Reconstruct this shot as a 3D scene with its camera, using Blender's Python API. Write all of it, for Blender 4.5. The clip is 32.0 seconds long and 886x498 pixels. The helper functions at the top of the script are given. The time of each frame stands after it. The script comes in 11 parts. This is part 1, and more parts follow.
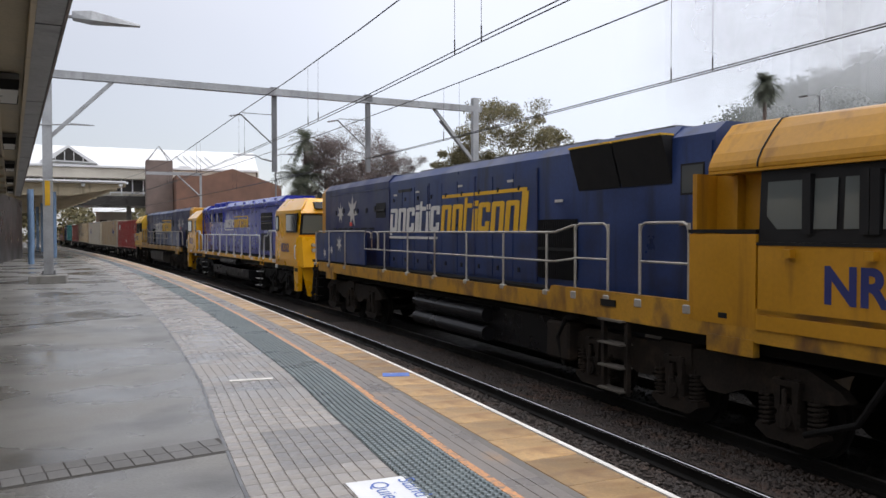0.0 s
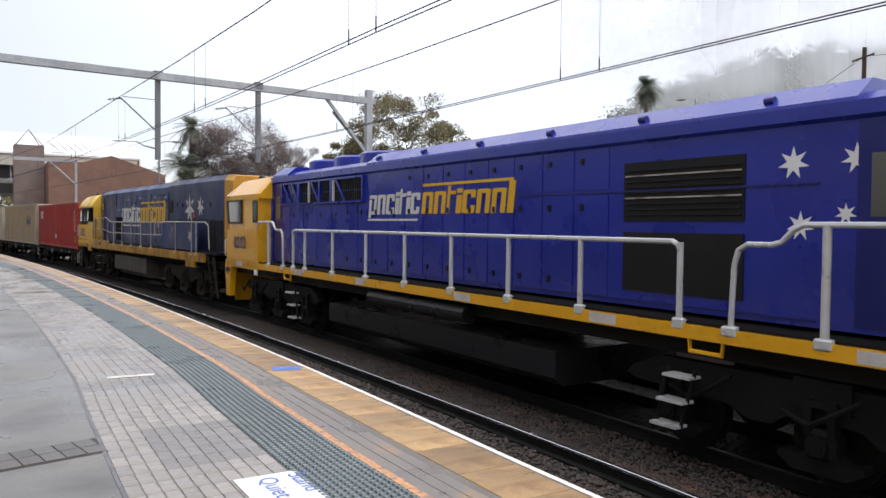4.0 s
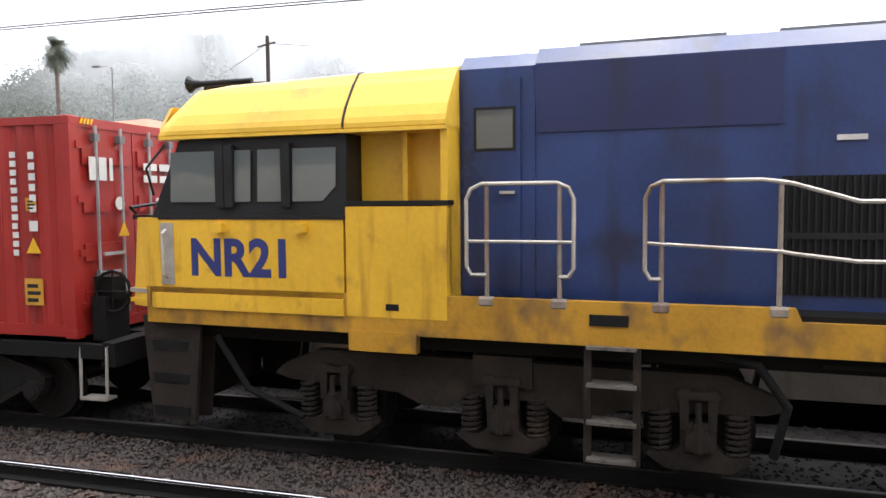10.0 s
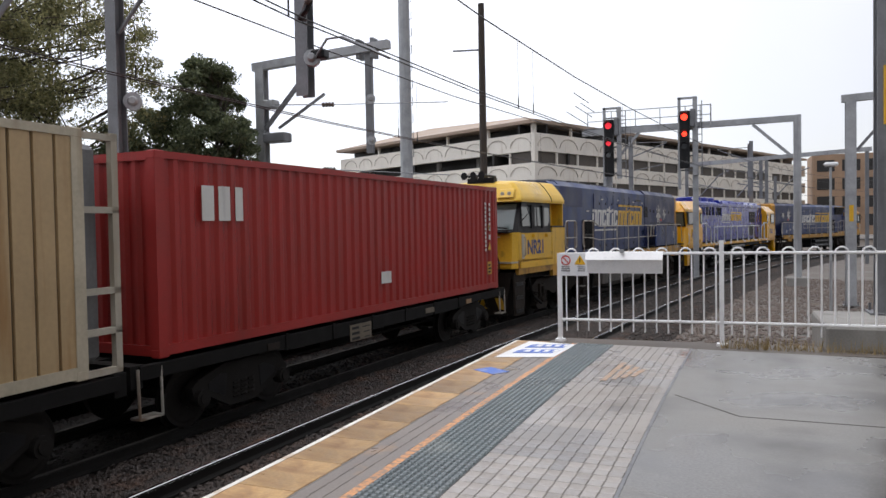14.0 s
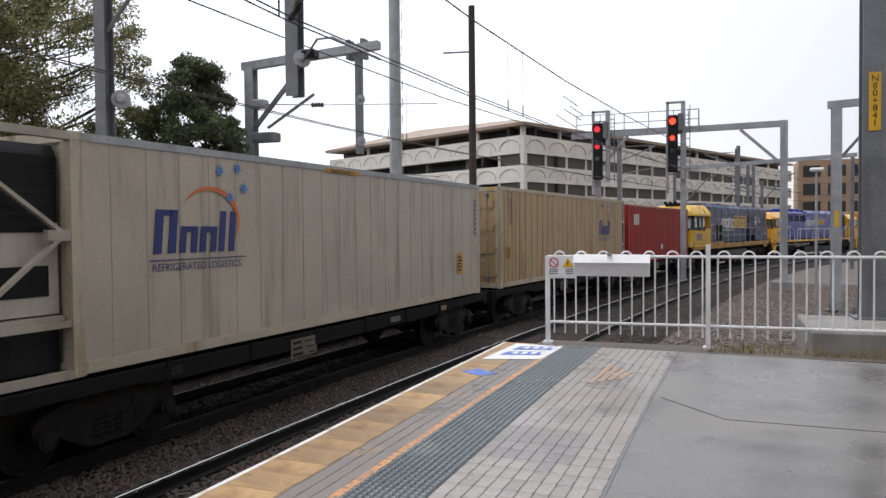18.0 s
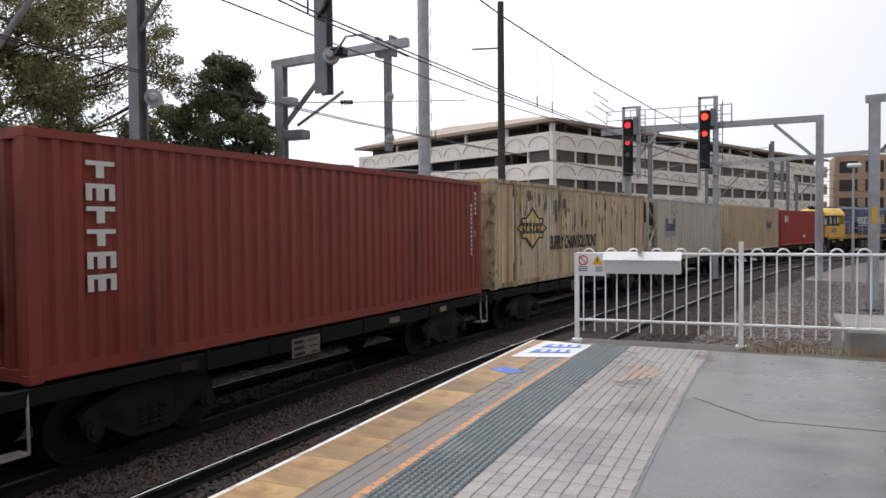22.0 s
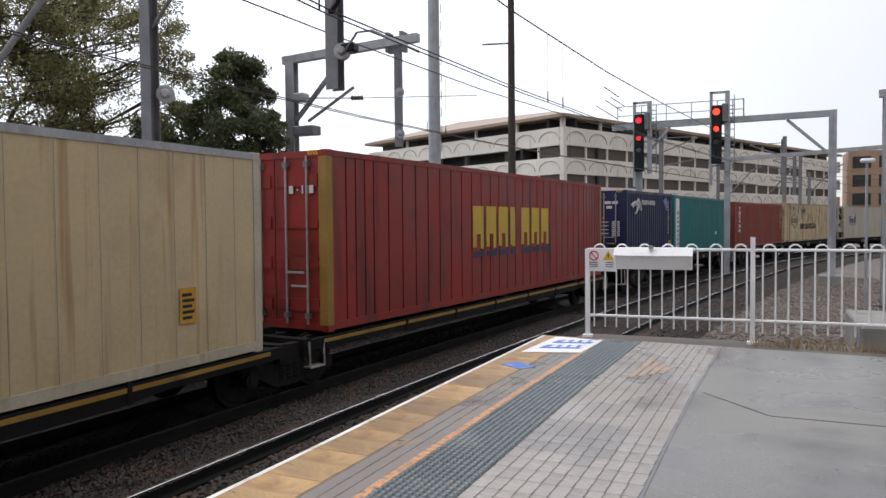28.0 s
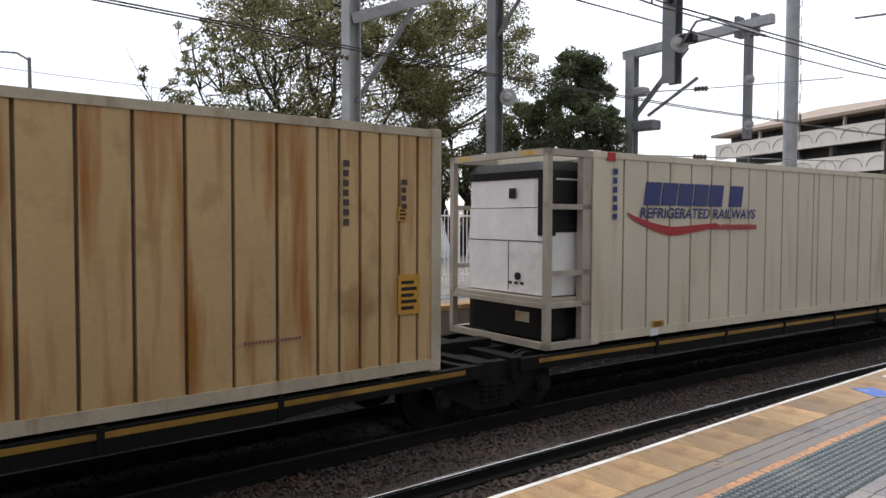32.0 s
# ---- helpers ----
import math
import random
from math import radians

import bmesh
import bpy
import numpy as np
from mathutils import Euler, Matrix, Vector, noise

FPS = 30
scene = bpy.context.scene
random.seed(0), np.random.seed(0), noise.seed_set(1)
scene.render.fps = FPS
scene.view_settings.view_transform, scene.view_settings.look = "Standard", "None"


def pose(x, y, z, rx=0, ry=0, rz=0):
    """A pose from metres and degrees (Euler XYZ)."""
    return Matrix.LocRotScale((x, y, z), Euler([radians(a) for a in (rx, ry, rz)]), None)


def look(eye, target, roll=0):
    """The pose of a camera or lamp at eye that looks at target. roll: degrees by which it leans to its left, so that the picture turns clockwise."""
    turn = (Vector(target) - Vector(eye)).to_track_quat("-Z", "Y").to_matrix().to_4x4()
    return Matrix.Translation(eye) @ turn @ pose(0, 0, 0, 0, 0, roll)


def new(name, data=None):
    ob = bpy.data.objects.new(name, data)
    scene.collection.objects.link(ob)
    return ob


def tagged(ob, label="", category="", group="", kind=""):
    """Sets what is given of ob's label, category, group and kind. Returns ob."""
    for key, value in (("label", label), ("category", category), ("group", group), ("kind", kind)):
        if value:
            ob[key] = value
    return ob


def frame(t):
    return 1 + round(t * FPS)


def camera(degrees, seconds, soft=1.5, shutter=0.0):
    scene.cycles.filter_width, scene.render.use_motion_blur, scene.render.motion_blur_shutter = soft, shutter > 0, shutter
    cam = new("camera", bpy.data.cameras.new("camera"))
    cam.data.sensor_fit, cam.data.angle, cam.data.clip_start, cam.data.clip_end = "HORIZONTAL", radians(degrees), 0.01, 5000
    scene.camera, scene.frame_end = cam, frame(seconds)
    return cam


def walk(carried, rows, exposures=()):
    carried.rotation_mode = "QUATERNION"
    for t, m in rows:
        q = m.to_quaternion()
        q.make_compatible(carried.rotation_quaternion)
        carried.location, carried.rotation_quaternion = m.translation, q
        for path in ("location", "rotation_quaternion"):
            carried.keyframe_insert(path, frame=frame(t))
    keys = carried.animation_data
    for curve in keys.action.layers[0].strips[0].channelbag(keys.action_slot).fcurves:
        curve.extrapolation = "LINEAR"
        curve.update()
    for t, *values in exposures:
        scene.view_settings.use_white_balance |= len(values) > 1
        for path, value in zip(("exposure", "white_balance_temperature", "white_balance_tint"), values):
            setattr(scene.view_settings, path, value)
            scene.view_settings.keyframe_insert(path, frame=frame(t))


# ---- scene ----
cam = camera(61.39, 32.0)
PATH = [
    (0, pose(-0.000, -0.000, 1.680, 88.80, 0.04, -23.50)),
    (0.5, pose(-0.002, -0.005, 1.681, 88.79, 0.06, -23.61)),
    (1, pose(0.002, -0.004, 1.678, 88.76, -0.08, -23.74)),
    (1.5, pose(0.002, 0.003, 1.676, 88.66, -0.13, -24.13)),
    (2, pose(0.003, 0.013, 1.671, 88.49, -0.16, -25.71)),
    (2.5, pose(-0.016, -0.000, 1.671, 88.36, -0.17, -27.42)),
    (4.5, pose(0.021, 0.036, 1.657, 88.34, -0.46, -32.29)),
    (5, pose(0.033, 0.043, 1.656, 88.32, -0.29, -32.45)),
    (5.5, pose(0.030, 0.027, 1.655, 88.31, 0.01, -32.49)),
    (6, pose(0.035, 0.028, 1.654, 88.32, 0.31, -32.68)),
    (6.5, pose(0.039, 0.036, 1.647, 88.26, 0.37, -32.94)),
    (7, pose(0.036, 0.040, 1.647, 88.16, 0.38, -33.26)),
    (7.5, pose(0.065, 0.015, 1.646, 87.81, 0.57, -33.83)),
    (8, pose(0.107, 0.021, 1.647, 87.28, 0.75, -34.44)),
    (8.5, pose(0.165, 0.001, 1.653, 86.80, 0.59, -36.80)),
    (9, pose(0.234, -0.044, 1.656, 86.51, 0.19, -42.97)),
    (9.5, pose(0.132, -0.119, 1.673, 86.44, -0.87, -53.43)),
    (10, pose(-0.087, -0.239, 1.729, 86.15, 0.65, -73.63)),
    (10.2, pose(-0.133, -0.259, 1.710, 85.15, 1.50, -81.95)),
    (10.4, pose(-0.230, -0.308, 1.734, 84.42, 0.18, -91.73)),
    (10.5, pose(-0.232, -0.230, 1.758, 85.04, -0.12, -97.48)),
    (10.7, pose(-0.217, -0.095, 1.684, 84.49, -1.53, -107.19)),
    (11, pose(-0.321, 0.165, 1.780, 85.05, -1.74, -121.78)),
    (11.4, pose(-0.030, 0.116, 1.686, 86.49, -1.57, -138.00)),
    (11.5, pose(-0.027, 0.081, 1.699, 86.52, -1.88, -141.68)),
    (12, pose(0.037, 0.005, 1.672, 87.29, -0.40, -151.85)),
    (12.5, pose(0.060, -0.021, 1.676, 87.55, 0.55, -155.73)),
    (13, pose(0.067, 0.021, 1.678, 87.80, 1.13, -157.69)),
    (13.5, pose(0.058, 0.036, 1.675, 88.08, 1.08, -157.94)),
    (14, pose(0.049, 0.017, 1.677, 88.30, 1.05, -158.89)),
    (14.5, pose(0.054, 0.020, 1.680, 88.35, 0.94, -159.59)),
    (16.5, pose(0.051, 0.022, 1.681, 88.46, 0.58, -159.49)),
    (17, pose(0.049, 0.035, 1.678, 88.44, 0.46, -159.45)),
    (17.5, pose(0.049, 0.035, 1.680, 88.40, 0.49, -159.62)),
    (18, pose(0.046, 0.029, 1.679, 88.40, 0.54, -159.76)),
    (18.5, pose(0.044, 0.026, 1.682, 88.43, 0.61, -159.74)),
    (19, pose(0.049, 0.027, 1.682, 88.47, 0.55, -159.70)),
    (19.5, pose(0.047, 0.041, 1.682, 88.51, 0.53, -159.68)),
    (20, pose(0.051, 0.007, 1.675, 88.50, 0.55, -159.62)),
    (20.5, pose(0.054, 0.022, 1.681, 88.38, 0.52, -159.15)),
    (21, pose(0.055, 0.007, 1.676, 88.30, 0.54, -158.52)),
    (21.5, pose(0.055, 0.011, 1.679, 88.22, 0.43, -158.01)),
    (22, pose(0.051, -0.001, 1.681, 88.18, 0.53, -157.56)),
    (22.5, pose(0.047, -0.008, 1.681, 88.19, 0.48, -157.41)),
    (23, pose(0.052, -0.003, 1.679, 88.14, 0.42, -157.37)),
    (23.5, pose(0.053, 0.028, 1.681, 88.08, 0.34, -157.48)),
    (24, pose(0.052, 0.014, 1.679, 88.08, 0.20, -157.52)),
    (24.5, pose(0.052, 0.003, 1.681, 88.08, 0.27, -157.52)),
    (25, pose(0.048, 0.024, 1.678, 88.10, 0.33, -157.50)),
    (25.5, pose(0.045, 0.011, 1.680, 88.07, 0.39, -157.40)),
    (27.5, pose(0.052, 0.037, 1.683, 87.85, 0.53, -156.97)),
    (28, pose(0.051, 0.026, 1.680, 87.85, 0.53, -156.79)),
    (28.5, pose(0.045, 0.023, 1.684, 87.92, 0.52, -156.66)),
    (29, pose(0.043, 0.029, 1.684, 87.97, 0.47, -156.55)),
    (29.5, pose(0.044, 0.031, 1.678, 88.04, 0.47, -156.35)),
    (30, pose(0.057, 0.019, 1.676, 88.00, 0.65, -155.11)),
    (30.5, pose(0.072, -0.015, 1.676, 88.07, 0.88, -150.84)),
    (31, pose(0.067, -0.041, 1.668, 88.14, 0.89, -145.39)),
    (31.5, pose(0.064, -0.030, 1.686, 87.97, 0.47, -140.53)),
    (32, pose(-0.061, -0.107, 1.734, 87.56, -0.15, -131.16)),
]

EXPOSE = [(0, -0.05), (1.0, 0.0), (2.0, 0.2), (4.5, 0.28), (7.0, 0.36), (8.0, 0.42), (8.6, 0.5), (9.3, 0.85), (10.2, 1.36), (11.0, 1.55), (11.5, 1.25), (12.0, 0.72), (12.6, 0.16), (14.5, -0.08), (24, -0.08), (32, -0.1)]
walk(cam, PATH, EXPOSE)

# ---- world and light: an overcast, wet winter day ----
world = bpy.data.worlds.new("overcast_sky")
scene.world = world
world.use_nodes = True
wn, wl = world.node_tree.nodes, world.node_tree.links
wn.clear()
w_out = wn.new("ShaderNodeOutputWorld")
w_bg = wn.new("ShaderNodeBackground")
w_sky = wn.new("ShaderNodeTexSky")
w_sky.sky_type = "NISHITA"
w_sky.sun_disc = False
w_sky.sun_elevation, w_sky.sun_rotation = radians(66), radians(100)
w_co = wn.new("ShaderNodeTexCoord")
w_sep = wn.new("ShaderNodeSeparateXYZ")
w_ramp = wn.new("ShaderNodeValToRGB")
w_ramp.color_ramp.elements[0].position, w_ramp.color_ramp.elements[0].color = 0.0, (0.67, 0.665, 0.71, 1)
w_ramp.color_ramp.elements[1].position, w_ramp.color_ramp.elements[1].color = 0.42, (1.05, 1.02, 1.06, 1)
w_top = w_ramp.color_ramp.elements.new(1.0)
w_top.color = (1.75, 1.72, 1.76, 1)
w_noise = wn.new("ShaderNodeTexNoise")
w_noise.inputs["Scale"].default_value, w_noise.inputs["Detail"].default_value = 2.2, 4.0
w_cloud = wn.new("ShaderNodeMath")
w_cloud.operation = "MULTIPLY_ADD"
w_cloud.inputs[1].default_value = 0.22
w_south = wn.new("ShaderNodeMath")
w_south.operation = "MULTIPLY_ADD"
w_south.inputs[1].default_value = -0.20
w_mix = wn.new("ShaderNodeMixRGB")
w_mix.inputs[0].default_value = 0.06
wl.new(w_co.outputs["Generated"], w_sep.inputs[0])
wl.new(w_co.outputs["Generated"], w_noise.inputs["Vector"])
wl.new(w_noise.outputs["Fac"], w_cloud.inputs[0])
wl.new(w_sep.outputs["Z"], w_cloud.inputs[2])
wl.new(w_sep.outputs["Y"], w_south.inputs[0])
wl.new(w_cloud.outputs[0], w_south.inputs[2])
wl.new(w_south.outputs[0], w_ramp.inputs[0])
wl.new(w_ramp.outputs[0], w_mix.inputs[1])
wl.new(w_sky.outputs[0], w_mix.inputs[2])
w_side = wn.new("ShaderNodeMapRange")
w_side.inputs["From Min"].default_value, w_side.inputs["From Max"].default_value = -1.0, 0.35
w_side.inputs["To Min"].default_value, w_side.inputs["To Max"].default_value = 0.38, 1.0
w_dim = wn.new("ShaderNodeMixRGB")
w_dim.blend_type = "MULTIPLY"
w_dim.inputs[0].default_value = 1.0
wl.new(w_sep.outputs["X"], w_side.inputs["Value"])
wl.new(w_mix.outputs[0], w_dim.inputs[1])
wl.new(w_side.outputs[0], w_dim.inputs[2])
wl.new(w_dim.outputs[0], w_bg.inputs["Color"])
w_bg.inputs["Strength"].default_value = 1.0
wl.new(w_bg.outputs[0], w_out.inputs["Surface"])

sun = new("sun", bpy.data.lights.new("sun", "SUN"))
sun.data.energy, sun.data.angle, sun.data.color = 1.1, radians(35), (1.0, 0.98, 0.96)
sun.matrix_world = look((24, -6, 60), (0, 0, 0))


# ---- materials ----
def stuffing(name, col, rough=0.5, metal=0.0, var=0.25, scale=2.0, fine=35.0, bump=0.1, streak=None, amount=0.4, stretch=(1, 1, 0.12), wet=0.0, spots=None, spot_amount=0.35, spot_scale=4.0, rand=0.0):
    """A surface with variation at two scales, and if asked for: streaks or patches of a second colour, wet gloss, variation from object to object."""
    m = bpy.data.materials.new(name)
    m.use_nodes = True
    n, l = m.node_tree.nodes, m.node_tree.links
    b = n["Principled BSDF"]
    co = n.new("ShaderNodeTexCoord")
    big, small = n.new("ShaderNodeTexNoise"), n.new("ShaderNodeTexNoise")
    big.inputs["Scale"].default_value, big.inputs["Detail"].default_value = scale, 5.0
    small.inputs["Scale"].default_value, small.inputs["Detail"].default_value = fine, 3.0
    l.new(co.outputs["Object"], big.inputs["Vector"])
    l.new(co.outputs["Object"], small.inputs["Vector"])
    add = n.new("ShaderNodeMath")
    add.operation = "MULTIPLY_ADD"
    add.inputs[1].default_value = 0.45
    l.new(small.outputs["Fac"], add.inputs[0])
    l.new(big.outputs["Fac"], add.inputs[2])
    ramp = n.new("ShaderNodeValToRGB")
    lo, hi = 1 - var, 1 + var * 0.6
    ramp.color_ramp.elements[0].position, ramp.color_ramp.elements[0].color = 0.45, (col[0] * lo, col[1] * lo, col[2] * lo, 1)
    ramp.color_ramp.elements[1].position, ramp.color_ramp.elements[1].color = 1.0, (min(1, col[0] * hi), min(1, col[1] * hi), min(1, col[2] * hi), 1)
    l.new(add.outputs[0], ramp.inputs[0])
    top = ramp.outputs[0]
    for extra, sc, st, k in ((streak, 3.0, stretch, amount), (spots, spot_scale, (1, 1, 1), spot_amount)):
        if not extra:
            continue
        mp, tex, cut, mix = n.new("ShaderNodeMapping"), n.new("ShaderNodeTexNoise"), n.new("ShaderNodeMapRange"), n.new("ShaderNodeMixRGB")
        mp.inputs["Scale"].default_value = st
        tex.inputs["Scale"].default_value, tex.inputs["Detail"].default_value = sc, 6.0
        cut.inputs["From Min"].default_value, cut.inputs["From Max"].default_value = 0.68 - 0.3 * k, 0.86 - 0.3 * k
        mix.inputs[2].default_value = (*extra, 1)
        l.new(co.outputs["Object"], mp.inputs["Vector"])
        l.new(mp.outputs[0], tex.inputs["Vector"])
        l.new(tex.outputs["Fac"], cut.inputs["Value"])
        l.new(cut.outputs[0], mix.inputs[0])
        l.new(top, mix.inputs[1])
        top = mix.outputs[0]
    if rand:
        info, hue = n.new("ShaderNodeObjectInfo"), n.new("ShaderNodeHueSaturation")
        mr = n.new("ShaderNodeMapRange")
        mr.inputs["To Min"].default_value, mr.inputs["To Max"].default_value = 1 - rand, 1 + rand
        l.new(info.outputs["Random"], mr.inputs["Value"])
        l.new(mr.outputs[0], hue.inputs["Value"])
        l.new(top, hue.inputs["Color"])
        top = hue.outputs[0]
    l.new(top, b.inputs["Base Color"])
    b.inputs["Metallic"].default_value = metal
    rr = n.new("ShaderNodeMapRange")
    rr.inputs["From Min"].default_value, rr.inputs["From Max"].default_value = 0.3, 0.7
    rr.inputs["To Min"].default_value, rr.inputs["To Max"].default_value = max(0.04, rough - 0.12 - 0.6 * wet), min(1, rough + 0.12)
    l.new(big.outputs["Fac"], rr.inputs["Value"])
    l.new(rr.outputs[0], b.inputs["Roughness"])
    if max(col) < 0.05 and not wet:
        b.inputs["Specular IOR Level"].default_value = 0.22
    if bump:
        bp = n.new("ShaderNodeBump")
        bp.inputs["Strength"].default_value, bp.inputs["Distance"].default_value = bump, 0.01
        l.new(add.outputs[0], bp.inputs["Height"])
        l.new(bp.outputs[0], b.inputs["Normal"])
    return m


def glossy(m, weight=1.0):
    """A clear coat over fresh paint."""
    b = m.node_tree.nodes["Principled BSDF"]
    b.inputs["Coat Weight"].default_value, b.inputs["Coat Roughness"].default_value = weight, 0.12
    return m


def glowing(name, col, strength):
    m = bpy.data.materials.new(name)
    m.use_nodes = True
    b = m.node_tree.nodes["Principled BSDF"]
    b.inputs["Base Color"].default_value = (*col, 1)
    b.inputs["Emission Color"].default_value = (*col, 1)
    b.inputs["Emission Strength"].default_value = strength
    return m


def glassy(name, col, rough=0.05):
    m = bpy.data.materials.new(name)
    m.use_nodes = True
    b = m.node_tree.nodes["Principled BSDF"]
    b.inputs["Base Color"].default_value = (*col, 1)
    b.inputs["Roughness"].default_value = rough
    b.inputs["IOR"].default_value = 1.5
    b.inputs["Coat Weight"].default_value = 0.6
    return m


CONCRETE = stuffing("wet_concrete", (0.19, 0.183, 0.168), 0.46, 0, 0.55, 0.5, 45, 0.3, wet=0.5, streak=(0.125, 0.12, 0.11), amount=0.5, stretch=(0.10, 0.5, 1), spots=(0.10, 0.096, 0.09), spot_amount=0.6, spot_scale=1.1)
ROUGH_CONCRETE = stuffing("rough_concrete", (0.27, 0.26, 0.24), 0.8, 0, 0.35, 1.5, 40, 0.3, streak=(0.10, 0.09, 0.08), amount=0.4)
TILE = stuffing("grey_paving_tile", (0.315, 0.287, 0.258), 0.38, 0, 0.3, 1.2, 60, 0.12, wet=0.35, rand=0.14, spots=(0.225, 0.195, 0.165), spot_amount=0.5, spot_scale=1.0)
TILE_DARK = stuffing("dark_paving_tile", (0.215, 0.2, 0.187), 0.38, 0, 0.3, 1.2, 60, 0.12, wet=0.35, rand=0.12)
PAVER = stuffing("stained_grey_paver", (0.18, 0.158, 0.14), 0.45, 0, 0.35, 1.5, 50, 0.15, wet=0.3, rand=0.18, spots=(0.33, 0.20, 0.10), spot_amount=0.3, spot_scale=2.5)
COPING = stuffing("rust_stained_coping", (0.40, 0.25, 0.105), 0.5, 0, 0.5, 2.2, 40, 0.25, wet=0.3, rand=0.28, streak=(0.24, 0.125, 0.045), amount=0.6, stretch=(0.5, 2.5, 1), spots=(0.20, 0.105, 0.045), spot_amount=0.5, spot_scale=3.0)
GROUT = stuffing("dark_grout", (0.165, 0.15, 0.135), 0.7, 0, 0.3, 3, 60, 0.2)
TACTILE_BASE = stuffing("dark_tactile_rubber", (0.06, 0.08, 0.088), 0.45, 0, 0.3, 1.0, 40, 0.1, wet=0.25)
TACTILE = stuffing("blue_grey_tactile_rubber", (0.15, 0.182, 0.188), 0.42, 0, 0.3, 1.0, 40, 0.1, wet=0.25, spots=(0.24, 0.26, 0.25), spot_amount=0.4, spot_scale=2)
ORANGE_LINE = stuffing("worn_orange_paint", (0.62, 0.30, 0.13), 0.6, 0, 0.3, 3, 60, 0.15, spots=(0.20, 0.17, 0.15), spot_amount=0.72, spot_scale=22)
FAINT_ORANGE = stuffing("faded_orange_paint", (0.42, 0.27, 0.17), 0.6, 0, 0.3, 3, 60, 0.1, spots=(0.30, 0.275, 0.245), spot_amount=0.75, spot_scale=14)
WHITE_LINE = stuffing("worn_white_paint", (0.72, 0.70, 0.66), 0.6, 0, 0.2, 3, 60, 0.1, spots=(0.42, 0.28, 0.16), spot_amount=0.4, spot_scale=5)
SIGN_WHITE = stuffing("white_sign_paint", (0.80, 0.81, 0.82), 0.4, 0, 0.1, 4, 60, 0.05)
BLUE_PAINT = stuffing("worn_blue_paint", (0.07, 0.16, 0.52), 0.5, 0, 0.2, 4, 60, 0.05, spots=(0.55, 0.55, 0.55), spot_amount=0.35, spot_scale=9)
BALLAST = stuffing("ballast_stone", (0.024, 0.019, 0.016), 0.85, 0, 0.55, 6, 50, 0.6, spots=(0.055, 0.033, 0.022), spot_amount=0.4, spot_scale=1.2)
# Oily stone, darkened further: the train's shade is in its colour
OILY_SHADE_STONE = stuffing("oily_shade_dark_stone", (0.016, 0.014, 0.013), 0.7, 0, 0.7, 4.0, 30, 0.3)
STONE = stuffing("crushed_stone", (0.052, 0.038, 0.031), 0.6, 0, 0.75, 4.0, 30, 0.3, spots=(0.095, 0.048, 0.028), spot_amount=0.45, spot_scale=1.4)
YARD_STONE = stuffing("dry_pinkish_gravel", (0.15, 0.118, 0.10), 0.75, 0, 0.6, 3.0, 30, 0.3, spots=(0.21, 0.165, 0.135), spot_amount=0.45, spot_scale=0.8)
SLEEPER = stuffing("old_timber_sleeper", (0.036, 0.027, 0.021), 0.75, 0, 0.4, 3, 40, 0.5, rand=0.2)
RAIL = stuffing("rail_web", (0.011, 0.010, 0.009), 0.7, 0.0, 0.4, 3, 40, 0.2)
# Far track's head, polished in truth: the train's shade is put in its colour
RAIL_SHADED = stuffing("shaded_rail_head", (0.07, 0.065, 0.06), 0.5, 0.5, 0.2, 3, 40, 0.0)
RAIL_TOP = stuffing("polished_rail_head", (0.75, 0.75, 0.76), 0.2, 1.0, 0.1, 3, 40, 0.0)
DIRT = stuffing("wet_earth", (0.11, 0.092, 0.076), 0.75, 0, 0.5, 0.4, 12, 0.5, spots=(0.14, 0.125, 0.105), spot_amount=0.4, spot_scale=0.5, wet=0.2)
GRASS = stuffing("dry_grass", (0.36, 0.27, 0.13), 0.8, 0, 0.5, 2.0, 30, 0.1)
ASPHALT = stuffing("asphalt", (0.06, 0.06, 0.062), 0.6, 0, 0.35, 0.8, 50, 0.2, wet=0.3)
GALV = stuffing("galvanised_steel", (0.40, 0.41, 0.42), 0.55, 0.35, 0.3, 2.0, 20, 0.05, streak=(0.26, 0.26, 0.27), amount=0.4)
GALV_DARK = stuffing("weathered_galvanised_steel", (0.20, 0.205, 0.215), 0.55, 0.3, 0.3, 2.0, 20, 0.05, streak=(0.11, 0.11, 0.115), amount=0.5)
WIRE = stuffing("dark_copper_wire", (0.045, 0.042, 0.04), 0.5, 0.4, 0.2, 3, 30, 0)
INSULATOR = stuffing("brown_insulator", (0.10, 0.07, 0.06), 0.3, 0, 0.2, 3, 30, 0)
WHITE_STEEL = stuffing("white_painted_steel", (0.88, 0.88, 0.88), 0.35, 0, 0.12, 3, 40, 0.03, streak=(0.55, 0.53, 0.50), amount=0.2)
WARN_YELLOW = stuffing("yellow_sign", (0.74, 0.42, 0.02), 0.4, 0, 0.15, 4, 50, 0.03)
BLACK = stuffing("black_paint", (0.012, 0.012, 0.013), 0.4, 0, 0.2, 4, 40, 0.03)
RED_SIGN = stuffing("red_sign", (0.62, 0.05, 0.03), 0.4, 0, 0.1, 4, 40, 0)
RED_GLOW = glowing("red_signal_light", (1.0, 0.045, 0.02), 3.0)
RED_DIM = glowing("dim_red_signal_light", (0.8, 0.03, 0.05), 1.0)
CREAM_STEEL = stuffing("cream_painted_steel", (0.52, 0.44, 0.30), 0.5, 0, 0.2, 1.5, 30, 0.05, streak=(0.30, 0.25, 0.17), amount=0.3)
CREAM_PALE = stuffing("pale_cream_render", (0.66, 0.62, 0.53), 0.6, 0, 0.15, 0.4, 10, 0.05)
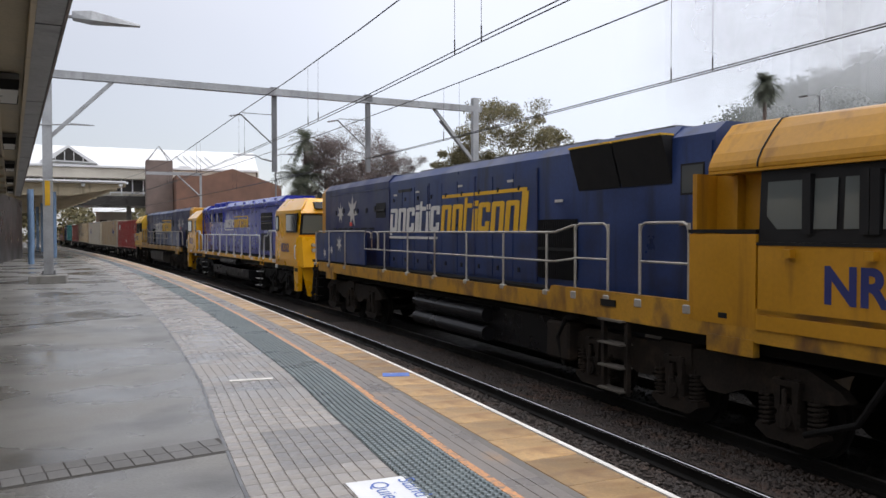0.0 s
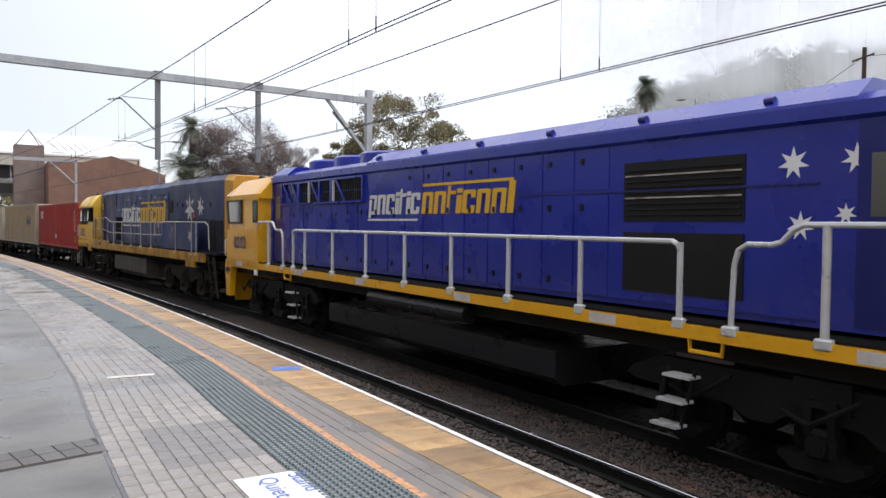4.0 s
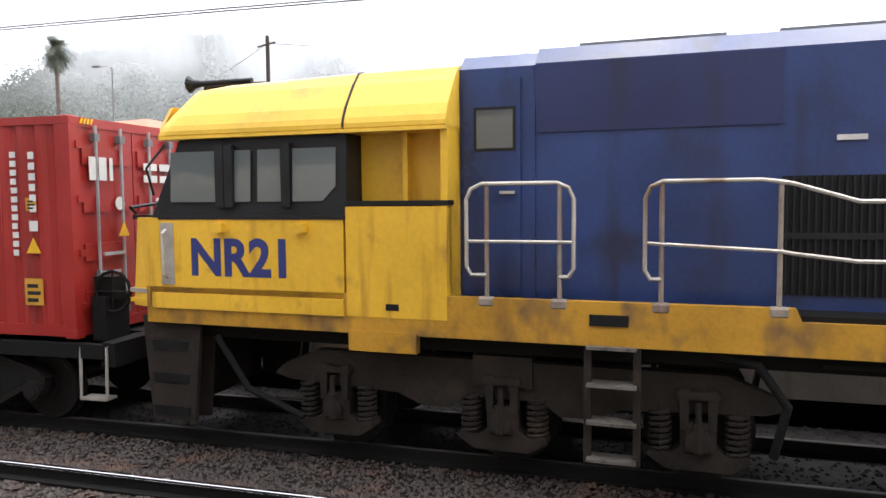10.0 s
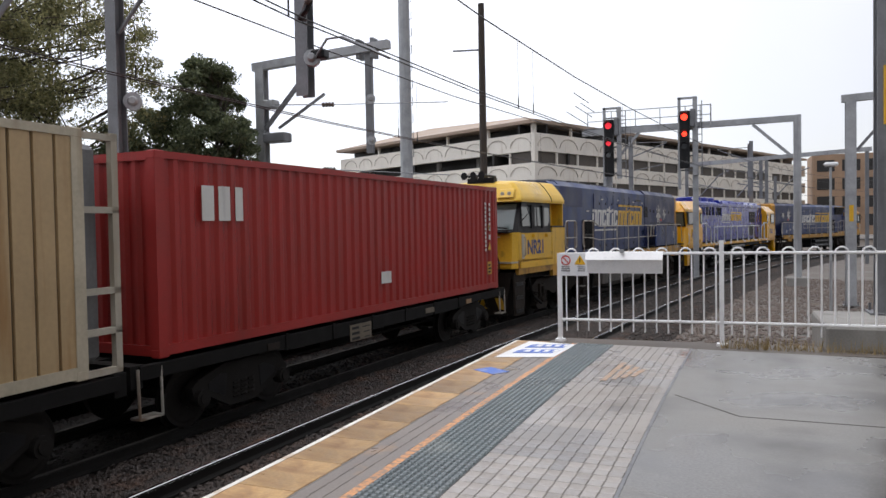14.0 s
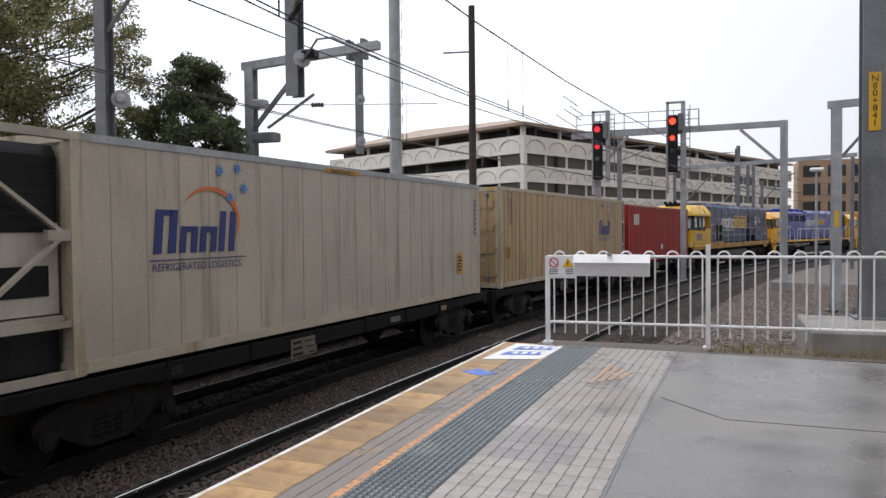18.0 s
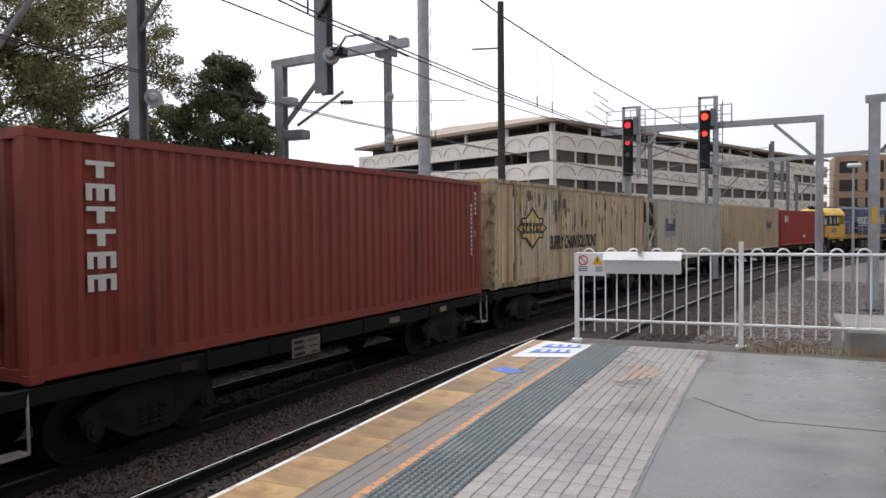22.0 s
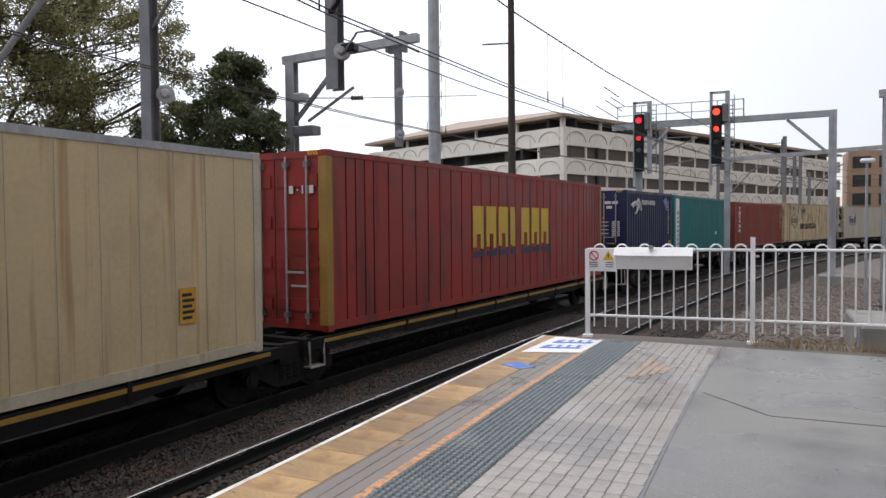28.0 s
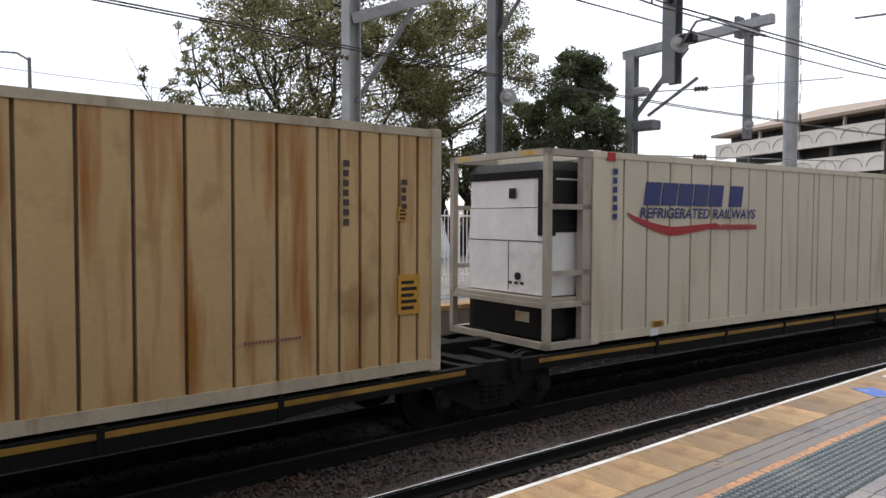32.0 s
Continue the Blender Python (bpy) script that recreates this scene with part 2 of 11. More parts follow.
BLUE_POST = stuffing("blue_painted_post", (0.16, 0.25, 0.38), 0.45, 0, 0.2, 2, 30, 0.05)
SOFFIT = stuffing("canopy_soffit", (0.42, 0.36, 0.25), 0.6, 0, 0.25, 1, 20, 0.05)
WHITE_ROOF = stuffing("white_metal_roof", (0.80, 0.81, 0.82), 0.4, 0, 0.1, 0.4, 8, 0.05)
BRICK = stuffing("brown_brick", (0.22, 0.12, 0.085), 0.8, 0, 0.3, 0.7, 12, 0.3)
BRICK_GREY = stuffing("grey_brown_brick", (0.21, 0.16, 0.14), 0.8, 0, 0.3, 0.7, 12, 0.3)
PALE_PANEL = stuffing("pale_precast_panel", (0.86, 0.81, 0.72), 0.7, 0, 0.15, 0.3, 6, 0.05, streak=(0.64, 0.56, 0.46), amount=0.3)
FAWN_ROOF = stuffing("fawn_roof_sheet", (0.36, 0.27, 0.20), 0.6, 0, 0.2, 0.3, 5, 0.05)
# Dark windows, and dark sheets that stand for shade inside openings
DARK_OPENING = stuffing("dark_window_and_shade", (0.045, 0.042, 0.04), 0.35, 0, 0.3, 0.6, 8, 0.02)
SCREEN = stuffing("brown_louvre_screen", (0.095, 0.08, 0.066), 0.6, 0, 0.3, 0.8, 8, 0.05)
LINE_DARK = stuffing("arch_trim", (0.36, 0.30, 0.23), 0.6, 0, 0.2, 1, 10, 0)
TAN_WALL = stuffing("tan_wall", (0.38, 0.25, 0.16), 0.7, 0, 0.2, 0.4, 8, 0.05)
TERRACOTTA = stuffing("terracotta_roof", (0.36, 0.17, 0.10), 0.8, 0, 0.3, 1, 10, 0.3)
GUTTER_LIP = stuffing("brown_grey_gutter_lip", (0.24, 0.20, 0.185), 0.6, 0, 0.3, 1, 20, 0.05, streak=(0.12, 0.085, 0.07), amount=0.45)
LIGHT_COVER = stuffing("pale_plastic_cover", (0.55, 0.54, 0.50), 0.35, 0, 0.15, 2, 30, 0.05)
DRAIN_PAVER = stuffing("dark_grey_paver", (0.16, 0.155, 0.15), 0.6, 0, 0.3, 1.5, 50, 0.15, rand=0.16)
JOINT_DARK = stuffing("dark_joint_filler", (0.06, 0.055, 0.048), 0.85, 0, 0.3, 3, 60, 0.2)
BARK = stuffing("dark_bark", (0.055, 0.042, 0.033), 0.85, 0, 0.4, 3, 25, 0.5)
BARK_PALE = stuffing("pale_bark", (0.17, 0.13, 0.11), 0.85, 0, 0.4, 3, 25, 0.5)


def leaves(name, col, col2, glow=0.4):
    """Leaf colours that vary from leaf to leaf; light passes through the blades."""
    m = bpy.data.materials.new(name)
    m.use_nodes = True
    n, l = m.node_tree.nodes, m.node_tree.links
    b = n["Principled BSDF"]
    g, r = n.new("ShaderNodeNewGeometry"), n.new("ShaderNodeValToRGB")
    r.color_ramp.elements[0].color, r.color_ramp.elements[1].color = (*col, 1), (*col2, 1)
    l.new(g.outputs["Random Per Island"], r.inputs[0])
    l.new(r.outputs[0], b.inputs["Base Color"])
    b.inputs["Roughness"].default_value = 0.5
    tr, mx = n.new("ShaderNodeBsdfTranslucent"), n.new("ShaderNodeMixShader")
    mx.inputs[0].default_value = glow
    l.new(r.outputs[0], tr.inputs["Color"])
    l.new(b.outputs[0], mx.inputs[1])
    l.new(tr.outputs[0], mx.inputs[2])
    l.new(mx.outputs[0], n["Material Output"].inputs["Surface"])
    return m


def veil(name):
    """Low cloud: a patchy, mostly clear white."""
    m = bpy.data.materials.new(name)
    m.use_nodes = True
    n, l = m.node_tree.nodes, m.node_tree.links
    n.remove(n["Principled BSDF"])
    co, tex, cut, sep = n.new("ShaderNodeTexCoord"), n.new("ShaderNodeTexNoise"), n.new("ShaderNodeMapRange"), n.new("ShaderNodeSeparateXYZ")
    tex.inputs["Scale"].default_value, tex.inputs["Detail"].default_value = 0.035, 5.0
    cut.inputs["From Min"].default_value, cut.inputs["From Max"].default_value = 0.32, 0.72
    cut.inputs["To Min"].default_value, cut.inputs["To Max"].default_value = 0.10, 0.66
    l.new(co.outputs["Object"], tex.inputs["Vector"])
    l.new(tex.outputs["Fac"], cut.inputs["Value"])
    side_fade, top_fade = n.new("ShaderNodeMapRange"), n.new("ShaderNodeMapRange")
    side_fade.inputs["From Min"].default_value, side_fade.inputs["From Max"].default_value = 0.02, 0.45
    top_fade.inputs["From Min"].default_value, top_fade.inputs["From Max"].default_value = 1.0, 0.86
    fade = n.new("ShaderNodeMath")
    fade.operation = "MULTIPLY"
    rise, mul = n.new("ShaderNodeMapRange"), n.new("ShaderNodeMath")
    l.new(co.outputs["Generated"], sep.inputs[0])
    rise.inputs["From Min"].default_value, rise.inputs["From Max"].default_value = 0.0, 0.45
    l.new(sep.outputs["Z"], rise.inputs["Value"])
    mul.operation = "MULTIPLY"
    l.new(cut.outputs[0], mul.inputs[0])
    l.new(rise.outputs[0], mul.inputs[1])
    tp, df, tl, m1_, m2_ = n.new("ShaderNodeBsdfTransparent"), n.new("ShaderNodeBsdfDiffuse"), n.new("ShaderNodeBsdfTranslucent"), n.new("ShaderNodeMixShader"), n.new("ShaderNodeMixShader")
    df.inputs["Color"].default_value = tl.inputs["Color"].default_value = (0.95, 0.96, 0.98, 1)
    m1_.inputs[0].default_value = 0.5
    l.new(df.outputs[0], m1_.inputs[1])
    l.new(tl.outputs[0], m1_.inputs[2])
    l.new(sep.outputs["X"], side_fade.inputs["Value"])
    l.new(sep.outputs["Z"], top_fade.inputs["Value"])
    l.new(side_fade.outputs[0], fade.inputs[0])
    l.new(top_fade.outputs[0], fade.inputs[1])
    both = n.new("ShaderNodeMath")
    both.operation = "MULTIPLY"
    l.new(mul.outputs[0], both.inputs[0])
    l.new(fade.outputs[0], both.inputs[1])
    l.new(both.outputs[0], m2_.inputs[0])
    l.new(tp.outputs[0], m2_.inputs[1])
    l.new(m1_.outputs[0], m2_.inputs[2])
    l.new(m2_.outputs[0], n["Material Output"].inputs["Surface"])
    return m


MIST = veil("low_cloud")
FOREST_FLOOR = stuffing("far_forest_floor", (0.06, 0.075, 0.05), 0.9, 0, 0.5, 0.08, 1.0, 0.5)
BARK_RED = stuffing("russet_bark", (0.13, 0.095, 0.088), 0.85, 0, 0.4, 3, 25, 0.5)
LEAF_OLIVE = leaves("olive_leaves", (0.085, 0.09, 0.04), (0.33, 0.31, 0.14), 0.5)
LEAF_DARK = leaves("dark_green_leaves", (0.05, 0.066, 0.035), (0.20, 0.225, 0.115), 0.45)
LEAF_GUM = leaves("gum_leaves", (0.085, 0.08, 0.04), (0.32, 0.28, 0.15))
LEAF_RED = leaves("russet_twigs", (0.115, 0.09, 0.085), (0.27, 0.215, 0.20))
LEAF_PALM = leaves("palm_fronds", (0.09, 0.105, 0.075), (0.20, 0.215, 0.16))
LEAF_FAR = leaves("far_woodland", (0.055, 0.07, 0.05), (0.13, 0.15, 0.105))


# ---- mesh tools ----
class Geo:
    """Collects boxes, tubes and faces into one mesh."""

    def __init__(self):
        self.v, self.f = [], []

    def add(self, verts, faces):
        o = len(self.v)
        self.v += [tuple(p) for p in verts]
        self.f += [tuple(i + o for i in q) for q in faces]
        return self

    def box(self, x0, x1, y0, y1, z0, z1):
        x0, x1, y0, y1, z0, z1 = min(x0, x1), max(x0, x1), min(y0, y1), max(y0, y1), min(z0, z1), max(z0, z1)
        return self.add([(x0, y0, z0), (x1, y0, z0), (x1, y1, z0), (x0, y1, z0), (x0, y0, z1), (x1, y0, z1), (x1, y1, z1), (x0, y1, z1)],
                        [(0, 3, 2, 1), (4, 5, 6, 7), (0, 1, 5, 4), (1, 2, 6, 5), (2, 3, 7, 6), (3, 0, 4, 7)])

    def soft(self, x0, x1, y0, y1, z0, z1, c=0.02):
        """A box with its upright and lengthwise edges cut off."""
        c = min(c, (x1 - x0) / 3, (y1 - y0) / 3, (z1 - z0) / 3)
        ring = lambda i, z: [(x0 + c + i, y0 + i, z), (x1 - c - i, y0 + i, z), (x1 - i, y0 + c + i, z), (x1 - i, y1 - c - i, z), (x1 - c - i, y1 - i, z), (x0 + c + i, y1 - i, z), (x0 + i, y1 - c - i, z), (x0 + i, y0 + c + i, z)]
        vs = ring(c * 0.7, z0) + ring(0, z0 + c) + ring(0, z1 - c) + ring(c * 0.7, z1)
        fs = [tuple(range(7, -1, -1)), tuple(range(24, 32))]
        for k in range(3):
            fs += [(k * 8 + i, k * 8 + (i + 1) % 8, k * 8 + 8 + (i + 1) % 8, k * 8 + 8 + i) for i in range(8)]
        return self.add(vs, fs)

    def cyl(self, p0, p1, r, n=8, r2=None):
        a, b = Vector(p0), Vector(p1)
        r2 = r if r2 is None else r2
        d = (b - a).normalized()
        u = d.orthogonal().normalized()
        w = d.cross(u)
        vs = [a + (u * math.cos(6.28319 * i / n) + w * math.sin(6.28319 * i / n)) * r for i in range(n)] + [b + (u * math.cos(6.28319 * i / n) + w * math.sin(6.28319 * i / n)) * r2 for i in range(n)]
        return self.add(vs, [(i, (i + 1) % n, n + (i + 1) % n, n + i) for i in range(n)] + [tuple(range(n - 1, -1, -1)), tuple(range(n, 2 * n))])

    def tube(self, pts, r, n=6):
        pts = [Vector(p) for p in pts]
        vs, prev = [], None
        for i, p in enumerate(pts):
            d = (pts[min(i + 1, len(pts) - 1)] - pts[max(i - 1, 0)]).normalized()
            u = d.orthogonal().normalized() if prev is None else (prev - d * prev.dot(d)).normalized()
            prev = u
            w = d.cross(u)
            rr = r[i] if isinstance(r, (list, tuple)) else r
            vs += [p + (u * math.cos(6.28319 * k / n) + w * math.sin(6.28319 * k / n)) * rr for k in range(n)]
        fs = []
        for i in range(len(pts) - 1):
            fs += [(i * n + k, i * n + (k + 1) % n, (i + 1) * n + (k + 1) % n, (i + 1) * n + k) for k in range(n)]
        fs += [tuple(range(n - 1, -1, -1)), tuple(range((len(pts) - 1) * n, len(pts) * n))]
        return self.add(vs, fs)

    def slab(self, ring, axis, a, b):
        """The polygon ring (two coordinates a corner) drawn out along axis from a to b."""
        put = {"x": lambda p, q: (q, p[0], p[1]), "y": lambda p, q: (p[0], q, p[1]), "z": lambda p, q: (p[0], p[1], q)}[axis]
        n = len(ring)
        return self.add([put(p, a) for p in ring] + [put(p, b) for p in ring], [(i, (i + 1) % n, n + (i + 1) % n, n + i) for i in range(n)] + [tuple(range(n - 1, -1, -1)), tuple(range(n, 2 * n))])

    def loft(self, rings):
        n = len(rings[0])
        vs, fs = [p for r in rings for p in r], []
        for k in range(len(rings) - 1):
            fs += [(k * n + i, k * n + (i + 1) % n, (k + 1) * n + (i + 1) % n, (k + 1) * n + i) for i in range(n)]
        fs += [tuple(range(n - 1, -1, -1)), tuple(range((len(rings) - 1) * n, len(rings) * n))]
        return self.add(vs, fs)

    def mesh(self, name):
        me = bpy.data.meshes.new(name)
        me.from_pydata(self.v, [], self.f)
        bm = bmesh.new()
        bm.from_mesh(me)
        bmesh.ops.recalc_face_normals(bm, faces=bm.faces[:])
        bm.to_mesh(me)
        bm.free()
        me.update()
        return me


def part(name, geo, material, parent=None, label="", kind="", smooth=False):
    """One mesh object from a Geo (or a mesh), under a thing or a part."""
    me = geo.mesh(name) if isinstance(geo, Geo) else geo
    if material is not None and not me.materials:
        me.materials.append(material)
    ob = new(name, me)
    if smooth:
        for q in me.polygons:
            q.use_smooth = True
    ob.parent = parent
    return tagged(ob, label=label, kind=kind)


def thing(name, label, category, group="", kind="", at=None):
    ob = new(name)
    ob.empty_display_size = 0.3
    if at is not None:
        ob.matrix_basis = at
    return tagged(ob, label, category, group, kind)


def lettering(text, height, material, parent, name, spot, label="", shear=0.0, width=None, bold=0.0):
    """Letters that stand on the side which faces the platform: spot is (x, y of the left end, z of the foot)."""
    cu = bpy.data.curves.new("letters", "FONT")
    cu.body, cu.size, cu.shear, cu.offset = text, 1.0, shear, bold
    tmp = new("letters", cu)
    me = bpy.data.meshes.new_from_object(tmp.evaluated_get(bpy.context.evaluated_depsgraph_get()))
    bpy.data.objects.remove(tmp)
    bpy.data.curves.remove(cu)
    xs, ys = [q.co.x for q in me.vertices], [q.co.y for q in me.vertices]
    k = height / 0.69
    kx = k if width is None else width / (max(xs) - min(xs))
    x0 = min(xs)
    for q in me.vertices:
        q.co = (spot[0], spot[1] - (q.co.x - x0) * kx, spot[2] + q.co.y * k)
    me.materials.append(material)
    ob = new(name, me)
    ob.parent = parent
    return tagged(ob, label=label)


# ---- the curve of the railway: s runs back along the line from the platform ----
BEND_S = (-200, -120, -70, -35, -10, 15, 45, 100, 160, 230)
BEND_K = (0.0082, 0.0082, 0.0069, 0.0023, 0.00516, 0.0029, 0.001276, -0.000065, -0.00029, 0.00004)
S_LIST = np.arange(-300, 301, 1.0)
_k = np.interp(S_LIST, BEND_S, BEND_K)
_h = np.concatenate([[0], np.cumsum((_k[1:] + _k[:-1]) / 2)])
H_LIST = _h - _h[300] - 0.01903
_dx, _dy = -np.sin(H_LIST), np.cos(H_LIST)
X_LIST = np.concatenate([[0], np.cumsum((_dx[1:] + _dx[:-1]) / 2)])
X_LIST = X_LIST - X_LIST[300] + 8.657
Y_LIST = np.concatenate([[0], np.cumsum((_dy[1:] + _dy[:-1]) / 2)])
Y_LIST = Y_LIST - Y_LIST[300]
RAIL_Z, GRADE = -1.15, 0.0026
TRACK_A, WIRE_A, EDGE, OPPOSITE = -3.43, -3.56, -5.42, 2.05


def heading(s):
    return float(np.interp(s, S_LIST, H_LIST))


def on_line(s, off=0.0, z=0.0):
    """The point at s along the far track's middle, off metres to its outer side."""
    h = heading(s)
    return Vector((float(np.interp(s, S_LIST, X_LIST)) + math.cos(h) * off, float(np.interp(s, S_LIST, Y_LIST)) + math.sin(h) * off, z))


def rail_z(s):
    return RAIL_Z + GRADE * s


def swept(ring, ss, off, z_of, geo=None):
    """A cross-section (offset, height) drawn along the line."""
    g = geo or Geo()
    return g.loft([[on_line(s, off + p[0], z_of(s) + p[1]) for p in ring] for s in ss])


def strip(o0, o1, z0, z1, s0, s1, step=1.0):
    ss = list(np.linspace(s0, s1, max(2, int(abs(s1 - s0) / step) + 1)))
    return swept([(o0, z0), (o1, z0), (o1, z1), (o0, z1)], ss, 0, lambda s: 0.0)

# ---- ground, ballast and rails ----
g = Geo()
g.add([(-1500, -1500, -1.95), (1500, -1500, -1.95), (1500, 1500, -1.95), (-1500, 1500, -1.95)], [(0, 1, 2, 3)])
tagged(part("ground", g, DIRT, kind="structure"), "dark wet earth and ballast ground", "ground")

BED = [(-6.6, -0.62), (-5.2, -0.17), (-4.2, -0.12), (-2.45, -0.02), (-1.75, -0.19), (2.0, -0.20), (2.6, -0.62), (2.6, -0.9), (-6.6, -0.9)]
ss = list(np.arange(-180, 231, 3.0))
bed = tagged(part("track_bed", swept(BED, ss, 0, rail_z), BALLAST, kind="structure"), "dark brown wet ballast between the rails", "ballast")
yard = tagged(part("yard_ground", swept([(-40, -0.42), (-7.5, -0.36), (-5.4, -0.30), (-5.4, -0.9), (-40, -0.9)], [s for s in np.arange(-180, -10.9, 3.0)] + [-11.2], 0, rail_z), DIRT, kind="structure"), "wet earth beside the line past the platform's end", "ground")

rail_ring = [(-0.07, -0.17), (0.07, -0.17), (0.07, -0.155), (0.012, -0.135), (0.010, -0.045), (0.036, -0.035), (0.036, -0.006), (-0.036, -0.006), (-0.036, -0.035), (-0.010, -0.045), (-0.012, -0.135), (-0.07, -0.155)]
head_ring = [(-0.0365, -0.022), (0.0365, -0.012), (0.030, 0.0), (-0.016, 0.0)]
for off in (0.0, TRACK_A):
    for side_ in (-0.752, 0.752):
        lift = 0.15 if side_ > 0 and off else (0.04 if off else 0.0)
        r = tagged(part("rail", swept([(p[0], p[1] + lift) for p in rail_ring], ss, off + side_, rail_z), RAIL, kind="structure"), "dark steel rail with a polished head", "rail")
        # the far track takes the head darkened for the train's shade
        part("rail_head", swept([(p[0], p[1] + lift) for p in head_ring], ss, off + side_, rail_z), RAIL_TOP if off else RAIL_SHADED, r)

# oily strip whose near-black colour also carries the shade below the train
tagged(part("oily_shade_bed", swept([(-0.62, -0.19), (1.9, -0.195), (1.9, -0.17), (-0.60, -0.172)], ss, 0, rail_z), OILY_SHADE_STONE, kind="structure"), "oily ballast of the far track, train shade in its colour", "ballast")
sleeper_me = Geo().soft(-1.25, 1.25, -0.12, 0.12, -0.12, 0.0, 0.015).mesh("sleeper")
sleeper_me.materials.append(SLEEPER)
for off in (0.0, TRACK_A):
    for k in range(150):
        s = -44 + k * 0.62
        p = on_line(s, off, rail_z(s) - (0.150 if off else 0.195))
        ob = new("sleeper", sleeper_me)
        ob.parent = bed
        ob.matrix_basis = pose(p.x, p.y, p.z, 0, (-4.2 if off else 0), math.degrees(heading(s)))

rng = np.random.default_rng(4)
octa = np.array([(1, 0, 0), (-1, 0, 0), (0, 1, 0), (0, -1, 0), (0, 0, 1), (0, 0, -1)], float)
octf = np.array([(0, 2, 4), (2, 1, 4), (1, 3, 4), (3, 0, 4), (2, 0, 5), (1, 2, 5), (3, 1, 5), (0, 3, 5)])


def scatter(count, s_range, o_range, size, name, lift, squash=0.7, bed=None, mat=None):
    bed = bed or BED[:6]
    s = rng.uniform(*s_range, count)
    o = rng.uniform(*o_range, count)
    keep = np.ones(count, bool)
    for base in (0.0, TRACK_A):
        for sd in (-0.752, 0.752):
            keep &= np.abs(o - base - sd) > 0.09
    s, o = s[keep], o[keep]
    n = len(s)
    h = np.interp(s, S_LIST, H_LIST)
    c = np.stack([np.interp(s, S_LIST, X_LIST) + np.cos(h) * o, np.interp(s, S_LIST, Y_LIST) + np.sin(h) * o, RAIL_Z + GRADE * s + lift + 0.19 + np.interp(o, [q[0] for q in bed], [q[1] for q in bed]) + rng.uniform(-0.006, 0.022, n)], 1)
    r = size * rng.uniform(0.55, 1.35, (n, 1, 1))
    v = octa[None] * rng.uniform(0.65, 1.25, (n, 6, 3)) * r
    v[:, :, 2] *= squash
    a = rng.uniform(0, 6.28, n)
    ca, sa = np.cos(a)[:, None], np.sin(a)[:, None]
    x, y = v[:, :, 0] * ca - v[:, :, 1] * sa, v[:, :, 0] * sa + v[:, :, 1] * ca
    v = np.stack([x, y, v[:, :, 2]], 2) + c[:, None]
    f = (octf[None] + (np.arange(n) * 6)[:, None, None]).reshape(-1, 3)
    me = bpy.data.meshes.new(name)
    me.from_pydata(v.reshape(-1, 3).tolist(), [], f.tolist())
    me.materials.append(mat or STONE)
    return me


stones = tagged(new("ballast_stones", scatter(110000, (-24, 24), (-4.6, -0.62), 0.028, "ballast_stones", -0.185)), "crushed stone ballast, brown and grey, wet", "ballast", kind="stuff")
stones2 = tagged(new("ballast_stones", scatter(26000, (-60, -11), (-9.0, 2.2), 0.045, "ballast_stones", -0.18)), "crushed stone ballast past the platform's end", "ballast", kind="stuff")
stones4 = tagged(new("ballast_stones", scatter(30000, (-48, -11.3), (-24, -5.6), 0.055, "ballast_stones", -0.18, mat=YARD_STONE, bed=[(-40, -0.42), (-7.5, -0.36), (-5.4, -0.30)])), "scattered ballast stones over the yard past the fence", "ballast", kind="stuff")
# these stones have the under-train shade painted in, besides the oil
stones3 = tagged(new("ballast_stones", scatter(16000, (-25, 14), (-0.75, 1.9), 0.035, "ballast_stones", -0.18, mat=OILY_SHADE_STONE)), "oily ballast under the train, its shade in the colour", "ballast", kind="stuff")

# ---- the platform ----
S_END, S_FAR = -10.9, 150.0
plat_ss = list(np.arange(S_END, 60, 1.0)) + list(np.arange(60, S_FAR, 4.0))


def edge_off(s, a):
    """The offset of a point a metres in from the platform's edge; the edge runs a little straighter than the rails."""
    e = float(np.interp(s, (-12, -8.6, -5, 0, 4, 8), (-0.26, -0.13, -0.035, 0.0, 0.03, 0.0)))
    inner = float(np.interp(s, (-12, -8, -5, 5, 7, 9, 14), (0.05, 0.0, 0.0, 0.11, 0.08, 0.0, -0.05)))
    return EDGE - e - a - inner * min(1.0, max(0.0, a / 0.5))


def platform_strip(name, a, b, z0, z1, mat, label, s0=S_END, s1=S_FAR):
    sl = [s0] + [s for s in plat_ss if s0 < s < s1] + [s1]
    g = Geo().loft([[on_line(s, edge_off(s, q), z) for q, z in ((a, z0), (b, z0), (b, z1), (a, z1))] for s in sl])
    return tagged(part(name, g, mat, kind="structure"), label, "platform")


base = platform_strip("platform_base", 0.10, 14.0, -1.6, -0.035, GROUT, "dark platform core under the paving")
slabs = platform_strip("platform_concrete", 2.42, 14.0, -0.034, 0.0, CONCRETE, "wet grey concrete platform slab")
face = platform_strip("platform_wall", 0.06, 0.16, -1.6, -0.10, ROUGH_CONCRETE, "stained concrete platform face")
paving = platform_strip("platform_paving", 0.03, 2.41, -0.035, -0.005, GROUT, "dark joints below the paving")


def curved_tile(me, s, off, parent, name="tile", turn=0.0):
    p = on_line(s, off, 0.0)
    ob = new(name, me)
    ob.parent = parent
    ob.matrix_basis = pose(p.x, p.y, 0, 0, 0, math.degrees(heading(s)) + turn)
    return ob


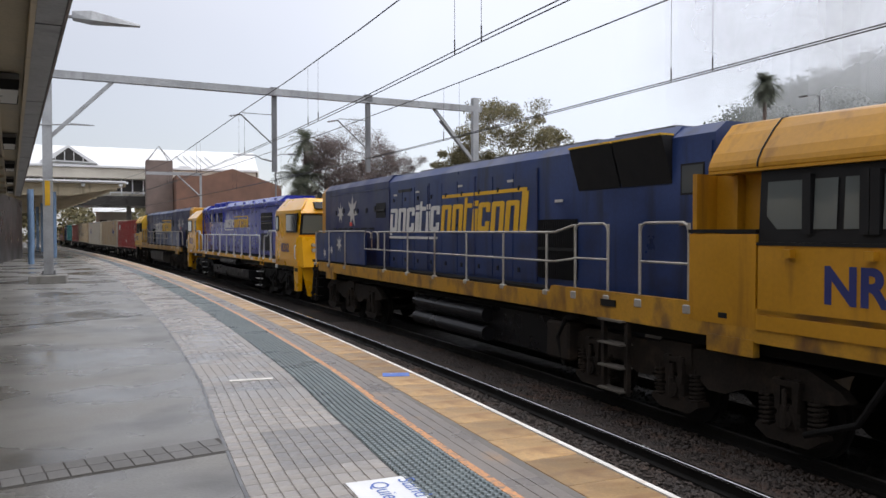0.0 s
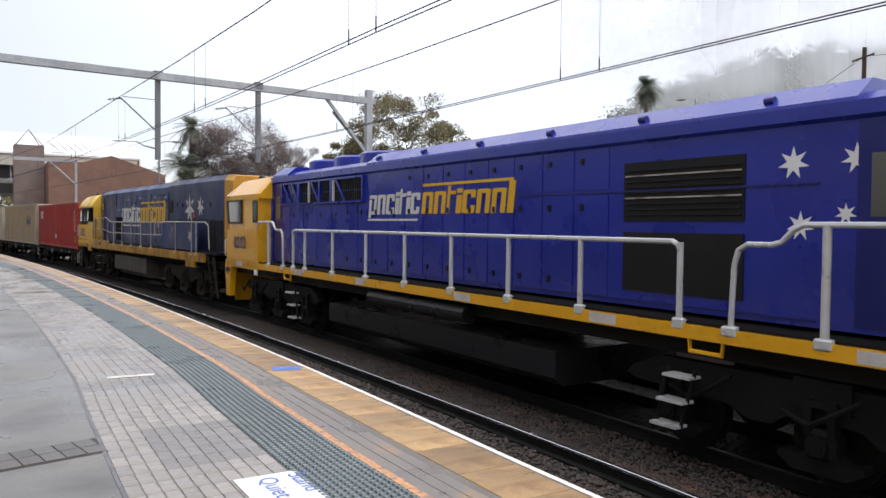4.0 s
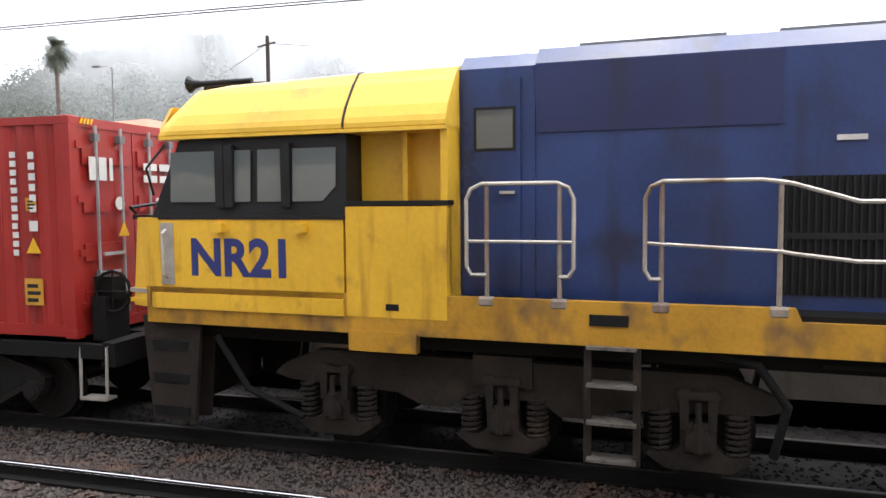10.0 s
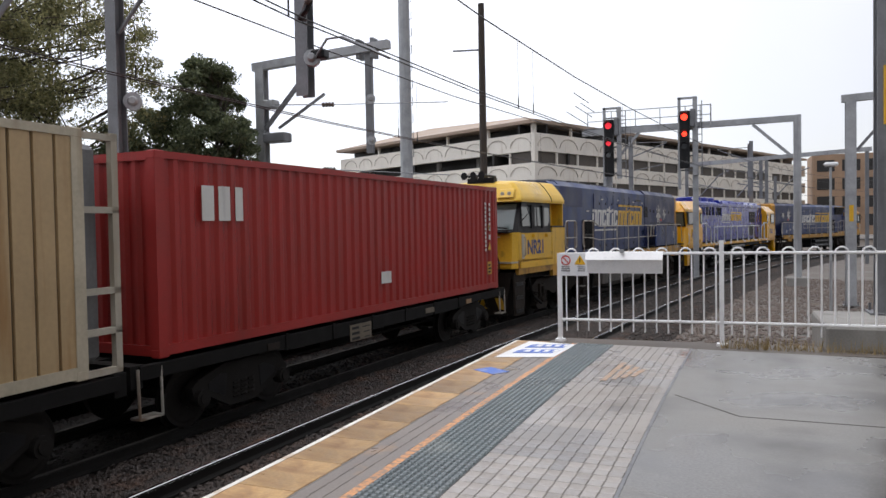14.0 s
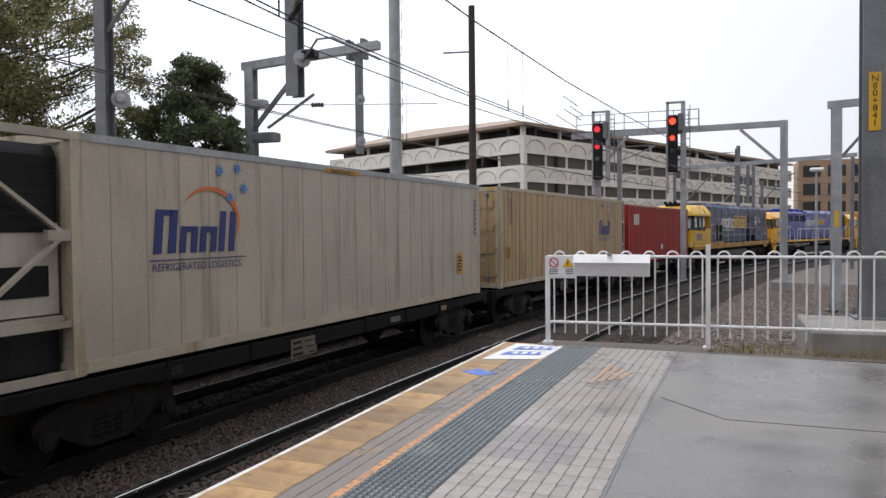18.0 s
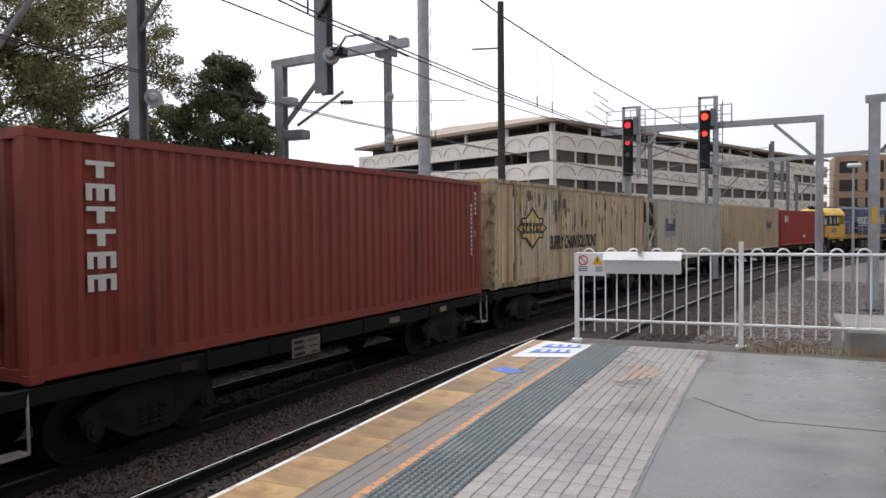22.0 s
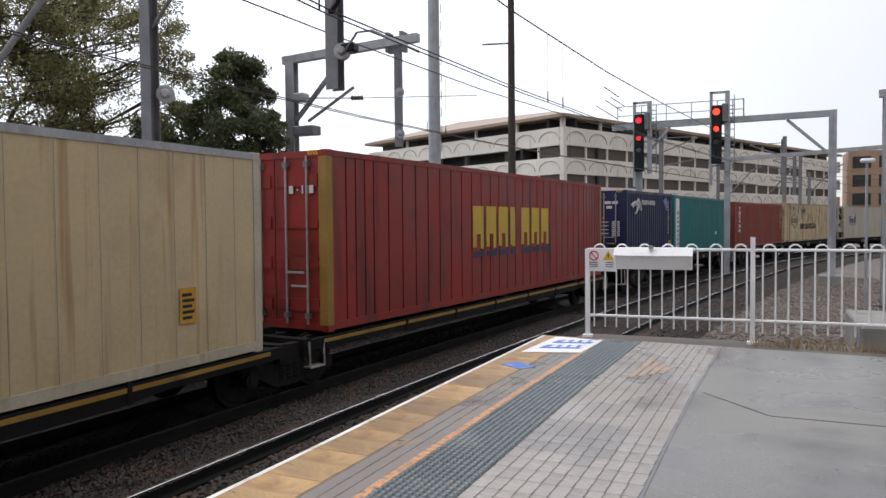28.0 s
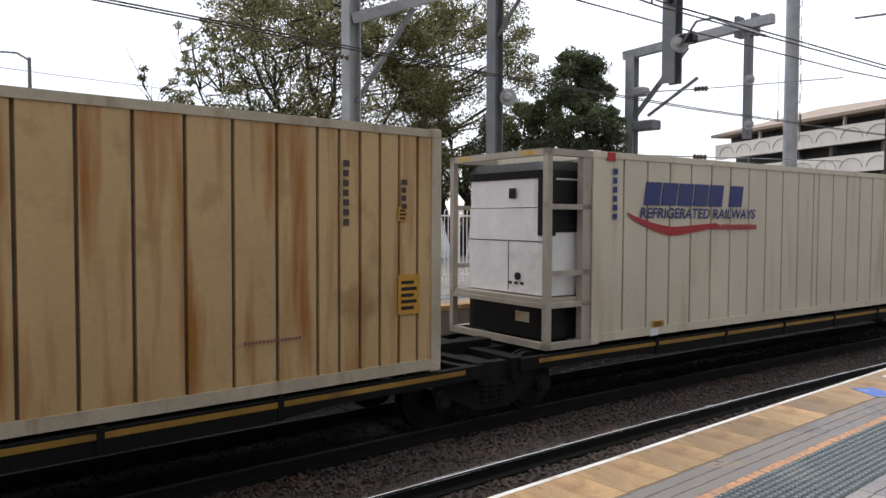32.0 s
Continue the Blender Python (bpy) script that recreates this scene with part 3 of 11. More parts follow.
def paving_mesh(w, l, mat, top=0.0, low=-0.03, c=0.006):
    me = Geo().soft(-w / 2, w / 2, -l / 2, l / 2, low, top, c).mesh("tile")
    me.materials.append(mat)
    return me


def joined_tiles(spots, w, l, top):
    """Many tiles as one mesh: spots are (s, off)."""
    v, f = [], []
    for s, o in spots:
        p, h = on_line(s, o, 0), heading(s)
        c_, s_ = math.cos(h), math.sin(h)
        k = len(v)
        for dx, dy, dz in ((-w, -l, -0.02), (w, -l, -0.02), (w, l, -0.02), (-w, l, -0.02), (-w + 0.004, -l + 0.004, top), (w - 0.004, -l + 0.004, top), (w - 0.004, l - 0.004, top), (-w + 0.004, l - 0.004, top)):
            dx, dy = dx / 2, dy / 2
            v.append((p.x + dx * c_ - dy * s_, p.y + dx * s_ + dy * c_, dz))
        f += [tuple(k + i for i in q) for q in ((4, 5, 6, 7), (0, 1, 5, 4), (1, 2, 6, 5), (2, 3, 7, 6), (3, 0, 4, 7))]
    me = bpy.data.meshes.new("tiles")
    me.from_pydata(v, [], f)
    return me


TILE_W, TILE_L = 0.1015, 0.225
cols = 10
light_me, dark_me = paving_mesh(TILE_W - 0.004, TILE_L - 0.006, TILE), paving_mesh(TILE_W - 0.004, TILE_L - 0.006, TILE_DARK)
light_rest, dark_rest = [], []
near_count = 0
rngp = random.Random(11)
dark_patches = ((5.35, 6.40, 0, 7), (8.15, 8.62, 0, 10), (10.4, 11.2, 3, 10), (13.2, 13.9, 3, 9), (16.0, 16.8, 4, 10), (-6.35, -5.45, 0, 7), (-8.95, -8.2, 3, 7))
s = S_END + 0.1
while s < 44:
    for k in range(cols):
        off = edge_off(s, 1.385 + (k + 0.5) * TILE_W)
        dark = any(a < s < b and c0 <= k < c1 for a, b, c0, c1 in dark_patches) or rngp.random() < 0.02
        if (3.4 < s < 7.3 or -6.0 < s < -3.3) and near_count < 300:
            curved_tile(dark_me if dark else light_me, s, off, paving)
            near_count += 1
        else:
            (dark_rest if dark else light_rest).append((s, off))
    s += TILE_L
for spots, mt in ((light_rest, TILE), (dark_rest, TILE_DARK)):
    me = joined_tiles(spots, TILE_W - 0.004, TILE_L - 0.006, 0.0)
    part("tiles", me, mt, paving, "grey paving tiles, some darker", kind="stuff")
platform_strip("platform_far_paving", 1.38, 2.42, -0.012, -0.002, TILE, "grey paving towards the far end", 44, S_FAR)

coping_me = paving_mesh(0.48, 0.590, COPING, 0.0, -0.11, 0.010)
s = S_END + 0.3
while s < 70:
    ob = curved_tile(coping_me, s, edge_off(s, 0.245), paving, "coping_slab")
    s += 0.603
rest = []
s = S_END + 0.1
while s < 40:
    for k in range(3):
        st = s + (0.19, 0.0, 0.26)[k]
        rest.append((st, edge_off(st, 0.497 + 0.05 + k * 0.101)))
    s += 0.385
part("pavers", joined_tiles(rest, 0.095, 0.379, -0.002), PAVER, paving, "stained grey pavers behind the coping", kind="stuff")
platform_strip("edge_line", -0.005, 0.035, -0.02, 0.003, WHITE_LINE, "worn white line along the platform edge")
platform_strip("orange_line", 0.80, 0.865, -0.02, 0.001, ORANGE_LINE, "worn orange line beside the tactile strip")
platform_strip("tactile_strip", 0.87, 1.38, -0.02, -0.001, TACTILE_BASE, "blue-grey tactile rubber strip")
v, f = [], []
s = S_END + 0.05
while s < 34:
    for k in range(10):
        p = on_line(s, edge_off(s, 0.893 + k * 0.0515), 0)
        h = heading(s)
        c_, s_ = math.cos(h), math.sin(h)
        i = len(v)
        for r_, z in ((0.019, -0.001), (0.012, 0.011)):
            for dx, dy in ((-1, -1.25), (1, -1.25), (1, 1.25), (-1, 1.25)):
                v.append((p.x + (dx * c_ - dy * s_) * r_, p.y + (dx * s_ + dy * c_) * r_, z))
        f += [(i + 4, i + 5, i + 6, i + 7), (i, i + 1, i + 5, i + 4), (i + 1, i + 2, i + 6, i + 5), (i + 2, i + 3, i + 7, i + 6), (i + 3, i, i + 4, i + 7)]
    s += 0.06
me = bpy.data.meshes.new("tactile_studs")
me.from_pydata(v, [], f)
part("tactile_studs", me, TACTILE, base, "rows of small raised studs", kind="stuff")
platform_strip("edge_strip", 2.400, 2.425, -0.01, 0.004, GALV_DARK, "thin metal edge between tiles and concrete", S_END, 60)


def flat_poly(name, pts, z, mat, label, category="marking", kind="structure"):
    g = Geo().slab([(p[0], p[1]) for p in pts], "z", z - 0.003, z)
    return tagged(part(name, g, mat, kind=kind), label, category)


def line_mark(name, a, b, w, z, mat, label):
    d = Vector((b[0] - a[0], b[1] - a[1])).normalized()
    n = Vector((-d.y, d.x)) * w / 2
    return flat_poly(name, [(a[0] - n.x, a[1] - n.y), (b[0] - n.x, b[1] - n.y), (b[0] + n.x, b[1] + n.y), (a[0] + n.x, a[1] + n.y)], z, mat, label)


line_mark("slab_joint", (-7, 12.9), (0.46, 16.57), 0.10, 0.002, JOINT_DARK, "dark joint across the concrete")
line_mark("slab_joint", (-7, 30.5), (0.1, 31.4), 0.10, 0.002, JOINT_DARK, "dark joint across the concrete")
line_mark("slab_crack", (0.57, -7.53), (-0.01, -6.83), 0.018, 0.002, JOINT_DARK, "crack across the concrete")
line_mark("slab_crack", (-0.01, -6.83), (-3.5, -6.75), 0.018, 0.002, JOINT_DARK, "crack across the concrete")
drain = tagged(part("paver_row", Geo().slab([(0.74, 6.325), (-2.1, 5.785), (-2.06, 5.355), (0.78, 5.885)], "z", -0.002, 0.0015), JOINT_DARK, kind="structure"), "row of small dark grey pavers set across the concrete", "paving")
pv = Geo().box(-0.064, 0.064, -0.094, 0.094, 0.0, 0.004)
for k in range(20):
    for j in range(2):
        x = 0.655 - k * 0.137 + j * 0.04
        ob = part("drain_paver", pv, DRAIN_PAVER, drain)
        ob.matrix_local = pose(x, 6.20 - (0.655 - x) * 0.187 - j * 0.2, 0.0018, 0, 0, 10.6)
line_mark("threshold_plate", (1.14, 8.73), (1.62, 8.68), 0.09, 0.006, WHITE_LINE, "pale metal plate set in the tiles")
line_mark("blue_mark", (2.86, 8.38), (3.16, 8.28), 0.22, 0.004, BLUE_PAINT, "worn blue mark on the coping")
line_mark("blue_mark", (2.50, -8.1), (2.80, -8.3), 0.25, 0.004, BLUE_PAINT, "worn blue mark on the coping")
for k in range(4):
    line_mark("orange_mark", (1.34 - 0.09 * k, -8.0 - 0.1 * k), (1.26 - 0.09 * k, -9.1 + 0.12 * k), 0.06, 0.004, FAINT_ORANGE, "faint worn orange marking on the tiles")


def floor_text(text, size, at, turn, mat, name, label):
    cu = bpy.data.curves.new("letters", "FONT")
    cu.body, cu.size = text, size
    tmp = new("letters", cu)
    me = bpy.data.meshes.new_from_object(tmp.evaluated_get(bpy.context.evaluated_depsgraph_get()))
    bpy.data.objects.remove(tmp)
    me.materials.append(mat)
    ob = new(name, me)
    ob.matrix_basis = pose(at[0], at[1], 0.0085, 0, 0, turn)
    return tagged(ob, label, "lettering", kind="structure")


flat_poly("floor_sign", [(1.38, 4.82), (1.80, 4.81), (1.80, 3.95), (1.38, 3.95)], 0.006, SIGN_WHITE, "white floor sign with blue lettering", "sign")
floor_text("Stand", 0.17, (1.72, 4.75), -90, BLUE_PAINT, "floor_lettering", "blue lettering on the floor sign")
floor_text("Quiet", 0.17, (1.52, 4.75), -90, BLUE_PAINT, "floor_lettering", "blue lettering on the floor sign")
end_sign = flat_poly("end_floor_sign", [(2.88, -9.05), (2.16, -9.25), (2.08, -10.30), (2.78, -10.42)], 0.006, SIGN_WHITE, "white and blue floor sign at the platform's end", "sign")
for k in range(2):
    y = -9.40 - k * 0.45
    flat_poly("blue_panel", [(2.74 - 0.05 * k, y), (2.24 - 0.05 * k, y - 0.12), (2.20 - 0.05 * k, y - 0.40), (2.70 - 0.05 * k, y - 0.28)], 0.010, BLUE_PAINT, "blue panel on the floor sign", "sign")
    for j in range(4):
        x = 2.62 - 0.12 * j - 0.05 * k
        flat_poly("white_glyph", [(x, y - 0.10 - 0.03 * j), (x - 0.07, y - 0.115 - 0.03 * j), (x - 0.08, y - 0.27 - 0.03 * j), (x - 0.01, y - 0.255 - 0.03 * j)], 0.0135, SIGN_WHITE, "white glyph on the floor sign", "sign")

# ---- fence at the platform's end ----
def hoop_fence(x0, x1, y0, y1, posts, pitch=0.165, z=0.0, top=1.23, low=0.23, hoop=1.31, box=False):
    ob = thing("hoop_fence", "white steel hoop-top fence at the platform's end", "fence")
    L = math.hypot(x1 - x0, y1 - y0)
    u = Vector(((x1 - x0) / L, (y1 - y0) / L, 0))
    at = lambda d, zz, o=0.0: (x0 + u.x * d - u.y * o, y0 + u.y * d + u.x * o, zz)
    for zz in (top, low):
        g = Geo()
        g.tube([at(0, zz), at(L, zz)], 0.022, 6)
        part("fence_rail", g, WHITE_STEEL, ob)
    for d, tall in posts:
        g = Geo()
        p = at(d, 0)
        g.box(p[0] - 0.032, p[0] + 0.032, p[1] - 0.032, p[1] + 0.032, z - 0.1, tall)
        g.box(p[0] - 0.07, p[0] + 0.07, p[1] - 0.07, p[1] + 0.07, z - 0.1, z - 0.085 + 0.02)
        part("post", g, WHITE_STEEL, ob)
    d = pitch * 0.6
    while d + pitch < L:
        if all(abs(d + pitch / 2 - q[0]) > pitch * 0.55 for q in posts):
            g = Geo()
            pts = [at(d, z + 0.06), at(d, hoop - 0.08)] + [at(d + pitch / 2 - math.cos(a * 0.628) * pitch / 2, hoop - 0.08 + math.sin(a * 0.628) * 0.08) for a in range(1, 5)] + [at(d + pitch, hoop - 0.08), at(d + pitch, z + 0.06)]
            g.tube(pts, 0.0125, 6)
            part("hoop", g, WHITE_STEEL, ob)
        d += pitch * 2
    return ob


FX0, FX1 = 2.50, 0.18
fence_a = hoop_fence(FX0, FX1, -11.25, -11.35, [(0.0, 1.24), (2.32, 1.41)])
fence_b = hoop_fence(FX1 - 0.03, -3.6, -11.35, -11.45, [(3.6, 1.45)])
sg = tagged(part("warning_sign", Geo().box(2.07, 2.52, -11.24, -11.232, 0.90, 1.24), SIGN_WHITE), "white warning sign with red and yellow symbols", "sign")
g = Geo()
for i in range(20):
    a, b = i * 0.31416, (i + 1) * 0.31416
    g.add([(2.40 - 0.075 * math.cos(a), -11.225, 1.135 + 0.075 * math.sin(a)), (2.40 - 0.075 * math.cos(b), -11.225, 1.135 + 0.075 * math.sin(b)), (2.40 - 0.058 * math.cos(b), -11.225, 1.135 + 0.058 * math.sin(b)), (2.40 - 0.058 * math.cos(a), -11.225, 1.135 + 0.058 * math.sin(a))], [(0, 1, 2, 3)])
g.slab([(2.455, 1.185), (2.445, 1.195), (2.345, 1.085), (2.355, 1.075)], "y", -11.227, -11.224)
part("ring_symbol", g, RED_SIGN, sg)
part("triangle_symbol", Geo().slab([(2.10, 1.07), (2.27, 1.07), (2.185, 1.215)], "y", -11.229, -11.224), WARN_YELLOW, sg)
part("triangle_mark", Geo().slab([(2.178, 1.10), (2.192, 1.10), (2.194, 1.17), (2.176, 1.17)], "y", -11.223, -11.2215), BLACK, sg)
for k in range(3):
    part("print_bar", Geo().box(2.34, 2.48, -11.229, -11.226, 1.03 - k * 0.03, 1.04 - k * 0.03), BLACK, sg)
    part("print_bar", Geo().box(2.11, 2.22, -11.229, -11.226, 1.03 - k * 0.03, 1.04 - k * 0.03), BLACK, sg)
bx = tagged(part("equipment_box", Geo().slab([(-11.22, 0.95), (-11.06, 0.95), (-10.98, 1.14), (-11.06, 1.25), (-11.22, 1.25)], "x", 0.98, 2.04), WHITE_STEEL), "white steel equipment box hung on the fence", "box")
part("box_lid", Geo().slab([(-11.24, 1.24), (-11.04, 1.24), (-10.96, 1.14), (-10.955, 1.155), (-11.04, 1.265), (-11.24, 1.265)], "x", 0.96, 2.06), WHITE_STEEL, bx)
part("green_label", Geo().slab([(-11.02, 1.10), (-11.01, 1.10), (-11.03, 1.2), (-11.04, 1.2)], "x", 1.0, 1.12), stuffing("lime_label", (0.45, 0.62, 0.05), 0.5), bx)
part("latch", Geo().box(1.50, 1.56, -11.02, -10.97, 1.25, 1.30), GALV, bx)
g = Geo()
rg = random.Random(8)
for k in range(900):
    x, y = rg.uniform(-4.5, 0.2), -11.05 - abs(rg.gauss(0.1, 0.18))
    hh = rg.uniform(0.05, 0.22)
    a = rg.uniform(0, 6.28)
    g.add([(x, y, -0.10), (x + 0.012 * math.cos(a), y + 0.012 * math.sin(a), -0.10), (x + rg.uniform(-0.05, 0.05), y + rg.uniform(-0.05, 0.05), -0.10 + hh)], [(0, 1, 2)])
tagged(part("dry_grass", g, GRASS, kind="stuff"), "dry brown grass along the fence foot", "grass")
tagged(part("end_verge", Geo().slab([(-7, -10.95), (2.7, -10.80), (2.6, -11.55), (-7, -11.7)], "z", -1.6, -0.10), DIRT, kind="structure"), "earth verge at the platform's end", "ground")

CAB_GLASS_C = glassy("car_glass", (0.03, 0.035, 0.04))

# ---- masts, gantries and wires ----
def h_mast(name, x, y, z0, z1, w, label, turn=0.0, mat=None, plate=True):
    ob = thing(name, label, "mast", at=pose(x, y, 0, 0, 0, turn))
    g = Geo()
    t = w * 0.09
    u, v_ = w / 2, w / 2 - t
    g.slab([(-u, -u), (u, -u), (u, -v_), (t / 2, -v_), (t / 2, v_), (u, v_), (u, u), (-u, u), (-u, v_), (-t / 2, v_), (-t / 2, -v_), (-u, -v_)], "z", z0, z1)
    part("post", g, mat or GALV, ob)
    if plate:
        part("base_plate", Geo().box(-w * 0.8, w * 0.8, -w * 0.8, w * 0.8, z0, z0 + 0.03), GALV_DARK, ob)
        for dx in (-1, 1):
            for dy in (-1, 1):
                part("anchor_bolt", Geo().cyl((dx * w * 0.62, dy * w * 0.62, z0 + 0.03), (dx * w * 0.62, dy * w * 0.62, z0 + 0.14), 0.022, 6), GALV_DARK, ob)
    return ob


def box_beam(ob, p0, p1, w, h, mat, name="beam"):
    a, b = Vector(p0), Vector(p1)
    d = (b - a).normalized()
    s_ = Vector((-d.y, d.x, 0)).normalized() * w / 2 if abs(d.z) < 0.99 else Vector((0, w / 2, 0))
    u = d.cross(s_).normalized() * h / 2
    return part(name, Geo().loft([[a + s_ + u, a - s_ + u, a - s_ - u, a + s_ - u], [b + s_ + u, b - s_ + u, b - s_ - u, b + s_ - u]]), mat, ob)


def insulator_string(ob, p0, p1, n=6, r=0.06):
    a, b = Vector(p0), Vector(p1)
    g = Geo().cyl(a, b, 0.015, 6)
    for i in range(n):
        c = a.lerp(b, (i + 0.8) / (n + 0.6))
        d = (b - a).normalized() * 0.02
        g.cyl(c - d, c + d, r, 10, r * 0.5)
    part("insulator", g, INSULATOR, ob)


def drum(ob, p, r=0.24, turn=(1, 0, 0)):
    d = Vector(turn).normalized()
    c = Vector(p)
    g = Geo().cyl(c - d * 0.10, c + d * 0.06, r, 20).cyl(c + d * 0.06, c + d * 0.16, r * 0.6, 16, r * 0.35)
    part("tension_drum", g, GALV, ob)


def plinth(x, y, w, z1, label="square concrete plinth under a mast"):
    tagged(part("plinth", Geo().soft(x - w / 2, x + w / 2, y - w / 2, y + w / 2, -0.3, z1, 0.03), ROUGH_CONCRETE), label, "plinth")


# portal over all tracks, along the platform
m1 = h_mast("portal_gantry", -2.23, 29.2, 0.25, 7.5, 0.29, "galvanised steel portal gantry spanning the tracks")
plinth(-2.23, 29.2, 1.15, 0.25)
off_ = lambda p: (p[0] + 2.23, p[1] - 29.2, p[2])
box_beam(m1, off_((-2.45, 29.2, 7.22)), off_((14.9, 30.0, 7.20)), 0.24, 0.26, GALV)
box_beam(m1, off_((-2.15, 29.3, 5.04)), off_((-0.07, 29.3, 7.18)), 0.12, 0.12, GALV, "brace")
box_beam(m1, off_((14.5, 30.0, 4.9)), off_((12.6, 30.0, 7.12)), 0.12, 0.12, GALV, "brace")
box_beam(m1, off_((14.6, 30.0, 4.75)), off_((12.9, 30.05, 6.6)), 0.07, 0.07, GALV_DARK, "brace")
part("far_post", Geo().box(16.68, 16.95, 0.65, 0.92, -0.2, 7.68), GALV, m1)
for x, zl in ((5.68, 4.11), (9.54, 4.22)):
    c = x + 2.23
    hp = part("drop_post", Geo().box(c - 0.09, c + 0.09, 0.48, 0.66, zl, 7.2), GALV_DARK, m1)
    part("registration_arm", Geo().tube([(c - 0.08, 0.52, 5.2), (c - 1.3, 0.52, 6.30)], 0.026, 6), GALV_DARK, hp)
    part("tie_rod", Geo().tube([(c - 0.08, 0.52, 6.35), (c - 1.25, 0.52, 6.36)], 0.014, 6), GALV_DARK, hp)
    part("steady_arm", Geo().tube([(c - 0.08, 0.52, 4.52), (c - 0.5, 0.52, 4.60), (c - 0.75, 0.52, 4.74), (c - 1.6, 0.52, 4.72)], 0.02, 6), GALV_DARK, hp)
    insulator_string(m1, (c - 1.25, 0.52, 6.30), (c - 1.75, 0.52, 6.2), 4, 0.05)
    insulator_string(m1, (c - 0.1, 0.52, 4.52), (c - 0.45, 0.52, 4.60), 4, 0.045)
    part("clamp", Geo().box(c - 0.16, c + 0.16, 0.42, 0.72, 7.14, 7.42), GALV_DARK, m1)
tagged(part("mast_plate", Geo().box(-2.31, -2.15, 29.03, 29.045, 2.65, 3.5), WARN_YELLOW), "yellow location plate on the mast", "sign")
a_l = thing("platform_lamp", "grey platform lamp on the portal mast", "lamp")
part("arm", Geo().tube([(-2.9, 29.0, 5.38), (-1.3, 29.0, 5.48)], 0.025, 6), GALV, a_l)
for x0, x1 in ((-1.5, -0.75), (-2.5, -3.1)):
    part("lamp_head", Geo().loft([[(x0, 29.0 + dy, 5.46 + dz) for dy, dz in ((-0.09, 0), (0.09, 0), (0.09, 0.05), (-0.09, 0.05))], [(x1, 29.0 + dy, 5.46 + dz) for dy, dz in ((-0.05, 0), (0.05, 0), (0.05, 0.025), (-0.05, 0.025))]]), GALV, a_l)

# tapered lamp above the canopy edge
lp = thing("street_lamp", "grey wedge-shaped platform lamp on a short arm", "lamp")
part("arm", Geo().tube([(-2.3, 16.4, 5.75), (-0.75, 16.55, 5.98)], 0.035, 8), GALV, lp)
part("lamp_head", Geo().loft([[(-0.8, 16.45, 5.93), (-0.8, 16.7, 5.93), (-0.8, 16.7, 6.06), (-0.8, 16.45, 6.06)], [(-0.45, 16.38, 5.90), (-0.45, 16.78, 5.90), (-0.45, 16.72, 6.10), (-0.45, 16.44, 6.10)], [(0.45, 16.6, 5.93), (0.45, 16.72, 5.93), (0.45, 16.7, 5.97), (0.45, 16.62, 5.97)]]), GALV, lp)
part("bracket_post", Geo().cyl((-2.3, 16.4, 4.0), (-2.3, 16.4, 5.8), 0.05, 8), GALV, lp)

# the mast beside the platform's end, with its plate
m2 = h_mast("line_mast", -2.2, -13.1, 0.22, 9.5, 0.36, "galvanised steel line mast on a concrete plinth", mat=GALV_DARK)
plinth(-2.15, -12.3, 2.0, 0.22, "large concrete plinth under the mast")
pl = tagged(part("mast_plate", Geo().box(-2.26, -2.10, -12.915, -12.90, 3.10, 3.98), WARN_YELLOW), "yellow location plate with black characters", "sign")


def upright_text(text, size, x, y, z, mat, parent, step):
    for i, ch in enumerate(text):
        cu = bpy.data.curves.new("letters", "FONT")
        cu.body, cu.size, cu.align_x = ch, size, "CENTER"
        tmp = new("letters", cu)
        me = bpy.data.meshes.new_from_object(tmp.evaluated_get(bpy.context.evaluated_depsgraph_get()))
        bpy.data.objects.remove(tmp)
        for q in me.vertices:
            q.co = (x - q.co.x, y, z - i * step + q.co.y)
        me.materials.append(mat)
        ob = new("plate_character", me)
        ob.parent = parent


upright_text("N80+841", 0.14, -2.18, -12.895, 3.84, BLACK, pl, 0.112)

m3 = h_mast("line_mast", -4.05, -31.0, -1.5, 6.2, 0.34, "galvanised steel line mast beside the curve")
box_beam(m3, (0.3, 0, 6.1), (-4.5, 0.2, 6.25), 0.26, 0.26, GALV)
tagged(part("mast_plate", Geo().box(-4.12, -3.98, -30.83, -30.815, 1.6, 2.2), WARN_YELLOW), "small yellow location plate on a mast", "sign")
box_beam(m3, (-0.2, 0, 4.2), (-1.6, 0, 5.9), 0.1, 0.1, GALV_DARK, "brace")

# signal gantry
sgn = thing("signal_gantry", "grey steel signal gantry with two red signals", "signal")
GY = -41.0
part("column", Geo().box(-3.2, -2.86, GY - 0.17, GY + 0.17, -1.6, 6.9), GALV, sgn)
part("footing", Geo().soft(-3.5, -2.5, GY - 0.5, GY + 0.5, -1.7, -1.15, 0.04), ROUGH_CONCRETE, sgn)
box_beam(sgn, (-3.2, GY, 6.75), (7.6, GY, 6.62), 0.28, 0.30, GALV)
part("far_column", Geo().box(6.05, 6.35, GY - 0.35, GY - 0.05, -1.6, 6.6), GALV, sgn)
box_beam(sgn, (-2.8, GY, 4.85), (-1.0, GY, 6.55), 0.14, 0.14, GALV, "brace")
box_beam(sgn, (5.9, GY, 5.0), (4.6, GY, 6.5), 0.14, 0.14, GALV, "brace")
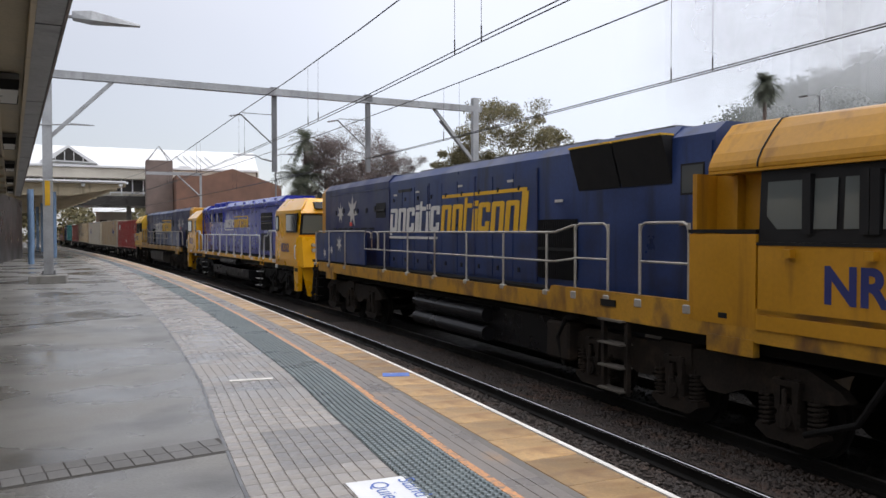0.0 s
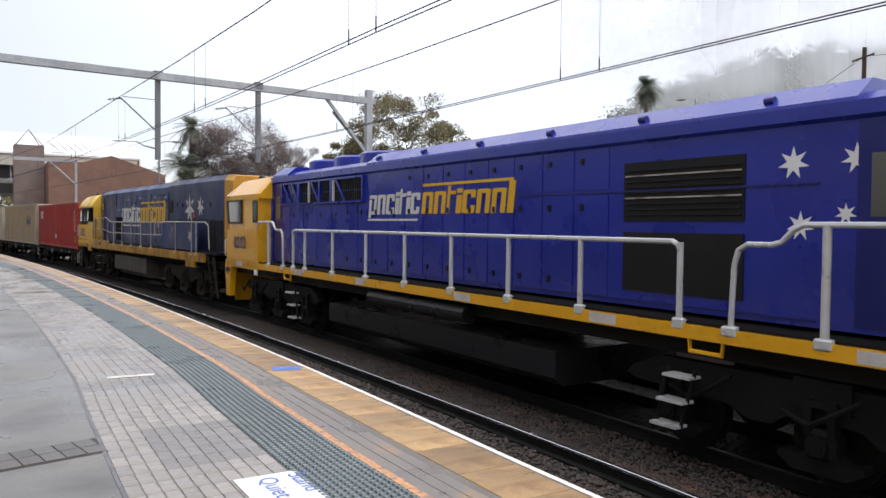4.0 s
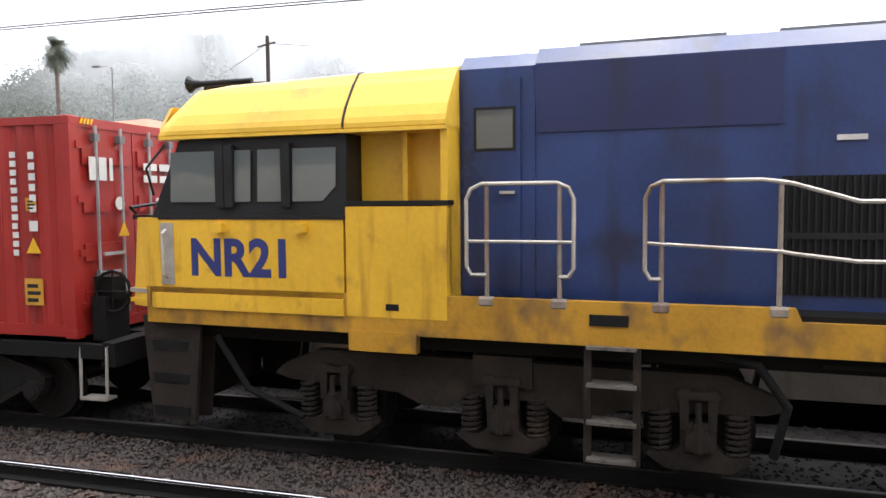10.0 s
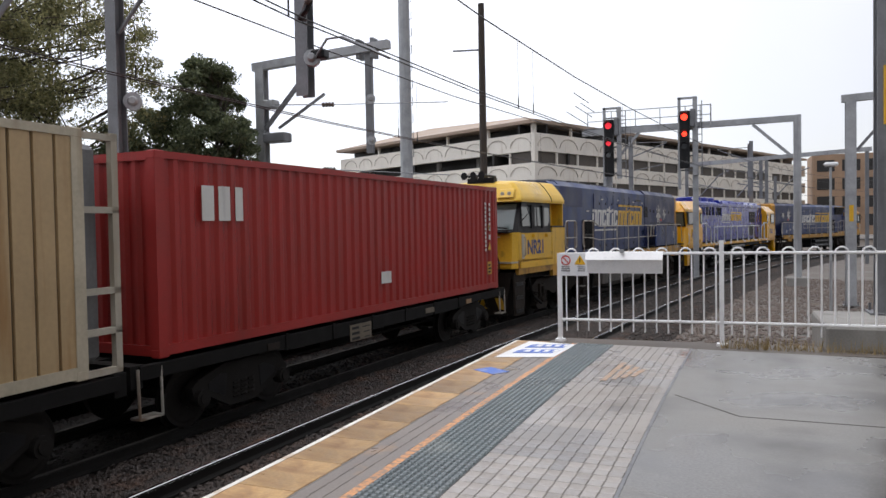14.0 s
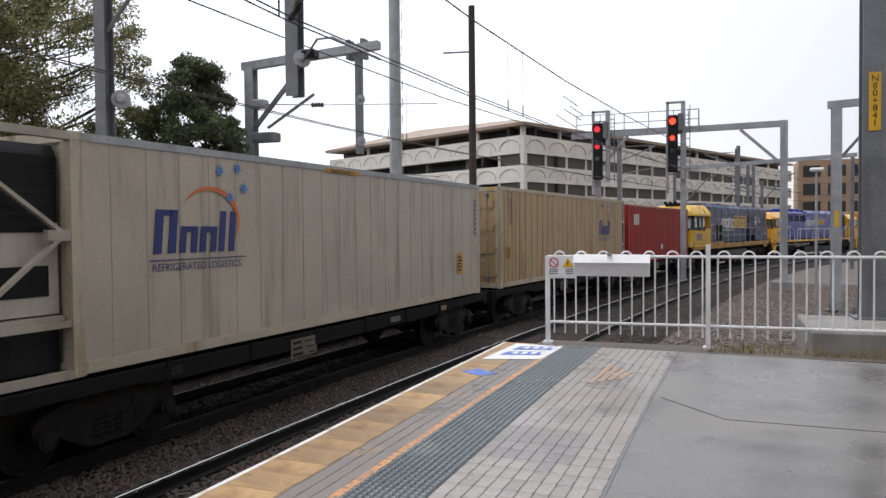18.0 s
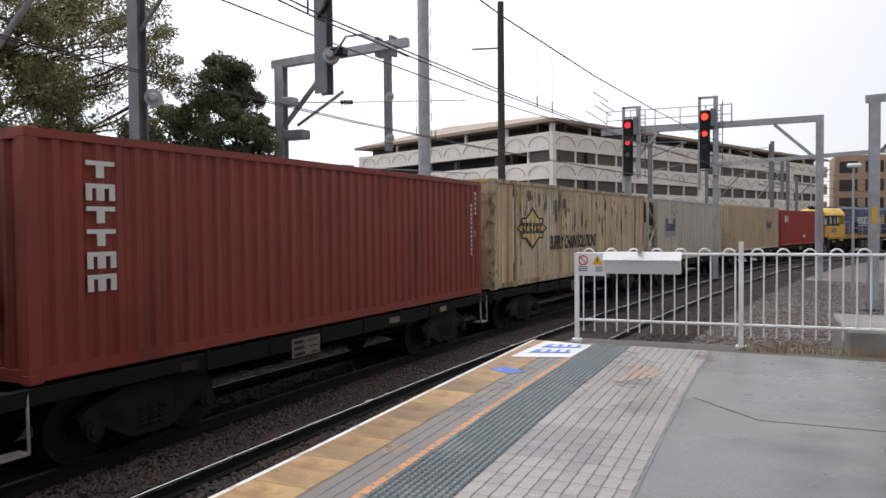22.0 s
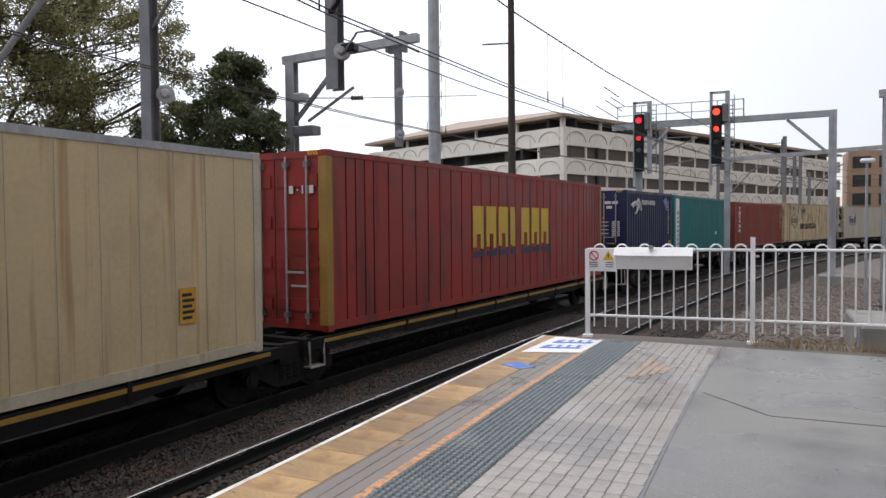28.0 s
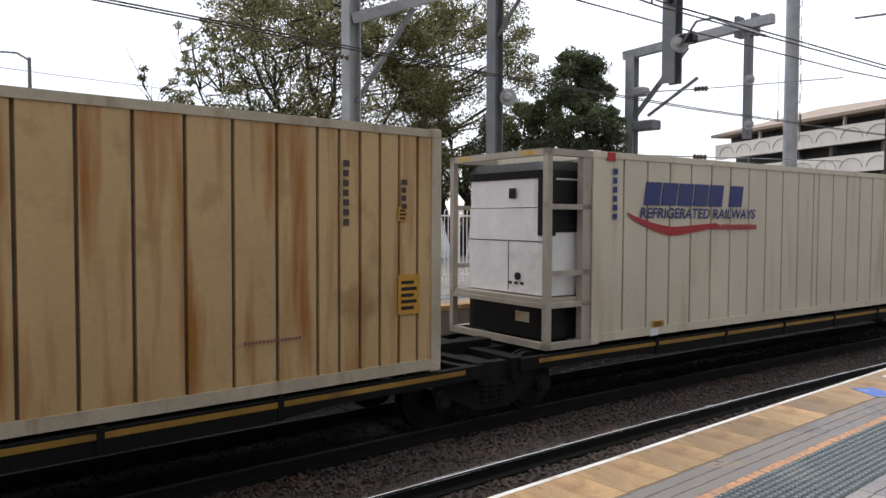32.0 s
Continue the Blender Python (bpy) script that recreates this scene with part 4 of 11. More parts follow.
for xs, glow, top, z_hi, z_lo in ((6.12, RED_DIM, 7.9, 6.88, 5.95), (2.27, RED_GLOW, 8.15, 7.08, 6.21)):
    cage = part("signal_post", Geo().box(xs + 0.20, xs + 0.34, GY + 0.1, GY + 0.3, 3.4, top).box(xs - 0.62, xs - 0.40, GY + 0.1, GY + 0.34, 4.1, top).box(xs - 0.62, xs + 0.34, GY + 0.14, GY + 0.3, top - 0.1, top), GALV, sgn)
    for z in (4.35, 5.1, 5.75, 6.45, 7.3):
        part("cross_tie", Geo().box(xs - 0.5, xs + 0.3, GY + 0.12, GY + 0.2, z, z + 0.07), GALV_DARK, cage)
    part("signal_head", Geo().soft(xs - 0.26, xs + 0.24, GY + 0.36, GY + 0.60, z_lo - 1.75, z_hi + 0.34, 0.05), BLACK, sgn, "black signal head with hooded lamps")
    part("back_box", Geo().soft(xs - 0.52, xs - 0.26, GY + 0.2, GY + 0.52, z_hi - 0.5, z_hi + 0.42, 0.03), GALV_DARK, sgn)
    for z, r in ((z_hi, 0.17), (z_lo, 0.13), (z_lo - 0.62, 0.13)):
        part("signal_target", Geo().cyl((xs, GY + 0.60, z), (xs, GY + 0.625, z), r + 0.09, 18), BLACK, sgn)
        part("signal_lens", Geo().cyl((xs, GY + 0.625, z), (xs, GY + 0.65, z), r, 16), CAB_GLASS_C if z < z_lo else glow, sgn)
        hood_g = Geo()
        for k in range(9):
            a, b = 0.2 + k * 0.30, 0.2 + (k + 1) * 0.30
            hood_g.add([(xs + (r + 0.04) * math.cos(q), GY + y, z + (r + 0.04) * math.sin(q)) for q, y in ((a, 0.60), (b, 0.60), (b, 0.92), (a, 0.92))], [(0, 1, 2, 3)])
        part("lamp_hood", hood_g, BLACK, sgn)
    part("ladder_rail", Geo().box(xs - 0.86, xs - 0.82, GY + 0.1, GY + 0.16, 4.1, top - 0.2), GALV_DARK, sgn)
    for k in range(9):
        part("ladder_rung", Geo().box(xs - 0.84, xs - 0.6, GY + 0.1, GY + 0.14, 4.2 + k * 0.40, 4.24 + k * 0.40), GALV, sgn)
part("signal_column", Geo().box(1.62, 1.90, GY - 0.1, GY + 0.18, -1.6, 6.6), GALV, sgn)
part("end_cage", Geo().tube([(1.5, GY + 0.3, 6.6), (1.5, GY + 0.3, 7.7), (1.0, GY + 0.3, 7.7), (1.0, GY + 0.3, 6.6)], 0.03, 6).tube([(1.0, GY - 0.4, 6.6), (1.0, GY - 0.4, 7.7), (1.0, GY + 0.3, 7.7)], 0.03, 6), GALV, sgn)
for z in (7.3, 7.8):
    part("walkway_rail", Geo().tube([(7.4, GY - 0.5, z), (1.0, GY - 0.5, z)], 0.025, 6), GALV, sgn)
for k in range(6):
    x = 1.0 + k * 1.28
    part("walkway_post", Geo().cyl((x, GY - 0.5, 6.7), (x, GY - 0.5, 7.8), 0.025, 6), GALV, sgn)
part("walkway", Geo().box(0.9, 7.5, GY - 0.6, GY + 0.1, 6.80, 6.86), GALV_DARK, sgn)

# masts over the far side
m4 = h_mast("line_mast", 13.4, -13.6, 0.1, 10.5, 0.30, "galvanised steel line mast with a tension drum", mat=GALV_DARK)
drum(m4, (-0.28, -0.2, 4.75), 0.21, (-0.6, 0.8, 0))
part("strut", Geo().tube([(-0.1, 0, 6.3), (-1.6, -0.6, 8.6)], 0.05, 8), GALV_DARK, m4)
m5 = h_mast("line_mast", 13.4, -9.25, 0.1, 7.2, 0.30, "galvanised steel line mast with a cantilever arm")
box_beam(m5, (0, 0, 5.95), (-0.9, -2.4, 6.9), 0.2, 0.22, GALV)
part("strut", Geo().tube([(-0.05, -0.1, 4.2), (-0.5, -1.3, 6.3)], 0.06, 8), GALV_DARK, m5)
insulator_string(m5, (-0.1, 0.1, 5.1), (-0.1, 0.9, 5.15))
m6 = h_mast("line_gantry", 19.3, -28.0, 0.0, 9.0, 0.42, "galvanised steel half gantry over the far tracks")
box_beam(m6, (0.4, 0.0, 8.85), (-6.3, 0.2, 9.15), 0.32, 0.34, GALV)
box_beam(m6, (-0.2, 0.1, 6.1), (-2.7, 0.1, 8.7), 0.16, 0.16, GALV_DARK, "brace")
part("drop_post", Geo().box(-5.4, -5.14, -0.13, 0.13, 4.8, 8.9), GALV_DARK, m6)
drum(m6, (-5.45, 0.25, 7.0), 0.19, (-0.5, 1, 0))
drum(m6, (-5.45, 0.25, 5.3), 0.19, (-0.5, 1, 0))
box_beam(m6, (-0.9, 0.1, 6.1), (-3.2, 0.1, 7.4), 0.10, 0.10, GALV_DARK, "brace")
part("junction_box", Geo().soft(-0.75, -0.2, -0.25, 0.3, 7.0, 7.35, 0.04), GALV, m6)
part("junction_box", Geo().soft(-1.3, -0.2, -0.3, 0.35, 5.5, 5.9, 0.04), GALV_DARK, m6)
for z in (6.9, 4.2):
    insulator_string(m6, (-3.2, 0.4, z), (-4.0, 0.6, z - 0.08), 4, 0.11)
    part("tie_rod", Geo().tube([(-0.4, 0.1, z + 0.25), (-3.2, 0.4, z)], 0.025, 5), GALV_DARK, m6)
    part("tie_rod", Geo().tube([(-4.0, 0.6, z - 0.08), (-9.5, 2.0, z - 0.6)], 0.018, 5), GALV_DARK, m6)
part("beam_clamp", Geo().box(-4.95, -4.8, -0.25, 0.25, 8.7, 9.5).box(-5.6, -5.45, -0.25, 0.25, 8.7, 9.5), GALV_DARK, m6)
part("bracket", Geo().box(-6.0, -5.0, -0.2, 0.2, 9.1, 9.3), GALV, m6)
m7 = h_mast("drop_mast", 7.05, -11.5, 4.02, 8.3, 0.24, "grey drop post hanging from an overhead beam", mat=GALV_DARK, plate=False)
drum(m7, (-0.24, 0.16, 4.64), 0.14, (-0.4, 0.9, 0))
part("drum_bracket", Geo().soft(-0.5, -0.2, 0.0, 0.22, 4.62, 4.78, 0.03), BLACK, m7)
part("cable_boot", Geo().tube([(0.0, 0.15, 5.35), (-0.2, 0.25, 5.45), (-0.5, 0.35, 5.9)], 0.05, 6), BLACK, m7)
part("registration_arm", Geo().tube([(-0.3, 0.2, 4.60), (-0.62, 0.3, 4.90), (-1.0, 0.45, 4.86), (-2.2, 1.2, 4.24)], 0.02, 6), GALV_DARK, m7)
box_beam(m7, (-9.2, -0.3, 8.4), (6.2, 0.3, 8.4), 0.3, 0.3, GALV)
insulator_string(m7, (-0.08, 0.1, 5.5), (-0.35, 0.4, 5.6))
for fx, fy, top, reach in ((-1.49, -66, 8.2, 2.6), (-3.21, -80, 7.9, 2.4), (7.06, -57.6, 8.2, -2.6), (-4.49, -90, 6.6, 2.2)):
    fm = h_mast("line_mast", fx, fy, -1.6, top, 0.3, "distant galvanised line mast with a cantilever arm", mat=GALV_DARK)
    part("cantilever", Geo().tube([(0, 0, top - 1.6), (reach, 0, top - 0.6)], 0.05, 6), GALV_DARK, fm)
    part("top_tie", Geo().tube([(0, 0, top - 0.5), (reach, 0, top - 0.55)], 0.03, 6), GALV_DARK, fm)
    part("steady_arm", Geo().tube([(0, 0, top - 2.6), (reach * 0.9, 0, top - 2.2)], 0.035, 6), GALV_DARK, fm)
fp = thing("portal_gantry", "distant grey portal gantry beyond the signals", "gantry", at=pose(0, -62, 0))
box_beam(fp, (3.6, 0, 6.17), (-9.5, 0, 6.78), 0.3, 0.3, GALV)
for x, z0_, z1_ in ((-1.27, 3.6, 7.6), (-2.08, 3.4, 6.5), (3.3, -1.6, 6.2), (-9.2, -1.6, 6.8)):
    part("post", Geo().box(x - 0.12, x + 0.12, -0.12, 0.12, z0_, z1_), GALV_DARK, fp)
for x in (2.4, -0.4, -3.2):
    part("brace", Geo().tube([(x, 0.1, 3.6), (x - 1.5, 0.1, 5.3), (x - 2.2, 0.1, 5.6)], 0.05, 6), GALV_DARK, fp)
    part("steady_arm", Geo().tube([(x, 0.1, 4.6), (x - 1.9, 0.1, 4.2)], 0.04, 6), GALV_DARK, fp)
yl = thing("yard_lamp", "slim grey yard lamp with a small white head", "lamp")
part("post", Geo().cyl((-3.26, -29.8, -1.6), (-3.26, -29.8, 3.6), 0.05, 8, 0.04), GALV, yl)
part("lamp_head", Geo().soft(-3.5, -3.05, -29.95, -29.65, 3.58, 3.72, 0.05), SIGN_WHITE, yl)
pull = thing("pull_off_wires", "short dark pull-off rods beside the overhead wires", "wire")
for a, b in (((5.03, -25.49, 6.16), (4.54, -25.58, 5.79)), ((4.81, -25.53, 5.8), (4.36, -25.61, 5.48)), ((4.99, -25.5, 5.71), (4.43, -25.6, 5.31)), ((5.28, -25.44, 5.53), (4.59, -25.57, 5.06))):
    part("pull_off_rod", Geo().tube([a, b], 0.014, 5), WIRE, pull)
m8 = thing("tall_mast", "tall pale steel monopole with climbing rungs", "mast")
part("pole", Geo().cyl((16.2, -36.6, 0), (16.2, -36.6, 22), 0.34, 12, 0.28), GALV, m8)
for k in range(16):
    part("rung", Geo().tube([(15.85, -36.4, 4.5 + k * 0.9), (15.65, -36.3, 4.5 + k * 0.9), (15.65, -36.3, 4.95 + k * 0.9)], 0.02, 5), GALV_DARK, m8)
m9 = thing("power_pole", "dark timber power pole with a lamp arm", "pole")
part("pole", Geo().cyl((14.8, -45.6, 0), (14.8, -45.6, 15.8), 0.26, 10, 0.20), BARK, m9)
part("lamp_arm", Geo().tube([(14.8, -45.6, 12.9), (16.6, -45.2, 12.9)], 0.06, 6), GALV_DARK, m9)


def cable(pts, r, label="thin dark overhead wire", name="overhead_wire", sag=0.0, n=10):
    path = []
    for a, b in zip(pts[:-1], pts[1:]):
        a, b = Vector(a), Vector(b)
        for i in range(n):
            k = i / n
            p = a.lerp(b, k)
            p.z -= sag * 4 * k * (1 - k)
            path.append(p)
    path.append(Vector(pts[-1]))
    return tagged(part(name, Geo().tube(path, r, 5), WIRE), label, "wire")


def over(s, off, z):
    p = on_line(s, off, 0)
    return (p.x, p.y, z)


# twin contact wires and a catenary over each track, droppers in pairs
CONTACT = {WIRE_A: ((-110, 4.4), (-41, 4.3), (-18, 4.17), (-7, 4.17), (8, 4.62), (40, 4.62), (110, 4.7)), 0.0: ((-110, 4.1), (-41, 4.0), (-18, 3.90), (-10, 3.93), (5, 4.25), (40, 4.33), (110, 4.5))}
CARRIER = {WIRE_A: ((-110, 5.6), (-41, 5.3), (-20, 5.50), (-13, 5.62), (6, 6.15), (30, 6.21), (46, 5.85), (80, 6.3)), 0.0: ((-110, 5.5), (-41, 5.5), (-20, 5.36), (-10, 5.46), (5, 5.64), (20, 5.72), (46, 5.8), (80, 6.0))}
level = lambda table, s: float(np.interp(s, [q[0] for q in table], [q[1] for q in table]))
for off in (WIRE_A, 0.0):
    marks = [q for q in range(-110, 111, 6)]
    for dx in (-0.06, 0.06):
        cable([over(s, off + dx, level(CONTACT[off], s)) for s in marks], 0.010, "twin contact wire above the railway track", n=1)
    ct = cable([over(s, off, level(CARRIER[off], s)) for s in marks], 0.014, "catenary wire above the railway track", n=1)
    for k in range(-6, 6):
        for extra in (0.0, 0.95):
            s = k * 9.0 + (1.3 if off else 0.2) + extra
            lo, up = level(CONTACT[off], s), level(CARRIER[off], s)
            part("dropper", Geo().cyl(over(s, off, lo + 0.22), over(s, off, up), 0.004, 4), WIRE, ct)
            part("dropper_clip", Geo().cyl(over(s, off, lo - 0.02), over(s, off, lo + 0.22), 0.012, 5), WIRE, ct)

# ---- the opposite platform and the street behind ----
opp = [s for s in np.arange(-60, 61, 3.0)]
tagged(part("opposite_platform", swept([(OPPOSITE, -1.0), (14.0, -1.0), (14.0, 0.08), (OPPOSITE, 0.08)], opp, 0, lambda s: 0.0), ROUGH_CONCRETE, kind="structure"), "opposite concrete platform behind the train", "platform")
tagged(part("opposite_coping", swept([(OPPOSITE - 0.03, 0.0), (OPPOSITE + 0.5, 0.0), (OPPOSITE + 0.5, 0.085), (OPPOSITE - 0.03, 0.085)], opp, 0, lambda s: 0.0), COPING, kind="structure"), "yellow-stained coping of the opposite platform", "platform")
tagged(part("opposite_tactile", swept([(OPPOSITE + 0.9, 0.05), (OPPOSITE + 1.5, 0.05), (OPPOSITE + 1.5, 0.09), (OPPOSITE + 0.9, 0.09)], opp, 0, lambda s: 0.0), TACTILE, kind="structure"), "blue-grey tactile strip of the opposite platform", "platform")
tagged(part("car_park", Geo().slab([(14.6, -70), (90, -70), (90, 90), (14.6, 90)], "z", -1.2, 0.02), ASPHALT, kind="structure"), "wet asphalt car park behind the opposite platform", "car park")


def long_fence(s0, s1, off, z0, z1):
    ob = thing("palisade_fence", "white hoop-top fence along the opposite platform", "fence")
    sl = list(np.arange(s0, s1 + 0.1, 1.0))
    for z in (z0 + 0.25, z1 - 0.15):
        part("fence_rail", swept([(-0.02, -0.02), (0.02, -0.02), (0.02, 0.02), (-0.02, 0.02)], sl, off, lambda s: z), WHITE_STEEL, ob)
    s = s0
    n = 0
    while s < s1:
        h = 0.055
        g = Geo()
        pts = [on_line(s - h, off, z0 + 0.08), on_line(s - h, off, z1 - 0.06), on_line(s - h * 0.6, off, z1), on_line(s + h * 0.6, off, z1), on_line(s + h, off, z1 - 0.06), on_line(s + h, off, z0 + 0.08)]
        g.tube(pts, 0.013, 5)
        part("hoop", g, WHITE_STEEL, ob)
        if n % 11 == 0:
            p = on_line(s + 0.11, off, 0)
            part("post", Geo().box(p.x - 0.04, p.x + 0.04, p.y - 0.04, p.y + 0.04, z0, z1 + 0.02), WHITE_STEEL, ob)
        s += 0.225
        n += 1


long_fence(-22, 32, 5.35, 0.08, 1.92)

CAR_WHITE = stuffing("white_car_paint", (0.78, 0.78, 0.78), 0.25, 0, 0.06, 2, 20, 0)
CAR_RED = stuffing("red_car_paint", (0.52, 0.02, 0.025), 0.25, 0, 0.06, 2, 20, 0)
CAR_GREY = stuffing("grey_car_paint", (0.25, 0.26, 0.27), 0.25, 0.3, 0.06, 2, 20, 0)
TYRE = stuffing("black_tyre", (0.02, 0.02, 0.02), 0.8, 0, 0.2, 5, 30, 0.1)


def car(x, y, turn, paint, label, ute=False):
    ob = thing("parked_car", label, "car", "parked cars", at=pose(x, y, 0.02, 0, 0, turn))
    w = 0.88
    prof = [(-2.2, 0.35), (-2.25, 0.65), (-2.15, 0.86), (-1.2, 0.98), (1.95, 1.0), (2.2, 0.9), (2.25, 0.5), (2.2, 0.32)]
    part("body", Geo().loft([[(-w * 0.94, p[0], p[1]) for p in prof], [(-w, p[0], p[1] * 0.98) for p in prof], [(w, p[0], p[1] * 0.98) for p in prof], [(w * 0.94, p[0], p[1]) for p in prof]]), paint, ob)
    end = 0.6 if ute else 1.75
    cab = [(-1.15, 0.97), (-0.45, 1.45), (0.2, 1.5), (end - 0.45, 1.45), (end, 0.98)]
    part("cabin", Geo().loft([[(-w * 0.92, p[0], p[1]) for p in cab], [(-w * 0.86, p[0] * 0.97, p[1]) for p in cab], [(w * 0.86, p[0] * 0.97, p[1]) for p in cab], [(w * 0.92, p[0], p[1]) for p in cab]]), paint, ob)
    for sx in (-1, 1):
        part("side_glass", Geo().slab([(-0.92, 1.02), (-0.42, 1.40), (end - 0.5, 1.40), (end - 0.15, 1.02)], "x", sx * w * 0.925, sx * w * 0.935), CAB_GLASS_C, ob)
    part("windscreen", Geo().add([(-w * 0.8, -1.12, 1.01), (w * 0.8, -1.12, 1.01), (w * 0.75, -0.52, 1.42), (-w * 0.75, -0.52, 1.42)], [(0, 1, 2, 3)]), CAB_GLASS_C, ob)
    for sx in (-1, 1):
        for yy in (-1.4, 1.4):
            t = part("wheel", Geo().cyl((sx * (w - 0.18), yy, 0.32), (sx * (w + 0.01), yy, 0.32), 0.32, 18), TYRE, ob)
            part("rim", Geo().cyl((sx * (w + 0.005), yy, 0.32), (sx * (w + 0.02), yy, 0.32), 0.19, 14), GALV, t)
        part("headlight", Geo().soft(min(sx * 0.5, sx * 0.82), max(sx * 0.5, sx * 0.82), -2.235, -2.16, 0.62, 0.78, 0.02), SIGN_WHITE, ob)
        part("tail_light", Geo().soft(min(sx * 0.6, sx * 0.84), max(sx * 0.6, sx * 0.84), 2.17, 2.24, 0.65, 0.85, 0.02), RED_SIGN, ob)
    part("bumper", Geo().soft(-0.84, 0.84, -2.32, -2.2, 0.34, 0.56, 0.03), BLACK, ob)
    part("number_plate_blank", Geo().box(-0.18, 0.18, -2.33, -2.318, 0.42, 0.52), SIGN_WHITE, ob)


car(20.5, -10.6, -70, CAR_WHITE, "white parked utility behind the fence", True)
car(21.8, -7.9, -70, CAR_WHITE, "white parked hatchback behind the fence")
car(22.3, -1.6, -80, CAR_WHITE, "white parked car behind the fence")
car(21.5, 2.6, -85, CAR_RED, "red parked car behind the fence")
car(22.5, 6.2, -90, CAR_WHITE, "white parked car behind the fence")
car(22.5, 10.5, -92, CAR_GREY, "grey parked car behind the fence")
car(21.0, -14.0, -60, CAR_WHITE, "white parked car behind the fence")

# houses beyond the car park
def house(x, y, turn, w, d, h, wall, roof, label):
    ob = thing("house", label, "house", at=pose(x, y, 0, 0, 0, turn))
    part("wall", Geo().box(-w / 2, w / 2, -d / 2, d / 2, 0, h), wall, ob)
    part("roof", Geo().loft([[(-w / 2 - 0.5, -d / 2 - 0.5, h), (w / 2 + 0.5, -d / 2 - 0.5, h), (w / 2 + 0.5, d / 2 + 0.5, h), (-w / 2 - 0.5, d / 2 + 0.5, h)], [(-w / 2 - 0.5, -d / 2 - 0.5, h + 0.15), (w / 2 + 0.5, -d / 2 - 0.5, h + 0.15), (w / 2 + 0.5, d / 2 + 0.5, h + 0.15), (-w / 2 - 0.5, d / 2 + 0.5, h + 0.15)], [(-w / 5, -0.15, h + 1.9), (w / 5, -0.15, h + 1.9), (w / 5, 0.15, h + 1.9), (-w / 5, 0.15, h + 1.9)]]), roof, ob)
    for k in range(max(2, int(w / 2.6))):
        xx = -w / 2 + 1.2 + k * 2.6
        if xx < w / 2 - 0.8:
            wf = part("window", Geo().box(xx - 0.55, xx + 0.55, -d / 2 - 0.04, -d / 2, 1.0, 2.1), SIGN_WHITE, ob)
            part("pane", Geo().box(xx - 0.47, xx + 0.47, -d / 2 - 0.055, -d / 2 - 0.04, 1.08, 2.02), CAB_GLASS_C, wf)


house(41, 3.5, -90, 14, 9, 2.9, BRICK, TERRACOTTA, "low brick house with a tiled hip roof")
house(44, 24, -90, 16, 9, 3.2, BRICK, TERRACOTTA, "low brick house with a tiled hip roof")
house(52, 43, -100, 18, 10, 6.5, SIGN_WHITE, TERRACOTTA, "pale rendered two-storey house on the slope")
house(40, 71, -140, 12, 9, 7.0, SIGN_WHITE, TERRACOTTA, "pale house between the trees")
sb = thing("shop_sign", "white shop sign on two posts with red bars", "sign", at=pose(33, 8.5, 0, 0, 0, -90))
part("board", Geo().box(-2.2, 2.2, -0.08, 0.08, 2.6, 3.6), SIGN_WHITE, sb)
part("bars", Geo().box(-1.8, 1.6, -0.10, -0.081, 2.95, 3.2), BLACK, sb)
part("bars", Geo().box(-1.9, 1.9, -0.10, -0.081, 2.72, 2.79), RED_SIGN, sb)
for xx in (-1.9, 1.9):
    part("post", Geo().cyl((xx, 0, 0), (xx, 0, 2.6), 0.08, 8), GALV, sb)


def lamp_post(x, y, h, turn, label="grey street lamp with a curved arm", double=False):
    ob = thing("street_lamp", label, "lamp", "street lamps", at=pose(x, y, 0, 0, 0, turn))
    part("pole", Geo().cyl((0, 0, 0), (0, 0, h), 0.09, 8, 0.06), GALV_DARK, ob)
    for e in ((-1, 1) if double else (1,)):
        part("arm", Geo().tube([(0, 0, h - 0.1), (e * 0.4, 0, h + 0.15), (e * 1.3, 0, h + 0.18)], 0.035, 6), GALV_DARK, ob)
        part("lamp_head", Geo().soft(min(e * 1.1, e * 1.8), max(e * 1.1, e * 1.8), -0.14, 0.14, h + 0.10, h + 0.24, 0.03), GALV_DARK, ob)


lamp_post(30, -6.7, 7.4, 60)
lamp_post(54, 45, 13.2, 100)
lamp_post(12.7, 66, 8.5, 0)
pw = thing("power_pole", "timber power pole with crossarm", "pole")
part("pole", Geo().cyl((54.2, 30.2, 0), (54.2, 30.2, 14.9), 0.2, 8, 0.15), BARK, pw)
part("crossarm", Geo().tube([(53.6, 29.2, 14.2), (54.8, 31.4, 14.2)], 0.07, 6), BARK, pw)
cable([(54.2, 30.2, 14.3), (75, 60, 12.0)], 0.02, "dark street cable between power poles", sag=0.8)
cable([(54.2, 30.2, 14.3), (60, -20, 12.0)], 0.02, "dark street cable between power poles", sag=0.8)
cable([(60, -20, 12.0), (42, -60, 11.0)], 0.02, "dark street cable between power poles", sag=0.8)

